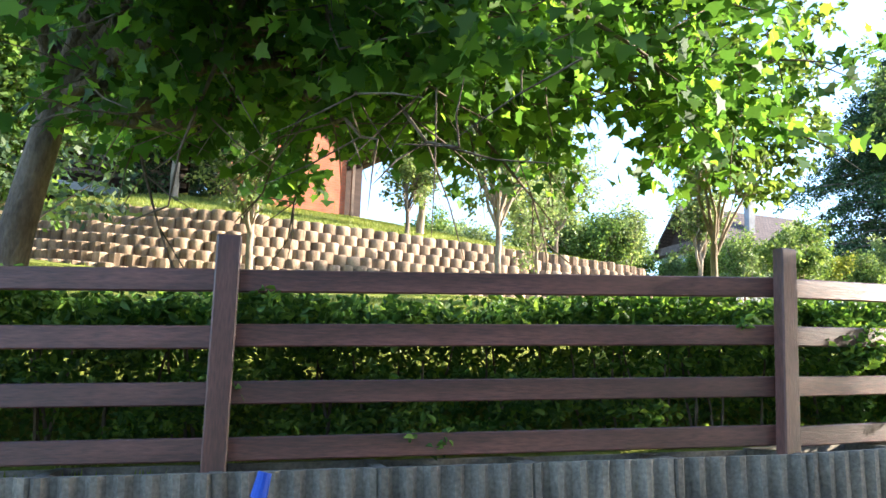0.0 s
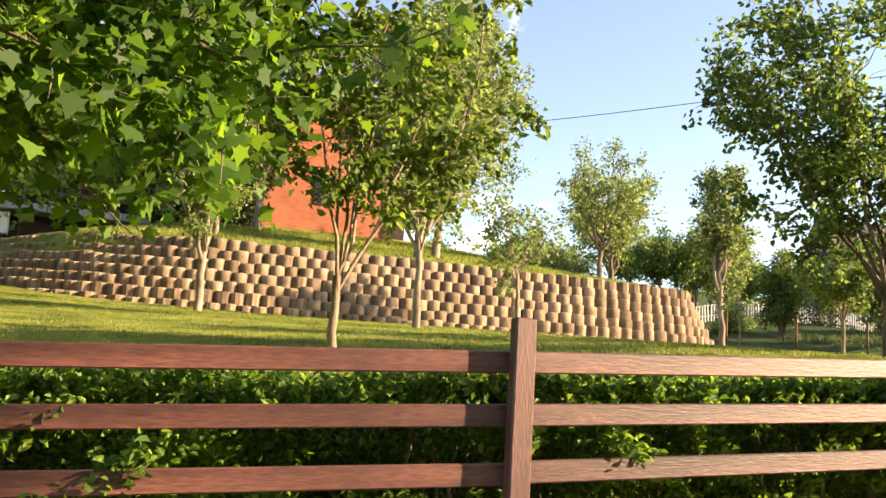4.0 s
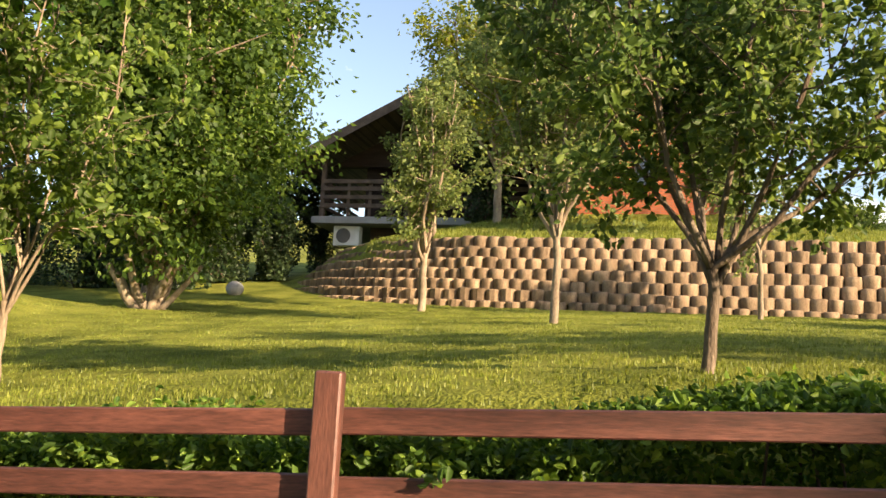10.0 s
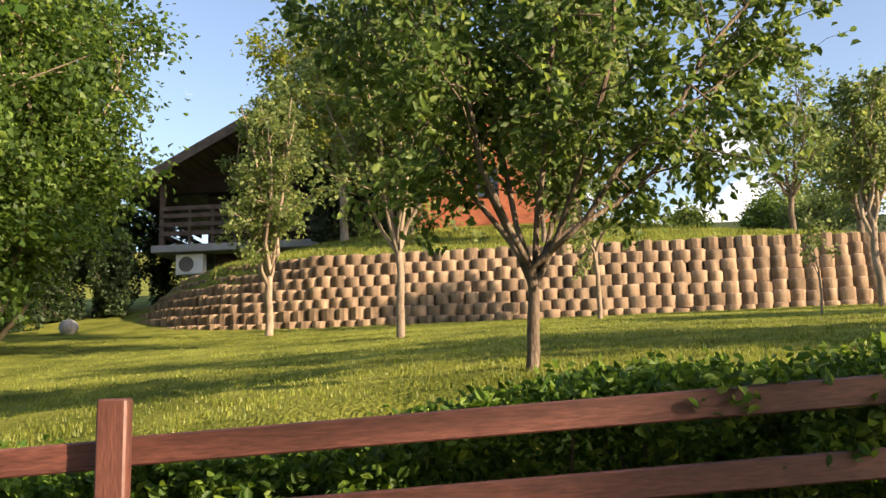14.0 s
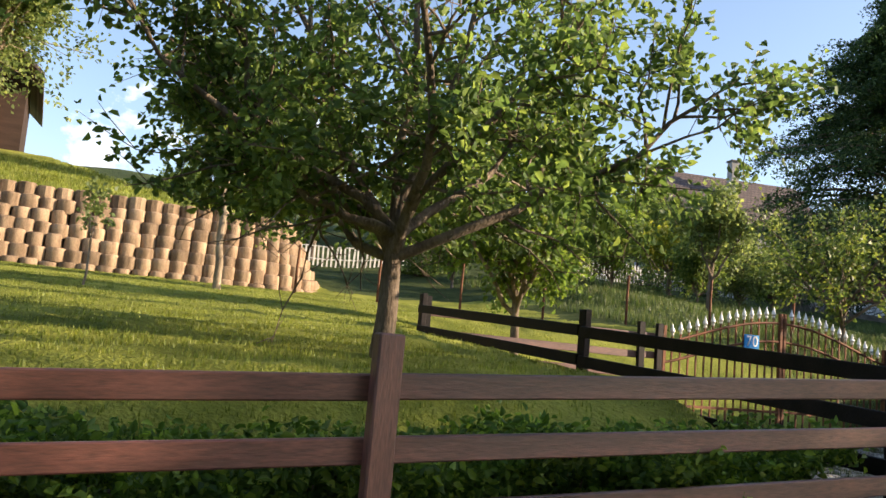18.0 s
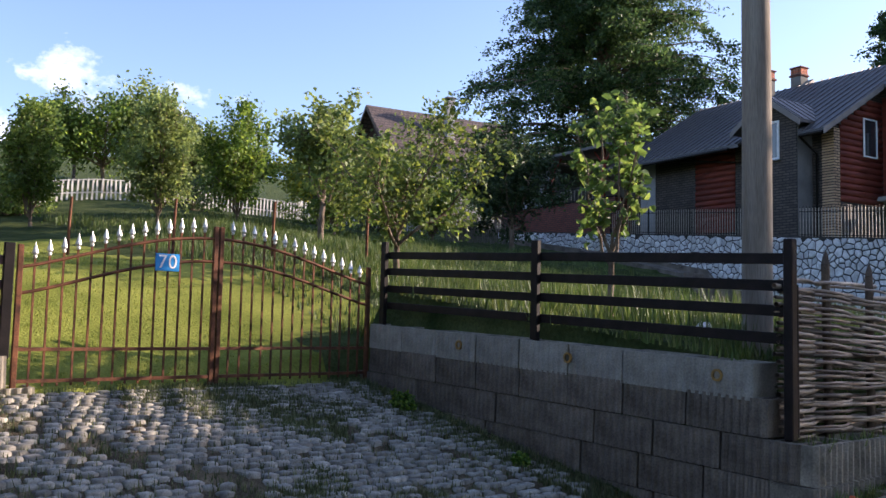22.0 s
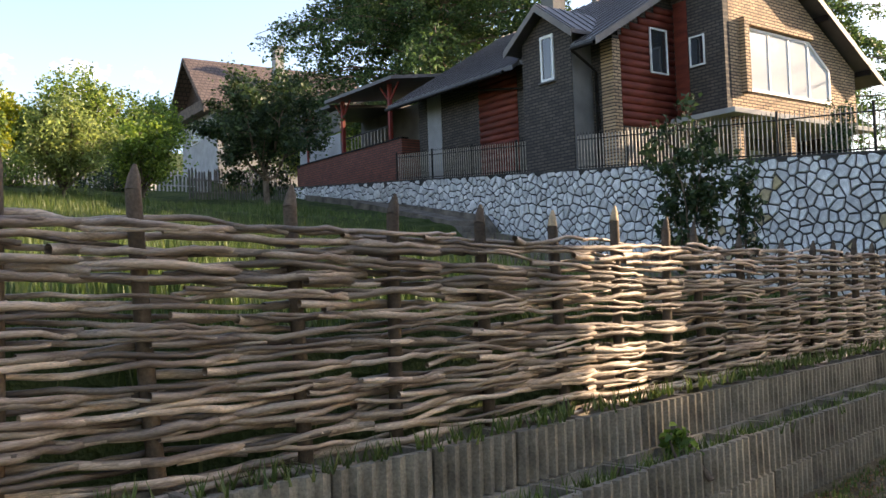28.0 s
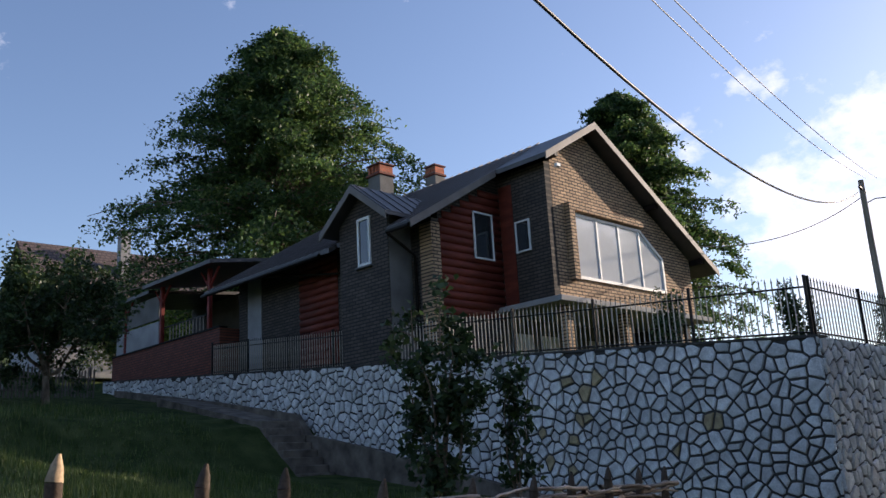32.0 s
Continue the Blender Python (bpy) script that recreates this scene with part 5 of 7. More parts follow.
def build_stone_wall():
    rng = random.Random(21)
    q0, q1 = TERRACE_Q, 22.0
    wall = thing("wall_terrace", HOUSE_M, "retaining wall of pale irregular stones in dark mortar", "wall", kind="structure")
    S = TERRACE_S
    base = lambda q: float(np.interp(q, [-12.2, -9.2, -1.7, 5.3, 10.6, 22], [1.6, 1.9, 2.6, 4.1, 5.6, 7.0]))
    qs = np.linspace(q0, q1, 40)
    bm = prism_bm([(q, base(q) - 0.6) for q in qs] + [(q, float(terrace_z(q)) - 0.02) for q in qs[::-1]], "x", S, S + 0.45)
    part("mortar_core", bm, MORTAR, wall, "dark mortar")
    part("mortar_core", prism_bm([(S + 0.451, 1.5), (16, 1.5), (16, 5.6), (S + 0.451, 5.6)], "y", q0, q0 + 0.45), MORTAR, wall, "dark mortar")
    part("coping", prism_bm([(q, float(terrace_z(q)) - 0.03) for q in qs] + [(q, float(terrace_z(q)) + 0.03) for q in qs[::-1]], "x", S - 0.05, S + 0.46), MORTAR, wall, "flat mortar coping")
    vs, fs = [], []
    top_line = lambda q: float(terrace_z(q)) + 0.03
    jobs = []
    for poly, c in stone_cells(rng, q1 - q0, 8.6, 0.285):
        q = q0 + c[0]
        zc = 1.5 + c[1]
        if zc > top_line(q) - 0.03 or zc < base(q) - 0.15:
            continue
        poly = clip_poly(poly, -0.082, 1, top_line(q) - 1.5 - 0.05 - 0.082 * c[0])
        if len(poly) >= 3:
            jobs.append((poly, c, "w", q, zc))
    for poly, c in stone_cells(rng, 17.0, 3.7, 0.285):
        jobs.append((poly, c, "f", c[0], 1.9 + c[1]))
    jobs.sort(key=lambda j: (j[2] == "f" and j[3] > 4, abs(j[3] + 7)))
    for k, (poly, c, side, at, zc) in enumerate(jobs):
        v, f = stone_solid(poly, c, rng)
        if side == "w":
            v, at_m = [(-o, u, z) for u, o, z in v], Matrix.Translation((S, at, zc))
        else:
            v, at_m = [(u, -o, z) for u, o, z in v], Matrix.Translation((S + at, q0, zc))
        if k < 300:
            add("stone", raw_mesh("stone", v, f, STONE_TAN if rng.random() < 0.06 else STONE), wall, m=at_m)
        else:
            o = len(vs)
            t = at_m.translation
            vs += [(a + t.x, b + t.y, z + t.z) for a, b, z in v]
            fs += [tuple(i + o for i in g) for g in f]
    tagged(add("stones", raw_mesh("stones", vs, fs, STONE_ALL), wall), kind="stuff")
    # railing
    rail = thing("railing", HOUSE_M, "black iron railing with slender spear-topped bars on the stone wall", "railing")
    bar = raw_mesh("bar", *[x for x in (lambda b: ([v.co[:] for v in b.verts], [[q.index for q in g.verts] for g in b.faces]))(box_bm(-0.011, 0.011, -0.011, 0.011, 0, 1.2))], IRON_PALE)
    bm = bmesh.new()
    bmesh.ops.create_cone(bm, segments=5, radius1=0.02, radius2=0.0, depth=0.12, cap_ends=True, matrix=Matrix.Translation((0, 0, 1.26)))
    spear = bpy.data.meshes.new("spearhead")
    bm.to_mesh(spear)
    bm.free()
    spear.materials.append(IRON)
    def run(p0, p1, n):
        for i in range(n + 1):
            k = i / n
            p = p0.lerp(p1, k)
            add("bar", bar, rail, m=Matrix.Translation(p))
            add("spearhead", spear, rail, m=Matrix.Translation(p))
        for dz in (0.1, 1.05):
            add("rail", tubes_mesh("rail", [(np.array([p0 + Vector((0, 0, dz)), p0.lerp(p1, 0.5) + Vector((0, 0, dz)), p1 + Vector((0, 0, dz))]), [0.022] * 3, 4)], IRON), rail)
        m = max(2, int((p1 - p0).length / 2.6))
        for i in range(m + 1):
            p = p0.lerp(p1, i / m)
            part("post", box_bm(p.x - 0.03, p.x + 0.03, p.y - 0.03, p.y + 0.03, p.z - 0.05, p.z + 1.3, 0.005), IRON, rail)
    s = S + 0.22
    run(Vector((s, q0 + 0.2, 5.64)), Vector((s, 12.2, float(terrace_z(12.2)) + 0.02)), 170)
    run(Vector((s + 0.15, q0 + 0.2, 5.64)), Vector((15.5, q0 + 0.2, 5.64)), 100)


build_stone_wall()


def build_stairs():
    st = thing("garden_stairs", HOUSE_M, "concrete garden steps climbing beside the stone wall", "stairs")
    for i in range(8):
        q, z = 3.05 + i * 0.31, 3.55 + i * 0.25
        part("step", box_bm(-3.05, -1.75, q, q + 0.36, z - 0.6, z, 0.02), CONCRETE_DARK, st)
    part("landing", prism_bm([(5.55, 4.8), (12.5, 6.3), (12.5, 6.72), (5.55, 5.3)], "x", -3.05, -1.75), CONCRETE_DARK, st)
    part("stair_side_wall", prism_bm([(-6.0, 1.5), (4.55, 2.6), (5.3, 4.4), (19.4, 6.9), (19.4, 7.74), (10.6, 6.42), (5.24, 5.5), (4.55, 4.78), (1.5, 4.2), (-1.5, 3.5), (-6.0, 2.5)], "x", -1.72, -1.5), CONCRETE_DARK, st, "grey rendered stair wall")


build_stairs()


# ---- chalet and brick house above the round-post wall ----
def build_chalet():
    h = thing("chalet", Matrix.Translation((0, 0, 0)), "dark timber chalet with a balcony on a white slab", "house")
    part("deck_slab", box_bm(-1.3, 8.6, 32.2, 40.0, 8.2, 8.48, 0.01), PLASTER_PALE, h, "pale concrete balcony slab")
    part("support_wall", box_bm(0.9, 8.4, 33.2, 40.0, 5.2, 8.195), CHALET_WOOD, h)
    part("log_wall", box_bm(0.2, 8.4, 34.4, 40.0, 8.485, 11.4), CHALET_WOOD, h, "dark log wall")
    part("gable", prism_bm([(-1.2, 10.9), (8.7, 10.9), (3.75, 13.45)], "y", 33.9, 34.3), CHALET_WOOD, h)
    for x in (-0.95, 2.6, 6.0):
        part("balcony_post", box_bm(x - 0.09, x + 0.09, 32.35, 32.53, 8.485, 10.9 + 0.35 * max(0, min(x, 4))), BALCONY_WOOD, h)
    for z in (8.85, 9.2, 9.55, 9.85):
        part("balcony_rail", box_bm(-1.0, 7.8, 32.3, 32.36, z, z + 0.17, 0.01), BALCONY_WOOD, h)
        part("balcony_rail", box_bm(-1.02, -0.96, 32.37, 37.0, z, z + 0.17, 0.01), BALCONY_WOOD, h)
    for i in range(4):
        part("baluster", box_bm(0.1 + i * 0.9, 0.22 + i * 0.9, 32.365, 32.42, 8.49, 9.95), BALCONY_WOOD, h)
    for sg in (-1, 1):
        e = 3.75 + sg * 6.3
        part("roof", prism_bm([(3.75, 13.75), (e, 10.42), (e, 10.6), (3.75, 13.95)], "y", 31.6, 41.0), ROOF_TILE, h, "weathered brown roof")
        part("bargeboard", prism_bm([(3.75, 13.5), (e, 10.17), (e, 10.56), (3.75, 13.9)], "y", 31.53, 31.595), BALCONY_WOOD, h)
    ac = thing("air_conditioner", Matrix.Translation((0.1, 32.75, 7.35)), "white outdoor air-conditioning unit under the balcony", "air conditioner")
    part("casing", box_bm(-0.55, 0.55, -0.2, 0.2, 0, 0.8, 0.02), WHITE, ac)
    bm = bmesh.new()
    bmesh.ops.create_cone(bm, segments=20, radius1=0.3, radius2=0.3, depth=0.02, cap_ends=True, matrix=Matrix.Translation((-0.12, -0.215, 0.4)) @ Matrix.Rotation(radians(90), 4, "X"))
    part("fan_grille", bm, PLASTER_GREY, ac, "grey fan grille")
    part("bracket", box_bm(-0.5, -0.44, -0.1, 0.5, -0.06, -0.004), IRON, ac)
    part("bracket", box_bm(0.44, 0.5, -0.1, 0.5, -0.06, -0.004), IRON, ac)


def build_brick_house():
    h = thing("brick_house", Matrix.Identity(4), "orange-red brick house with a dark roof on the raised lawn", "house")
    part("front_wall", box_bm(8.9, 14.3, 32.4, 32.7, 8.0, 12.3), ORANGE_BRICK, h, "orange-red brick wall in the sun")
    part("gable", prism_bm([(8.9, 12.305), (14.3, 12.305), (11.6, 15.0)], "y", 32.4, 32.7), ORANGE_BRICK, h)
    part("east_wall", box_bm(14.0, 14.3, 32.705, 39.0, 8.0, 12.3), ORANGE_BRICK, h)
    part("porch_wall", box_bm(14.305, 15.4, 33.2, 38.5, 8.0, 11.6), CHALET_WOOD, h, "dark boarded porch side")
    part("porch_post", box_bm(14.5, 14.62, 32.2, 32.32, 8.0, 11.6), BALCONY_WOOD, h)
    for sg in (-1, 1):
        e = 11.6 + sg * 4.3
        part("roof", prism_bm([(11.6, 15.3), (e, 11.3), (e, 11.46), (11.6, 15.5)], "y", 31.7, 40.0), ROOF_TILE, h, "dark tiled roof")
    win(h, "window", "y", 32.4, 11.35, 12.2, 9.8, 11.0, -1, wood=CHALET_WOOD)
    part("vent", box_bm(11.4, 11.9, 32.38, 32.398, 8.5, 8.75), CHALET_WOOD, h)


build_chalet()
build_brick_house()


def far_house(m, label, wide, deep, wall_h, ridge, wall_mat, roof_mat, chim=True):
    """A far house with its gable towards -y."""
    h = thing("house", m, label, "house")
    half = wide / 2
    part("wall", box_bm(-half, half, 0, deep, -3, wall_h), wall_mat, h)
    part("gable", prism_bm([(-half, wall_h + 0.004), (half, wall_h + 0.004), (0, ridge - 0.25)], "y", 0.0, 0.3), CHALET_WOOD, h, "dark boarded gable")
    part("balcony", box_bm(-half + 0.3, half - 0.3, -0.9, -0.004, wall_h - 0.2, wall_h + 0.7, 0.02), BALCONY_WOOD, h)
    for sg in (-1, 1):
        e = sg * (half + 0.7)
        z = wall_h - 0.5
        part("roof", prism_bm([(0, ridge), (e, z), (e, z + 0.16), (0, ridge + 0.18)], "y", -1.2, deep + 0.8), roof_mat, h)
        part("bargeboard", prism_bm([(0, ridge - 0.2), (e, z - 0.2), (e, z + 0.1), (0, ridge + 0.12)], "y", -1.27, -1.204), BALCONY_WOOD, h)
    win(h, "window", "y", -0.004, -half * 0.4, half * 0.1, wall_h - 2.2, wall_h - 0.9, -1)
    win(h, "window", "x", half, deep * 0.2, deep * 0.2 + 1.2, wall_h - 2.0, wall_h - 0.7, 1)
    if chim:
        part("chimney", box_bm(half * 0.45, half * 0.45 + 0.8, deep * 0.42, deep * 0.42 + 0.8, wall_h, ridge + 1.2, 0.02), PLASTER_PALE, h, "grey chimney")
        part("chimney_cap", box_bm(half * 0.45 - 0.1, half * 0.45 + 0.9, deep * 0.42 - 0.1, deep * 0.42 + 0.9, ridge + 1.21, ridge + 1.38, 0.02), PLASTER_GREY, h)
    return h


ROOF_TILE_Y = brick_material("brown_tile_side", (0.13, 0.095, 0.085), (0.10, 0.072, 0.065), (0.05, 0.038, 0.035), 0.4, 0.3, 0.04, 0.7, axis="yz")
far_house(pose(69.0, 65.8, 14.6, 0, 0, -101), "house with a brown tiled roof, dark gable and tall chimney", 9.0, 14.0, 3.2, 7.9, PLASTER_PALE, ROOF_TILE_Y)


# ---- picket fences ----
def picket_fence(label, a, b, mat, spacing=0.2, height=1.1, width=0.09, seed=1, uneven=0.03):
    rng = random.Random(seed)
    a, b = Vector(a), Vector(b)
    n = int((b - a).length / spacing)
    root = thing("picket_fence", Matrix.Identity(4), label, "fence")
    ang = math.atan2(b.y - a.y, b.x - a.x)
    bm = prism_bm([(-width / 2, 0), (width / 2, 0), (width / 2, height - 0.1), (0, height), (-width / 2, height - 0.1)], "y", -0.012, 0.012)
    me = bpy.data.meshes.new("picket")
    bm.to_mesh(me)
    bm.free()
    me.materials.append(mat)
    zs = []
    for i in range(n + 1):
        p = a.lerp(b, i / n)
        z = gz(p.x, p.y)
        zs.append((p.x, p.y, z))
        add("picket", me, root, m=Matrix.Translation((p.x, p.y, z + rng.uniform(-uneven, uneven))) @ Matrix.Rotation(ang, 4, "Z") @ Matrix.Rotation(radians(rng.uniform(-3, 3)), 4, "Y"))
    for dz in (0.3, 0.8):
        pts = np.array(zs[::max(1, n // 12)] + [zs[-1]]) + [0, 0.03, dz]
        add("rail", tubes_mesh("rail", [(pts, [0.025] * len(pts), 4)], mat), root)


picket_fence("white picket fence across the slope", (25.5, 33.0), (44.0, 36.5), WHITE_WOOD, 0.2, 0.85, 0.075, 5)
picket_fence("white picket fence at the top of the garden", (44.2, 37.0), (54.5, 39.0), WHITE_WOOD, 0.22, 1.05, 0.1, 6)
picket_fence("grey weathered paling fence by the brick parapet", (49.5, 32.0), (56.5, 35.0), GREY_WOOD, 0.2, 1.3, 0.09, 7, 0.12)

for i in range(7):
    x, y = 22.5 + i * 1.9, 21.5 - i * 0.9
    z = gz(x, y)
    ob = add("garden_post", tubes_mesh("garden_post", [(np.array([[0, 0, -0.2], [0, 0, 0.7], [0.02, 0, 1.25]]), [0.035, 0.033, 0.03], 6)], RUST), None,
             "rust-brown garden stake in the grass", "post", "garden stakes", m=Matrix.Translation((x, y, z)))


# ---- round-post wall ----
def build_log_wall():
    rng = np.random.default_rng(5)
    root = thing("wall_round_posts", Matrix.Identity(4), "stepped retaining wall of round tan concrete posts", "wall", kind="structure")
    q, nrm, at = curve_samples(0.42)
    R, RH, rows = 0.226, 0.315, 7
    seg = 10
    ang = np.linspace(0, 2 * np.pi, seg, endpoint=False)
    def post_mesh(r):
        v = []
        for z, k in ((-0.04, 0.97), (RH * 0.5, 1.0), (RH - 0.03, 0.98), (RH, 0.86)):
            v += [(math.cos(a) * r * k, math.sin(a) * r * k, z) for a in ang]
        f = [(i * seg + j, i * seg + (j + 1) % seg, (i + 1) * seg + (j + 1) % seg, (i + 1) * seg + j) for i in range(3) for j in range(seg)]
        f.append(tuple(range(3 * seg, 4 * seg)))
        return v, f
    base_v, base_f = post_mesh(R)
    shared = [raw_mesh("post", *post_mesh(R * k), LOG) for k in (0.9, 1.0, 1.07)]
    for me in shared:
        me.polygons.foreach_set("use_smooth", [i < 30 for i in range(len(me.polygons))])
    vs, fs, count = [], [], 0
    bv = np.array(base_v)
    for r in range(rows):
        for i in range(len(q) - 1):
            near = float(smooth01((q[i][0] - 12) / 9))
            k = 0.5 * (r % 2) * (1 - near) + (0.10 * r % 1.0) * near
            p = q[i] * (1 - k) + q[i + 1] * k
            n = nrm[i]
            sb = float(setback(p[0])) * r + rng.normal() * 0.012
            x, y = p + n * (sb + 0.1)
            foot = np.interp(p[0], [-3, 0, 5, 24], [4.55, 4.5, 4.3, 4.25])
            z = foot + r * RH + rng.normal() * 0.02
            if 4.0 < p[0] < 24 and p[1] < 25 and count < 300 and (r > 1 or p[0] > 9):
                add("post", shared[int(rng.integers(0, 3))], root, m=pose(x, y, z, rng.normal() * 1.2, rng.normal() * 1.2, rng.uniform(0, 360)))
                count += 1
            else:
                o = len(vs) * len(bv)
                a = rng.uniform(0, 6.28)
                v = bv * [1, 1, 1]
                v = np.stack([v[:, 0] * np.cos(a) - v[:, 1] * np.sin(a), v[:, 0] * np.sin(a) + v[:, 1] * np.cos(a), v[:, 2]], 1) + [x, y, z]
                vs.append(v)
                fs += [tuple(j + o for j in g) for g in base_f]
    tagged(add("posts", raw_mesh("posts", np.concatenate(vs), fs, LOG_ALL), root), kind="stuff")
    # soil packed behind each row
    sv, sf = [], []
    for r in range(rows):
        o = len(sv)
        for i in range(len(q)):
            sb = float(setback(q[i][0])) * r
            foot = np.interp(q[i][0], [-3, 0, 5, 24], [4.55, 4.5, 4.3, 4.25])
            a, b = q[i] + nrm[i] * (sb + 0.14), q[i] + nrm[i] * (sb + 1.1)
            z = foot + (r + 1) * RH - 0.05
            sv += [(a[0], a[1], z - RH), (a[0], a[1], z), (b[0], b[1], z)]
        for i in range(len(q) - 1):
            b0 = o + i * 3
            sf += [(b0, b0 + 3, b0 + 4, b0 + 1), (b0 + 1, b0 + 4, b0 + 5, b0 + 2)]
    tagged(add("fill", raw_mesh("fill", sv, sf, SOIL), root, "dark soil between the posts"), kind="stuff")


build_log_wall()


# ---- hedge behind the roadside fence ----
def build_hedge():
    rng = np.random.default_rng(8)
    x0, x1, yf = -6.0, 20.9, 3.22
    height = lambda x: rail_z(x) - 0.14 + 0.2 * smooth01((np.asarray(x) - 10.5) / 2.5) - 0.45 * smooth01((np.asarray(x) - 14.5) / 3.5)
    root = thing("hedge", Matrix.Translation((x0, yf, 0)), "dense green clipped hedge pushing between the fence rails", "hedge")
    lump = lambda x: 0.5 + 0.5 * np.sin(x * 3.1 + np.sin(x * 1.3) * 2) * np.sin(x * 1.7 + 1)
    # inner leaves, in the dark of the hedge
    n = 72000
    x = rng.uniform(x0, x1, n)
    bot, top = wall_top(x) - 0.02, height(x) + 0.12 * (lump(x) - 0.5) - 0.06
    z = bot + (top - bot) * rng.uniform(0, 1, n)
    y = fence_y(x) + 0.5 + 0.8 * rng.uniform(0, 1, n) ** 1.2
    inner = np.stack([x - x0, y - yf, z], 1)
    # leafy shoots: on the face they lean out in clumps, on top they stand up
    m = 17500
    sx = rng.uniform(x0, x1, m)
    h, w = height(sx) + 0.13 * (lump(sx) - 0.5), wall_top(sx)
    sz = w + rng.uniform(0.05, 1.0, m) * (h - w)
    clump = np.sin(sx * 5.3 + np.sin(sz * 6.1 + sx) * 1.4) * np.sin(sz * 8.3 + np.sin(sx * 3.1) * 2) + 0.45 * np.sin(sx * 1.9 + sz * 3)
    face = (rng.uniform(size=m) < 0.62) & (clump + rng.normal(size=m) * 0.1 > -0.04)
    upper = ~face & (rng.uniform(size=m) < 0.75)
    sy = np.where(face, fence_y(sx) + 0.44 - 0.27 * np.clip(clump, -0.1, 1.2) + rng.normal(size=m) * 0.03, fence_y(sx) + rng.uniform(0.18, 1.25, m))
    sz = np.where(upper, h - 0.1 + rng.normal(size=m) * 0.02, sz)
    keep = face | upper
    sx, sy, sz, up = sx[keep], sy[keep], sz[keep], upper[keep]
    m = len(sx)
    way = np.stack([rng.normal(size=m) * 0.4, np.where(up, rng.normal(size=m) * 0.3, rng.uniform(-1.0, -0.3, m)), np.where(up, rng.uniform(0.7, 1.1, m), rng.uniform(0.1, 0.9, m))], 1)
    way /= np.linalg.norm(way, axis=1)[:, None]
    reach = np.where(up, rng.uniform(0.09, 0.22, m), rng.uniform(0.08, 0.17, m))
    per = 9
    k = (np.arange(per)[None, :] + rng.uniform(0, 0.6, (m, per))) / per
    shoot = np.stack([sx - x0, sy - yf, sz], 1)[:, None, :] + (way * reach[:, None])[:, None, :] * k[:, :, None] + rng.normal(size=(m, per, 3)) * 0.016
    c = np.concatenate([inner, shoot.reshape(-1, 3)])
    along = np.concatenate([rng.normal(size=(n, 3)) * 0.5, np.repeat(way, per, 0)])
    tagged(add("foliage", leaves_mesh("foliage", rng, c, 0.052, LEAF_HEDGE, along=along, aspect=0.52), root), kind="stuff")
    lines = []
    for _ in range(190):
        a = rng.uniform(x0, x1)
        b0, ya = float(wall_top(a)) - 0.2, float(fence_y(a)) - yf
        lines.append((branch_line(rng, (a - x0, ya + 0.5, b0), (a - x0 + rng.normal() * 0.1, ya + 0.6 + rng.normal() * 0.08, float(height(a)) - 0.1), 5, 0.1), np.linspace(0.014, 0.005, 5), 4))
    tagged(add("branchwork", tubes_mesh("branchwork", lines, BARK), root), kind="stuff")


build_hedge()


# ---- trees ----
big_tree = tree("large broad-leaved tree with a pale forked trunk and heavy dark crown", (0.24, 18.7, gz(0.24, 18.7)), 0.6, 12.8, 4.2, 0.17, LEAF_DARK, BARK_PALE, 0.2, 76000, 14, 18, seed=4, low=0.75, droop=0.2, limb_k=0.42, spread=0.8, twigs=9)
rng_stem = np.random.default_rng(61)
for ex, ey, ez, r0 in ((-1.0, -0.5, 0.95, 0.14), (-0.3, -0.8, 1.25, 0.11), (0.85, -0.6, 1.1, 0.14), (0.5, 0.3, 1.4, 0.13), (1.3, -0.2, 1.05, 0.07)):
    add("stem", tubes_mesh("stem", [(branch_line(rng_stem, (ex * 0.15, -0.25, -0.1), (ex, ey, ez), 7, 0.12), np.linspace(r0 * 1.2, r0 * 0.7, 7), 9)], BARK_PALE), big_tree, "pale forked stem")
tree("overhanging broad-leaved tree with large dark leaves behind the fence", (0.35, 6.9, gz(0.35, 6.9)), 1.9, 7.8, 3.4, 0.125, LEAF_OVERHANG, BARK, 0.115, 40000, subs=15, seed=9, low=1.6, lean=(0.35, 0.0), droop=0.25, limb_k=0.6, up=1.1, palmate=True, twigs=8,
     ends=[(5.0, -1.9, 2.6), (4.6, -1.2, 3.6), (5.3, -0.6, 4.6), (3.6, -2.6, 2.8), (3.4, -2.2, 4.4), (2.2, -2.9, 3.2), (2.0, -2.0, 5.2), (4.2, 0.4, 5.6), (3.0, 1.2, 4.4), (1.2, -2.6, 4.4), (0.6, -1.8, 4.0), (-0.8, -1.5, 4.2), (-1.2, 0.2, 4.5),
           (0.6, 0.6, 6.4), (2.4, 0.0, 6.4), (1.6, 1.6, 5.0), (5.9, -1.2, 5.2), (4.4, -2.0, 5.4), (7.2, -0.8, 5.6), (6.4, -1.5, 4.8), (1.8, -1.4, 3.7)])
tree("young tree with fresh green leaves and a forked pale trunk", (6.6, 5.93, gz(6.6, 5.93)), 0.75, 5.3, 1.15, 0.085, LEAF_FRESH, BARK_PALE, 0.036, 4300, subs=11, seed=12, low=1.0, limb_k=0.45,
     ends=[(-0.3, 0.1, 3.3), (0.75, 0.2, 3.0), (0.1, 0.35, 4.8), (0.55, -0.4, 4.1), (-0.5, 0.4, 4.0), (1.2, -0.2, 3.7), (0.2, -0.3, 2.9)])
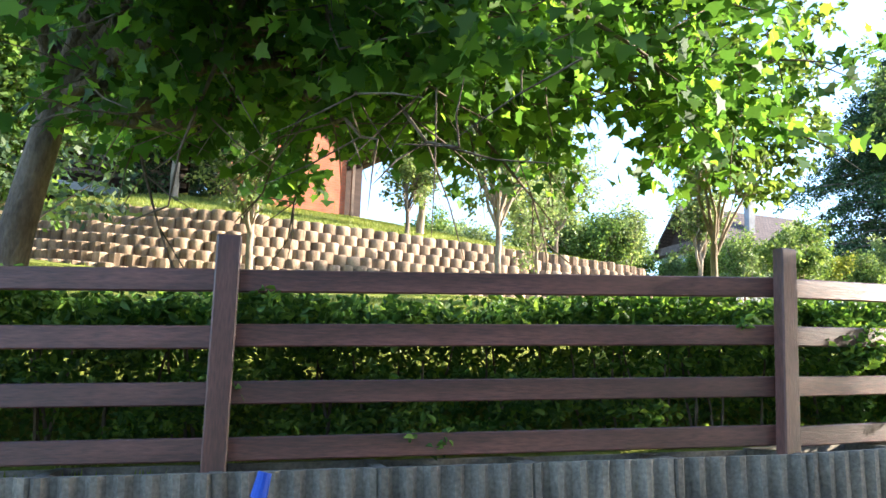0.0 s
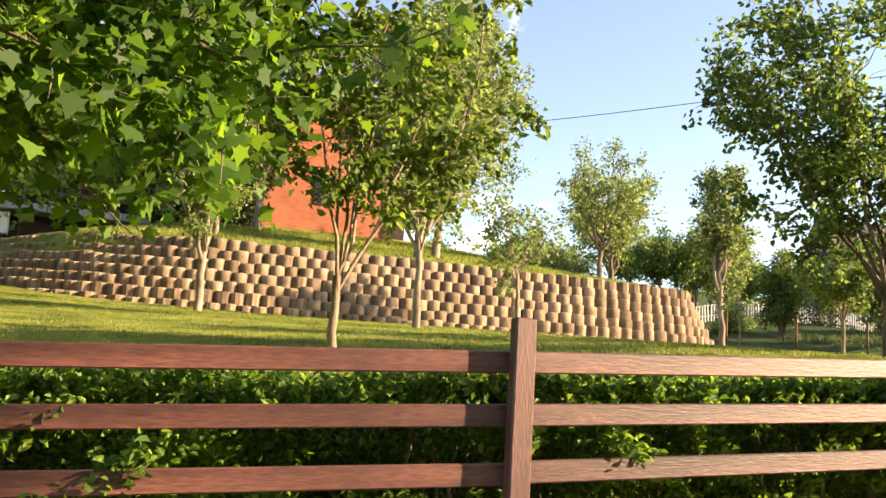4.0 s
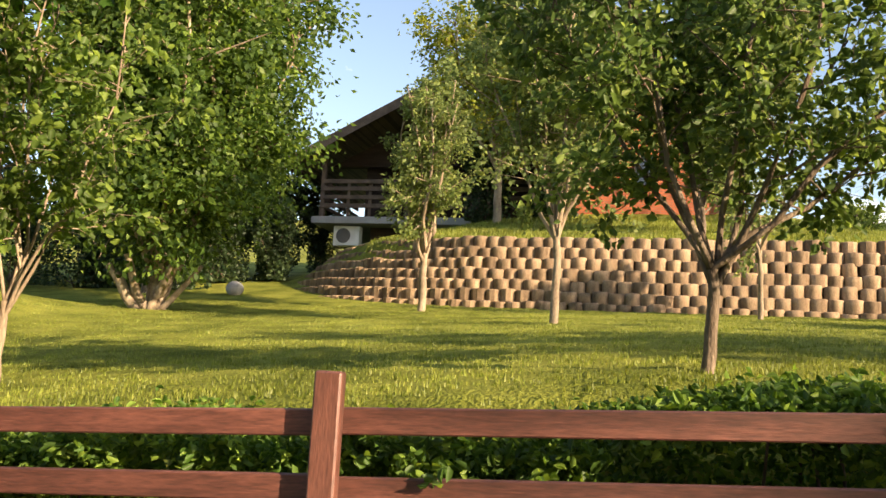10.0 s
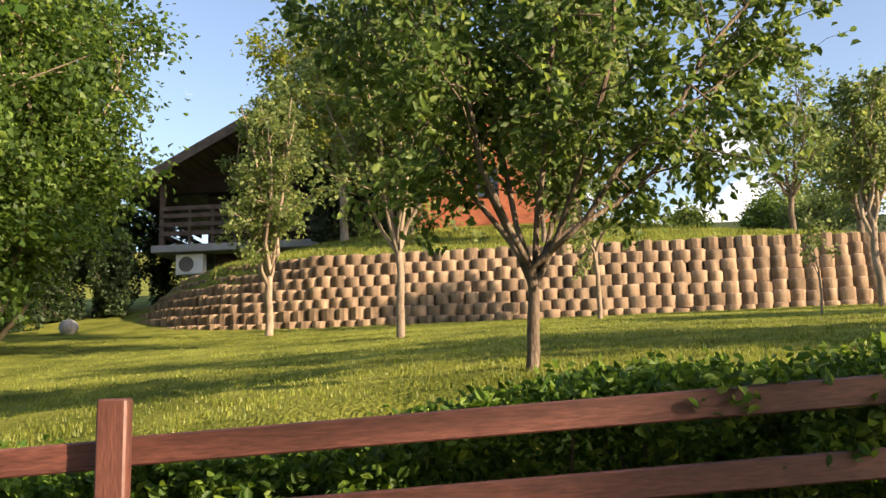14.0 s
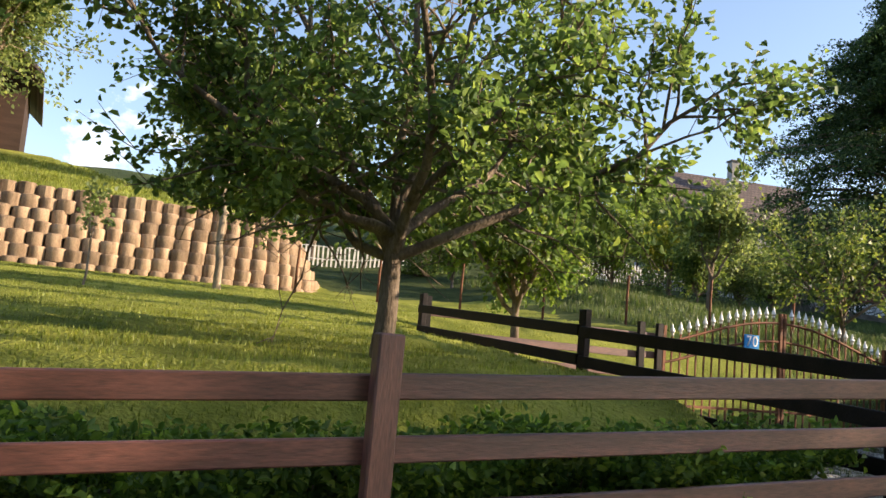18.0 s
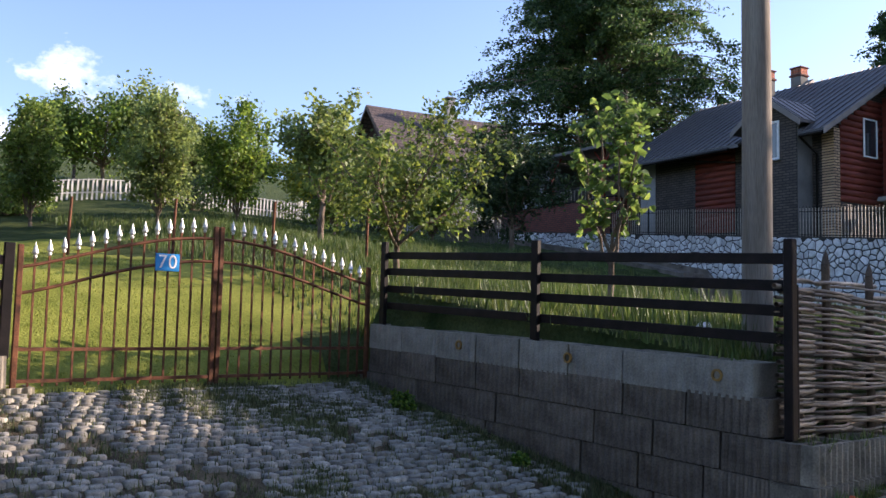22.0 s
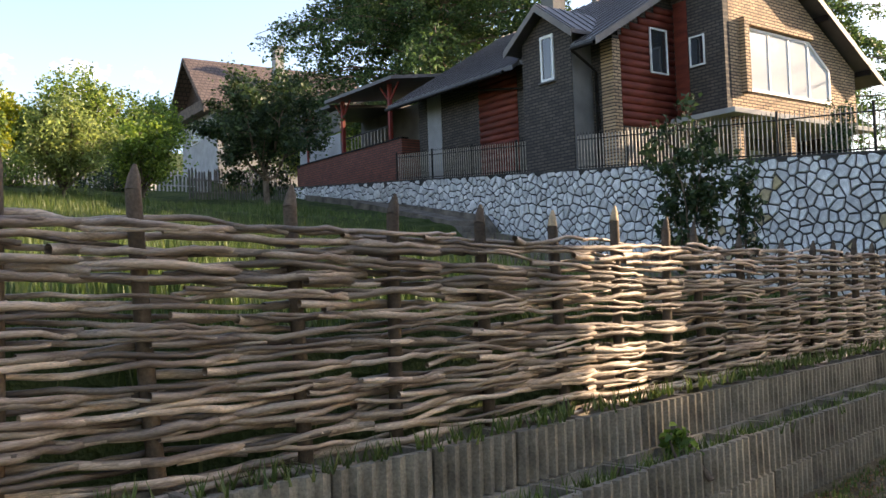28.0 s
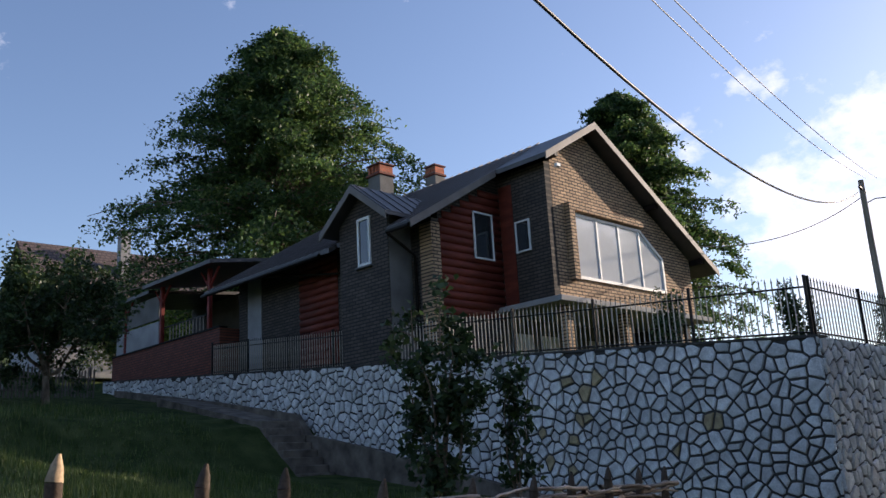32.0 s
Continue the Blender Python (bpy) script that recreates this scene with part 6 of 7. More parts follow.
tree("slender fruit tree with an upright light green crown", (6.5, 20.3, gz(6.5, 20.3)), 1.4, 6.6, 1.9, 0.115, LEAF_GREY, BARK_PALE, 0.085, 9500, 10, 12, seed=13, low=1.2, narrow=0.6, rise=(0.75, 1.3), spread=0.1)
tree("young fruit tree with a pale trunk and full light crown", (10.3, 15.1, gz(10.3, 15.1)), 1.75, 7.2, 2.35, 0.105, LEAF_GREY, BARK_PALE, 0.066, 17500, 13, 13, seed=14, low=1.3, narrow=0.25, rise=(0.45, 1.2), spread=0.15)
tree("spreading fruit tree with a forked grey trunk and round leaves", (12.25, 5.75, gz(12.25, 5.75)), 0.68, 5.4, 1.75, 0.072, LEAF_NEAR, BARK, 0.041, 19000, subs=15, seed=15, low=1.1, bare=0.25, limb_k=0.58,
     ends=[(-0.75, 0.1, 3.7), (0.3, -0.1, 4.7), (2.35, -0.25, 3.3), (1.4, 0.9, 4.3), (-0.5, 1.4, 3.5), (1.0, -0.8, 3.9), (1.75, 0.7, 2.5), (0.3, 0.8, 3.0), (-1.15, 0.5, 3.0), (-0.7, 0.9, 4.3)])
tree("thin fruit tree with sparse leaves against the round-post wall", (14.2, 19.0, gz(14.2, 19.0)), 1.5, 3.6, 1.5, 0.12, LEAF_GREY, BARK_PALE, 0.05, 1500, 5, 6, seed=16, low=1.0, droop=0.3)
tree("upright fruit tree with grey-green leaves near the end of the wall", (20.0, 18.5, gz(20.0, 18.5)), 1.7, 5.9, 1.3, 0.12, LEAF_GREY, BARK_PALE, 0.075, 4600, 9, 10, seed=17, low=1.3, narrow=0.5, rise=(0.8, 1.3), spread=0.1)
tree("tiny sapling on the lawn", (17.25, 14.3, gz(17.25, 14.3)), 0.7, 1.7, 0.4, 0.09, LEAF_GREY, BARK_PALE, 0.018, 260, 3, 4, seed=18)
tree("small round fruit tree on the lawn", (23.5, 17.8, gz(23.5, 17.8)), 1.2, 3.6, 1.3, 0.13, LEAF_MID, BARK_PALE, 0.05, 3600, 6, 8, seed=19, low=1.1)
tree("spreading fruit tree with a sturdy leaning trunk by the fence", (19.0, 6.05, gz(19.0, 6.05)), 0.95, 5.6, 2.1, 0.075, LEAF_NEAR, BARK, 0.074, 24000, subs=14, seed=20, low=1.25, bare=0.45, lean=(0.08, 0.05), limb_k=0.62,
     ends=[(-1.1, 0.4, 1.55), (-0.9, 0.3, 3.6), (0.6, -0.3, 3.7), (2.5, -1.0, 2.5), (-2.1, 0.7, 2.6), (0.9, 1.7, 2.9), (-0.7, -1.5, 3.0), (0.1, 0.2, 4.5), (1.5, 0.6, 3.3), (0.8, -1.3, 2.5), (-1.6, 2.2, 3.1), (-1.2, 1.6, 4.2), (-2.1, 1.1, 3.9), (-0.5, 2.4, 2.6)])
tree("leafy young tree behind the side fence", (23.7, 12.3, gz(23.7, 12.3)), 1.2, 5.0, 1.9, 0.105, LEAF_FRESH, BARK, 0.07, 13000, 10, 13, seed=21, low=0.9)
tree("small fruit tree with a thin trunk by the drive fence", (32.65, 8.0, gz(32.65, 8.0)), 0.9, 3.7, 0.85, 0.14, LEAF_NEAR, BARK, 0.045, 620, 5, 7, seed=22, low=1.2, narrow=0.4)
tree("yellow-green walnut bush-tree behind the gate", (33.2, 14.0, gz(33.2, 14.0)), 0.8, 3.7, 2.35, 0.12, LEAF_WALNUT, BARK, 0.06, 4200, 8, 9, seed=23, low=0.7, rise=(0.2, 1.0))
tree("tree with a tall brown trunk on the raised lawn", (6.7, 29.5, gz(6.7, 29.5)), 2.2, 9.2, 3.5, 0.15, LEAF_YELLOW, BARK_PALE, 0.13, 26000, 12, 14, seed=24, low=1.7, rise=(0.5, 1.25), spread=0.2)
tree("leafy light green tree before the brick house", (9.0, 30.2, gz(9.0, 30.2)), 1.8, 8.4, 2.3, 0.15, LEAF_MID, BARK_PALE, 0.12, 16000, 11, 12, seed=124, low=1.2, rise=(0.4, 1.25), spread=0.2)
tree("tall tree on the raised lawn by the brick house", (14.4, 26.0, gz(14.4, 26.0)), 2.2, 9.8, 3.7, 0.15, LEAF_GREY, BARK_PALE, 0.12, 36000, 14, 15, seed=25, low=1.2, narrow=0.5, rise=(0.5, 1.25), spread=0.2)
tree("low leafy tree on the raised lawn before the brick house", (13.4, 25.2, gz(13.4, 25.2)), 0.8, 5.4, 1.6, 0.14, LEAF_GREY, BARK, 0.07, 9500, 11, 12, seed=126, low=0.5, spread=0.3)
tree("airy tree beyond the end of the wall", (27.0, 36.0, gz(27.0, 36.0)), 2.6, 8.2, 2.7, 0.2, LEAF_GREY, BARK, 0.15, 6000, 8, 9, seed=27, low=2.2)
tree("fruit tree in the upper garden", (36.0, 21.5, gz(36.0, 21.5)), 1.2, 4.6, 1.8, 0.16, LEAF_GREY, BARK, 0.08, 4500, 6, 8, seed=28, low=0.9)
tree("green garden tree by the picket fence", (40.5, 29.0, gz(40.5, 29.0)), 1.0, 3.2, 2.0, 0.17, LEAF_YELLOW, BARK, 0.1, 4500, 7, 8, seed=29, low=0.8)
tree("climbing fruit tree against the stone wall", (45.2, 7.4, gz(45.2, 7.4)), 0.5, 4.1, 0.75, 0.13, LEAF_DEEP, BARK, 0.045, 1900, 6, 7, seed=30, low=0.35)
tree("slim sprig of a fruit tree beside the stone wall", (46.3, 6.9, gz(46.3, 6.9)), 0.9, 3.2, 0.42, 0.13, LEAF_DEEP, BARK, 0.03, 420, 4, 5, seed=130, low=1.1)
tree("dense dark round tree by the terrace", (51.5, 29.5, gz(51.5, 29.5)), 1.2, 6.0, 2.8, 0.17, LEAF_DEEP, BARK, 0.12, 15000, 8, 9, seed=31, low=0.6)
spruce("huge dark tree with feathery drooping boughs behind the house", (75.5, 44.0, gz(75.5, 44.0) + 1.0), 26.5, 14.6, LEAF_BOUGH, 32, 160000, 0.3, 0.78, 290)
spruce("tall dark spruce behind the roof", (95.2, 27.3, 8.0), 24.6, 10.6, LEAF_BOUGH, 33, 100000, 0.32, 0.68, 210)
tree("airy layered tree on the raised lawn", (21.3, 27.2, gz(21.3, 27.2)), 1.6, 6.2, 1.9, 0.13, LEAF_GREY, BARK, 0.09, 4800, 8, 9, seed=131, low=1.6, rise=(0.1, 0.8))
for i, (x, y, hh, rr) in enumerate([(-3.9, 34.0, 6.5, 2.2), (-6.8, 36.0, 8.0, 3.0), (-5.2, 30.5, 6.0, 2.2)]):
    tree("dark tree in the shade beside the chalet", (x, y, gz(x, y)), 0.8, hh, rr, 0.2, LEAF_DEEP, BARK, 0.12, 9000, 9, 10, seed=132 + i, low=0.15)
for i, (x, y, hh, rr) in enumerate([(32.5, 25.0, 4.3, 1.3), (35.8, 26.5, 4.6, 1.4), (39.0, 25.5, 3.5, 1.4), (42.5, 27.0, 3.3, 1.6), (45.8, 28.5, 3.2, 1.6), (29.5, 27.0, 4.0, 1.2)]):
    tree("light green feathery garden tree on the slope", (x, y, gz(x, y)), 0.35, hh, rr, 0.13, [LEAF_GREY, LEAF_FRESH, LEAF_MID][i % 3], BARK, 0.05, 7500, 12, 11, seed=140 + i, low=0.1, narrow=0.5, spread=0.8)

rng_far = random.Random(40)
for i in range(20):
    k = i / 19
    x, y = 24 + k * 40 + rng_far.uniform(-2, 2), 44 + rng_far.uniform(-4, 12)
    tree("green tree in the belt beyond the gardens", (x, y, gz(x, y)), 1.4, rng_far.uniform(3.6, 6.2), rng_far.uniform(1.8, 3.0), 0.2, [LEAF_MID, LEAF_FRESH, LEAF_GREY, LEAF_FRESH][i % 4], BARK, 0.09, 5200, 10, 9,
         seed=50 + i, low=0.1, narrow=0.35, spread=0.8)
for i in range(9):
    x, y = -3 - i * 2.6 + rng_far.uniform(-1, 1), 30 + rng_far.uniform(-8, 8)
    tree("dark tree in the hedgerow below the chalet", (x, y, gz(x, y)), 1.4, rng_far.uniform(5, 9), rng_far.uniform(2.5, 3.6), 0.3, LEAF_DEEP, BARK, 0.14, 2600, 6, 8, seed=80 + i, low=0.3)

for i, (x, y, r, hh) in enumerate([(6.0, 31.6, 1.3, 3.4), (8.6, 31.2, 1.2, 3.2), (-4.6, 26.5, 1.7, 2.6), (-7.6, 26.8, 1.9, 3.0), (-11.0, 27.5, 2.2, 3.4), (-14.5, 28.0, 2.4, 3.6), (-4.0, 30.0, 1.4, 2.8), (-9.0, 31.5, 2.6, 4.2), (-2.3, 31.2, 1.1, 2.6), (-2.0, 35.5, 1.3, 3.4)]):
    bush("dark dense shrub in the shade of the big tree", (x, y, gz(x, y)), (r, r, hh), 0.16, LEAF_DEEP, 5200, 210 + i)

# unseen trees added across the road to throw the long shadows and dim sky light
for i, (x, y, hh, rr, lo) in enumerate([(15.5, -7.0, 12.5, 4.0, 3), (18.0, -7.2, 14.0, 2.7, 3), (21.7, -7.5, 12.5, 2.0, 3), (9.5, -8.5, 11.0, 3.8, 2), (3.0, -9.0, 11.0, 4.0, 2), (-4.0, -9.0, 12.0, 4.2, 2), (34.6, -7.0, 11.0, 1.2, 3), (39.2, -7.0, 11.4, 1.5, 3),
                                        (43, -7, 12.0, 3.4, 3), (48.5, -7.5, 12.5, 3.4, 3), (53.6, -8.5, 16.5, 3.6, 3), (60.0, -8.4, 15.0, 1.7, 3), (68.9, -8.4, 16.0, 1.9, 3), (74, -8.5, 19, 2.8, 3),
                                        (79, -8.5, 20.5, 4.0, 3), (85, -9, 21, 4.6, 3), (92, -9, 20, 4.8, 3), (98, -9.5, 31, 5.4, 3)]):
    tree("unseen leafy tree added across the road to cast shade", (x, y, float(road_z(x))), 2.0, hh, rr, 0.42, LEAF_MID, BARK, 0.22, 15000, 20, 12, seed=100 + i, low=lo, spread=0.8)

for i, (x, y, sx, sz) in enumerate([(0.0, 12.0, 1.6, 1.7), (-2.2, 13.5, 1.8, 2.0), (37, 33, 1.6, 1.4), (43, 33.5, 1.8, 1.3), (48, 35.5, 1.8, 1.3), (30, 30.5, 1.4, 1.1)]):
    bush("rounded green shrub on the grass", (x, y, gz(x, y)), (sx, sx, sz), 0.12, [LEAF_DEEP, LEAF_MID][i % 2], 2600, 140 + i)
for i, (s, q, sz) in enumerate([(4.6, -5.5, 1.9), (9.0, -7.5, 2.2), (12.0, -9.5, 1.9)]):
    p = HOUSE_M @ Vector((s, q, float(terrace_z(q))))
    bush("evergreen shrub on the terrace", p, (0.7, 0.7, sz), 0.13, LEAF_SPRUCE, 1800, 160 + i)


for i, (x, y, r, hh) in enumerate([(31.6, 2.9, 0.28, 0.6), (32.2, 2.85, 0.2, 0.3), (34.9, 2.8, 0.14, 0.16), (36.7, 2.85, 0.12, 0.14), (38.3, 2.75, 0.16, 0.16), (29.5, 6.6, 0.12, 0.12), (29.55, 8.9, 0.2, 0.22)]):
    bush("leafy green weed at the foot of the blocks", (x, y, gz(x, y)), (r, r, hh), 0.06, LEAF_HEDGE, 420, 170 + i, "weed")
for i, (x, y, r) in enumerate([(31.5, 3.5, 0.15), (33.6, 3.5, 0.14), (35.0, 3.5, 0.16), (38.0, 3.5, 0.15)]):
    bush("broad-leaved weed in a concrete planter", (x, y, 1.52), (r, r, 0.2), 0.075, LEAF_HEDGE, 110, 190 + i, "weed")


# ---- cobbled drive ----
def build_cobbles():
    rng = np.random.default_rng(17)
    root = thing("driveway", Matrix.Identity(4), "worn cobbled drive with grass in the joints", "driveway", kind="structure")
    P = 0.145
    def stone(w, d, h):
        v = [(-w, -d, -0.05), (w, -d, -0.05), (w, d, -0.05), (-w, d, -0.05), (-w, -d, h * 0.6), (w, -d, h * 0.6), (w, d, h * 0.6), (-w, d, h * 0.6),
             (-w * 0.8, -d * 0.8, h), (w * 0.8, -d * 0.8, h), (w * 0.8, d * 0.8, h), (-w * 0.8, d * 0.8, h)]
        f = [(0, 1, 5, 4), (1, 2, 6, 5), (2, 3, 7, 6), (3, 0, 4, 7), (4, 5, 9, 8), (5, 6, 10, 9), (6, 7, 11, 10), (7, 4, 8, 11), (8, 9, 10, 11)]
        return v, f
    meshes = [raw_mesh("cobble", *stone(0.063 * a, 0.057 * b, 0.026), COBBLE_ONE) for a, b in ((1, 1), (1.12, 0.92), (0.9, 1.08), (1.02, 1.1))]
    bv, bf = stone(0.063, 0.057, 0.026)
    bv = np.array(bv)
    places = []
    for i in range(int(8.4 / P)):
        for j in range(int(8.0 / P)):
            x, y = 21.55 + (i + 0.5 * (j % 2)) * P + rng.normal() * 0.012, 2.35 + j * P + rng.normal() * 0.012
            if rng.uniform() < 0.09 + 0.35 * (abs(np.sin(x * 1.1 + y * 0.6)) > 0.93):
                continue
            places.append((x, y))
    near = [p for p in places if 23.5 < p[0] < 27.5 and 4.3 < p[1] < 6.0][:300]
    nearset = set(near)
    vs, fs, k = [], [], 0
    for p in places:
        x, y = p
        z = 0.75 + 0.175 * (y - 2.5) + rng.normal() * 0.006 + 0.012
        if p in nearset:
            add("cobble", meshes[int(rng.integers(0, 4))], root, m=pose(x, y, z, rng.normal() * 3, rng.normal() * 3, rng.normal() * 9))
        else:
            a = rng.normal() * 0.15
            v = bv * [rng.uniform(0.85, 1.12), rng.uniform(0.85, 1.12), 1]
            vs.append(np.stack([v[:, 0] * np.cos(a) - v[:, 1] * np.sin(a), v[:, 0] * np.sin(a) + v[:, 1] * np.cos(a), v[:, 2]], 1) + [x, y, z])
            fs.append(np.array(bf) + k * 12)
            k += 1
    tagged(add("cobbles", raw_mesh("cobbles", np.concatenate(vs), np.concatenate(fs), COBBLE), root), kind="stuff")


build_cobbles()


# ---- grass ----
def blades(name, label, rng, x, y, h, mat, wide=0.012, per=3):
    n = len(x)
    z = np.concatenate([ground(a, b) for a, b in zip(np.array_split(x, 30), np.array_split(y, 30))])
    vs = []
    for k in range(per):
        az = rng.uniform(0, 2 * np.pi, n)
        dx, dy = np.cos(az), np.sin(az)
        hh = h * rng.uniform(0.5, 1.2, n)
        ox, oy = x + rng.normal(size=n) * 0.03, y + rng.normal(size=n) * 0.03
        le = rng.uniform(0.1, 0.5, n) * hh
        a = np.stack([ox - dy * wide, oy + dx * wide, z - 0.01], 1)
        b = np.stack([ox + dy * wide, oy - dx * wide, z - 0.01], 1)
        c = np.stack([ox + dx * le, oy + dy * le, z + hh], 1)
        vs.append(np.stack([a, b, c], 1))
    v = np.concatenate(vs).reshape(-1, 3)
    add(name, raw_mesh(name, v, np.arange(len(v)).reshape(-1, 3), mat), None, label, "grass", kind="stuff")


def build_grass():
    rng = np.random.default_rng(23)
    n = 52000
    x, y = rng.uniform(-4, 29, n), 4.2 + rng.uniform(0, 1, n) ** 1.4 * 18.3
    keep = (x < 21) | (y > 10.4)
    x, y = x[keep], y[keep]
    blades("lawn_grass", "short mown lawn grass with clover", rng, x, y, 0.034, GRASS, 0.007, 4)
    n = 14000
    x, y = rng.uniform(3, 23, n), rng.uniform(24.0, 31, n)
    blades("lawn_grass", "mown grass on the raised lawn", rng, x, y, 0.1, GRASS, 0.014, 2)
    n = 26000
    x, y = rng.uniform(30.2, 53, n), 4.4 + rng.uniform(0, 1, n) ** 1.3 * 24
    s = (x - HOUSE_O[0]) * HW[0] + (y - HOUSE_O[1]) * HW[1]
    keep = s < TERRACE_S - 2.0
    x, y = x[keep], y[keep]
    h = 0.14 + 0.16 * (np.sin(x * 0.9) * np.sin(y * 0.7 + 1) > 0.1)
    blades("garden_grass", "long rough garden grass", rng, x, y, h, TALL_GRASS, 0.012, 3)
    n = 500
    x, y = rng.uniform(30.6, 40, n), rng.uniform(4.6, 8.5, n)
    blades("tall_grass", "tall pale grass stalks behind the wattle fence", rng, x, y, 0.6, TALL_GRASS, 0.012, 4)
    n = 2600
    x, y = rng.uniform(22, 50, n), 3.2 - rng.uniform(0, 1, n) ** 1.4 * 1.15
    keep = (x > 30) | ((np.sin(x * 1.7) > 0.2) & (y > 2.2))
    blades("verge_weeds", "patchy weeds and grass on the gravel verge", rng, x[keep], y[keep], 0.07, TALL_GRASS, 0.012, 3)
    n = 80000
    x, y = rng.uniform(21.5, 30, n), rng.uniform(2.4, 10.4, n)
    keep = (np.sin(x * 1.1 + y * 0.6) * np.sin(y * 0.9 - x * 0.4 + 1) + 0.35 * np.sin(x * 4.1) * np.sin(y * 3.3) > 0.36) | (x < 22.4) | (x > 29.3) | (rng.uniform(size=n) < 0.12 + 0.3 * smooth01((25.5 - x) / 2.5))
    blades("joint_grass", "grass growing between the cobbles", rng, x[keep], y[keep], 0.08, MOSS_GRASS, 0.009, 2)
    n = 1500
    x, y = rng.uniform(30.2, 47, n), np.where(rng.uniform(size=n) < 0.6, 3.46, 3.78) + rng.normal(size=n) * 0.06
    z0 = np.where(y < 3.6, 1.53, 1.97)
    az = rng.uniform(0, 6.28, (3, n))
    vs = []
    for k in range(3):
        dx, dy = np.cos(az[k]), np.sin(az[k])
        h = rng.uniform(0.04, 0.16, n)
        a = np.stack([x - dy * 0.01, y + dx * 0.01, z0], 1)
        b = np.stack([x + dy * 0.01, y - dx * 0.01, z0], 1)
        c = np.stack([x + dx * h * 0.5, y + dy * h * 0.5, z0 + h], 1)
        vs.append(np.stack([a, b, c], 1))
    v = np.concatenate(vs).reshape(-1, 3)
    add("planter_weeds", raw_mesh("planter_weeds", v, np.arange(len(v)).reshape(-1, 3), TALL_GRASS), None, "weeds and grass growing in the concrete planters", "grass", kind="stuff")


build_grass()


rng_litter = np.random.default_rng(77)
lx, ly = rng_litter.uniform(29.8, 46, 6000), 1.98 + rng_litter.uniform(0, 1, 6000) * 1.2
add("leaf_litter", leaves_mesh("leaf_litter", rng_litter, np.stack([lx, ly, ground(lx, ly) + 0.012], 1), 0.035, DRY_LEAF, up=3.0), None, "dry brown leaf litter and twigs on the verge", "leaf litter", kind="stuff")


# ---- small things ----
for y in (8.35, 6.47, 4.56):
    bm = bmesh.new()
    bmesh.ops.create_cone(bm, segments=20, radius1=0.06, radius2=0.06, depth=0.02, cap_ends=False, matrix=Matrix.Rotation(radians(90), 4, "Y"))
    bmesh.ops.create_cone(bm, segments=20, radius1=0.038, radius2=0.038, depth=0.02, cap_ends=False, matrix=Matrix.Rotation(radians(90), 4, "Y"))
    vs = list(bm.verts)
    for side in (-1, 1):
        ring_o = sorted([v for v in vs[:40] if v.co.x * side > 0], key=lambda v: math.atan2(v.co.z, v.co.y))
        ring_i = sorted([v for v in vs[40:] if v.co.x * side > 0], key=lambda v: math.atan2(v.co.z, v.co.y))
        for i in range(20):
            j = (i + 1) % 20
            bm.faces.new((ring_o[i], ring_o[j], ring_i[j], ring_i[i]))
    me = bpy.data.meshes.new("wall_ring")
    bm.to_mesh(me)
    bm.free()
    me.materials.append(BRASS)
    add("wall_ring", me, None, "brass-coloured ring set in a pale concrete block", "ring", "rings on the block wall", m=Matrix.Translation((30.04, y, 2.405 + 0.16 + 0.037 * (y - 3.75))))

bm = box_bm(-0.05, 0.05, -0.03, 0.03, 0, 0.07, 0.008)
for v in bm.verts:
    v.co.x += v.co.z * 0.4
me = bpy.data.meshes.new("wrapper")
bm.to_mesh(me)
bm.free()
me.materials.append(ORANGE)
add("wrapper", me, None, "crumpled orange wrapper in a concrete planter", "litter", m=pose(30.42, 3.45, 1.535, 0, 10, 20))
bm = bmesh.new()
bmesh.ops.create_cone(bm, segments=14, radius1=0.03, radius2=0.024, depth=0.09, cap_ends=True)
me = bpy.data.meshes.new("plastic_cup")
bm.to_mesh(me)
bm.free()
me.materials.append(BLUE_PLASTIC)
add("plastic_cup", me, None, "blue plastic cup on the concrete blocks", "cup", m=pose(1.06, 2.97, wall_top(1.06) + 0.03, 0, 12, 0))
bm = bmesh.new()
bmesh.ops.create_uvsphere(bm, u_segments=16, v_segments=10, radius=0.28)
for v in bm.verts:
    v.co.z = v.co.z * 0.85 + 0.2
me = bpy.data.meshes.new("garden_globe")
bm.to_mesh(me)
bm.free()
me.materials.append(PLASTER_PALE)
add("garden_globe", me, None, "pale round boulder at the foot of the wall", "stone", m=Matrix.Translation((-0.6, 24.6, gz(-0.6, 24.6))))


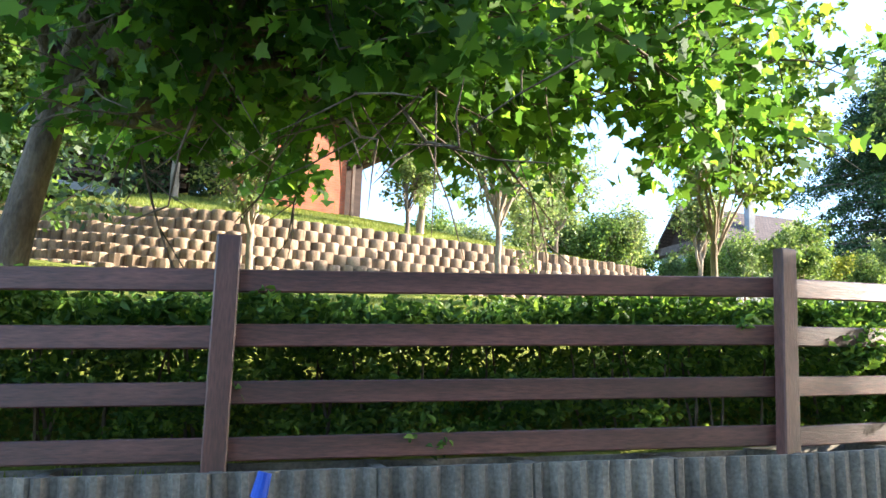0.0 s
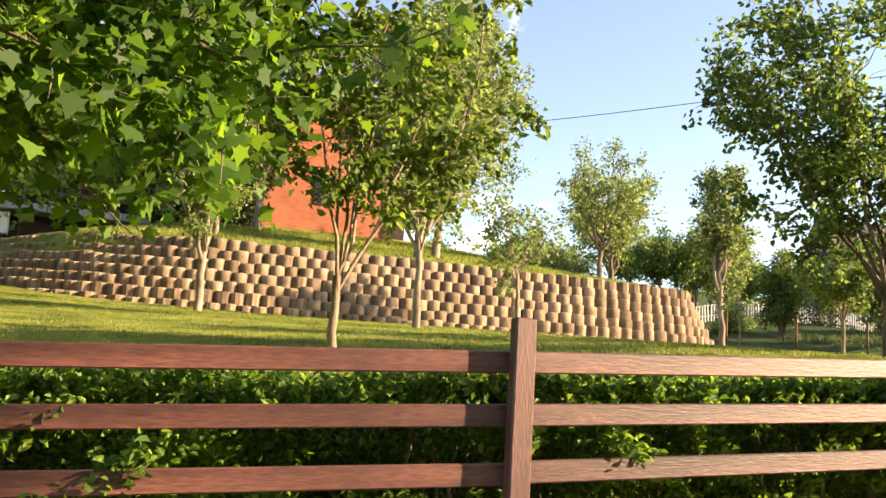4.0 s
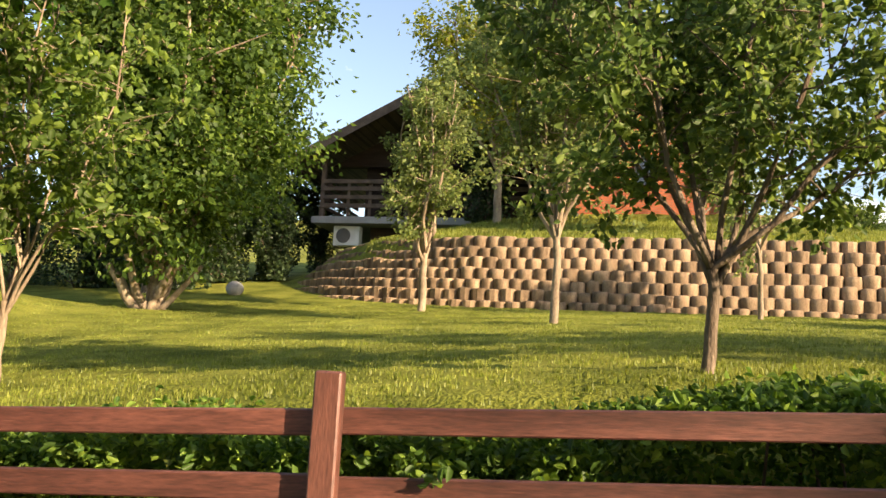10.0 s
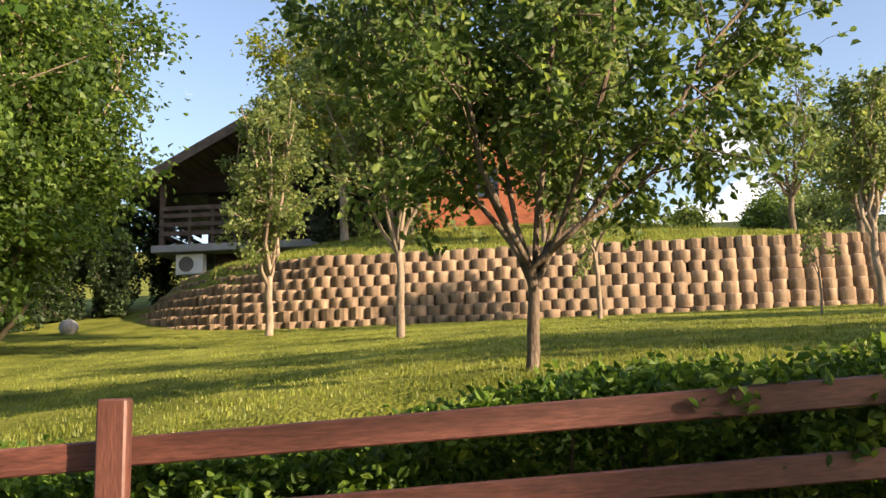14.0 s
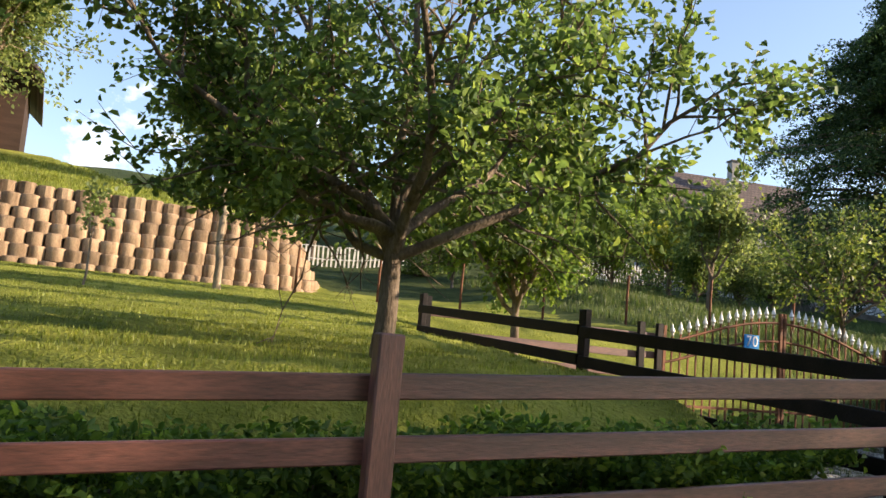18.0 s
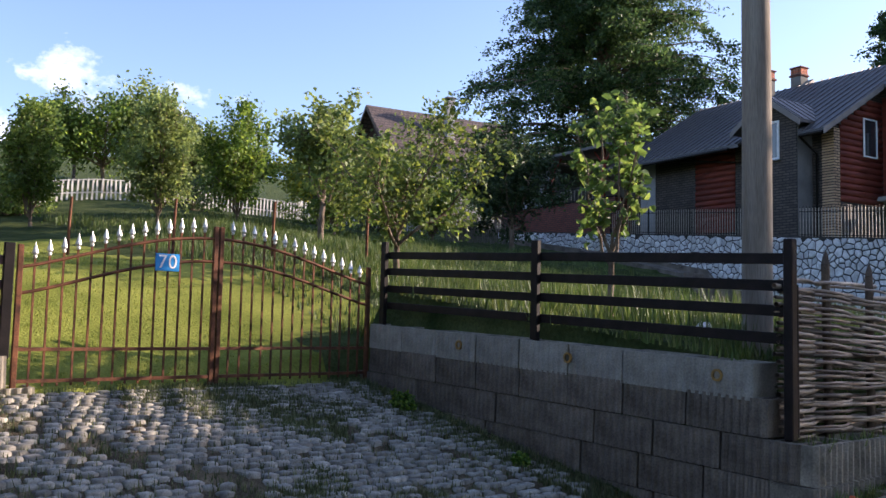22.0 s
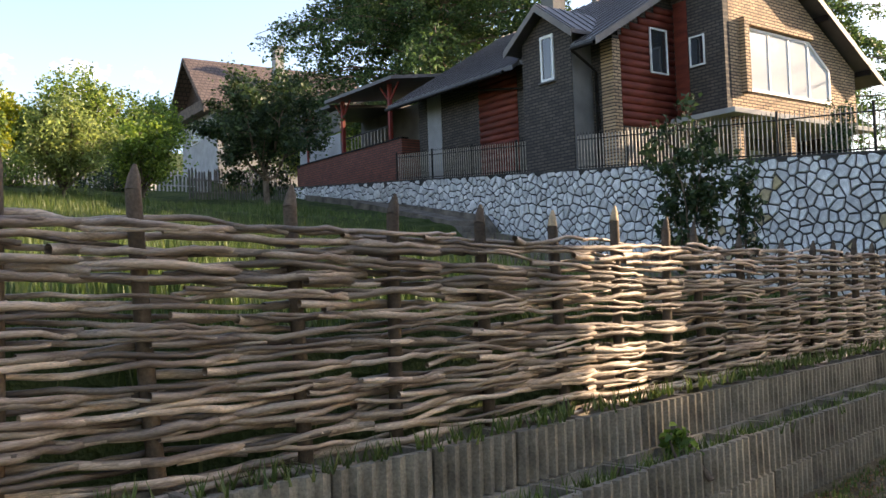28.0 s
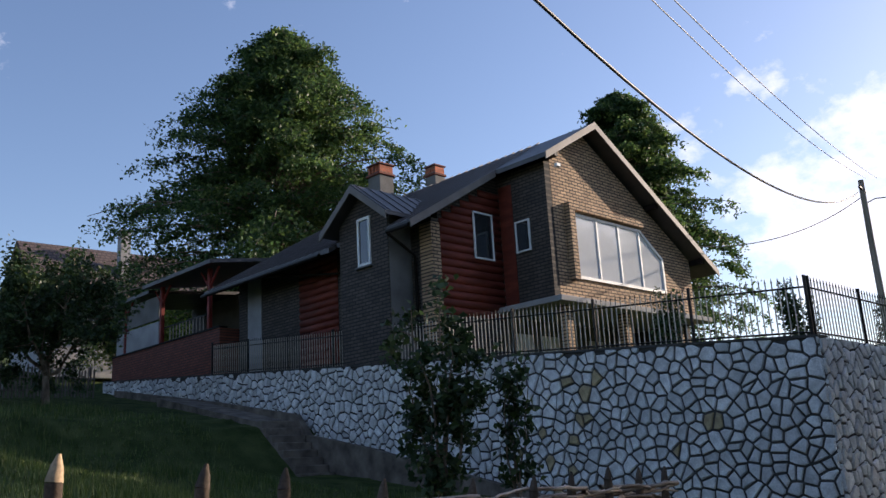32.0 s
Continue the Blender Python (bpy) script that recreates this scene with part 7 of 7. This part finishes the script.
# lumpy white stand-in for the cat-like figure behind the fence
bm = bmesh.new()
bmesh.ops.create_icosphere(bm, subdivisions=3, radius=0.11)
rng_lump = random.Random(5)
for v in bm.verts:
    k = 1 + 0.22 * math.sin(v.co.x * 47 + v.co.z * 31) * math.sin(v.co.y * 53 + 1) + rng_lump.uniform(-0.07, 0.07)
    v.co = Vector((v.co.x * k, v.co.y * k * 0.8, v.co.z * k * 1.15 + 0.08))
me = bpy.data.meshes.new("white_lump")
bm.to_mesh(me)
bm.free()
me.materials.append(WHITE)
add("white_lump", me, None, "lumpy white shape standing in for a cat-like figure in the grass behind the fence", "bag", m=Matrix.Translation((31.66, 5.79, gz(31.66, 5.79))))


def build_barrier():
    root = thing("barrier", Matrix.Translation((46.25, 3.85, 1.42)), "pale tubular metal barrier at the end of the fence", "barrier")
    for z in (0.15, 0.55):
        add("rail", tubes_mesh("rail", [(np.array([[0, 0, z], [1.2, 0.1, z + 0.02], [2.6, 0.2, z + 0.03]]), [0.025] * 3, 8)], SILVER), root)
    for x in (0.0, 1.3, 2.6):
        add("upright", tubes_mesh("upright", [(np.array([[x, x * 0.08, -0.05], [x, x * 0.08, 0.2], [x, x * 0.08, 0.58]]), [0.022] * 3, 8)], SILVER), root)


build_barrier()


def smooth_tube(name, pts, r, mat):
    me = tubes_mesh(name, [(pts, [r] * len(pts), 10)], mat)
    me.polygons.foreach_set("use_smooth", [True] * len(me.polygons))
    return me


def wire(label, a, b, sag, r, mat):
    a, b = np.array(a, float), np.array(b, float)
    t = np.linspace(0, 1, 30)[:, None]
    p = a + (b - a) * t
    p[:, 2] -= sag * 4 * (t * (1 - t))[:, 0]
    add("overhead_wire", smooth_tube("overhead_wire", p - p[0], r, mat), None, label, "cable", m=Matrix.Translation(p[0]))


wire("thick twisted black overhead cable", (31.25, 4.85, 12.0), (79.9, 8.4, 15.2), 3.28, 0.03, CABLE)
wire("thin pale overhead wire", (31.6, 4.8, 12.05), (80.2, 8.0, 15.9), 1.3, 0.014, CABLE_PALE)
wire("thin pale overhead wire", (31.8, 4.8, 12.05), (80.6, 7.6, 15.9), 1.0, 0.014, CABLE_PALE)
wire("thin dark overhead wire across the garden", (31.25, 4.85, 11.9), (8.0, 40.0, 14.0), 1.0, 0.012, CABLE)
wire("dark service cable to the house", (80.2, 8.4, 15.0), tuple(HOUSE_M @ Vector((11.8, -2.0, 11.6))), 0.8, 0.02, CABLE)

# from the plan's units to metres
for ob in list(scene.objects):
    if ob.parent is None and ob.type in ("MESH", "EMPTY", "CURVE", "FONT"):
        ob.matrix_basis = Matrix.Scale(PACE, 4) @ ob.matrix_basis
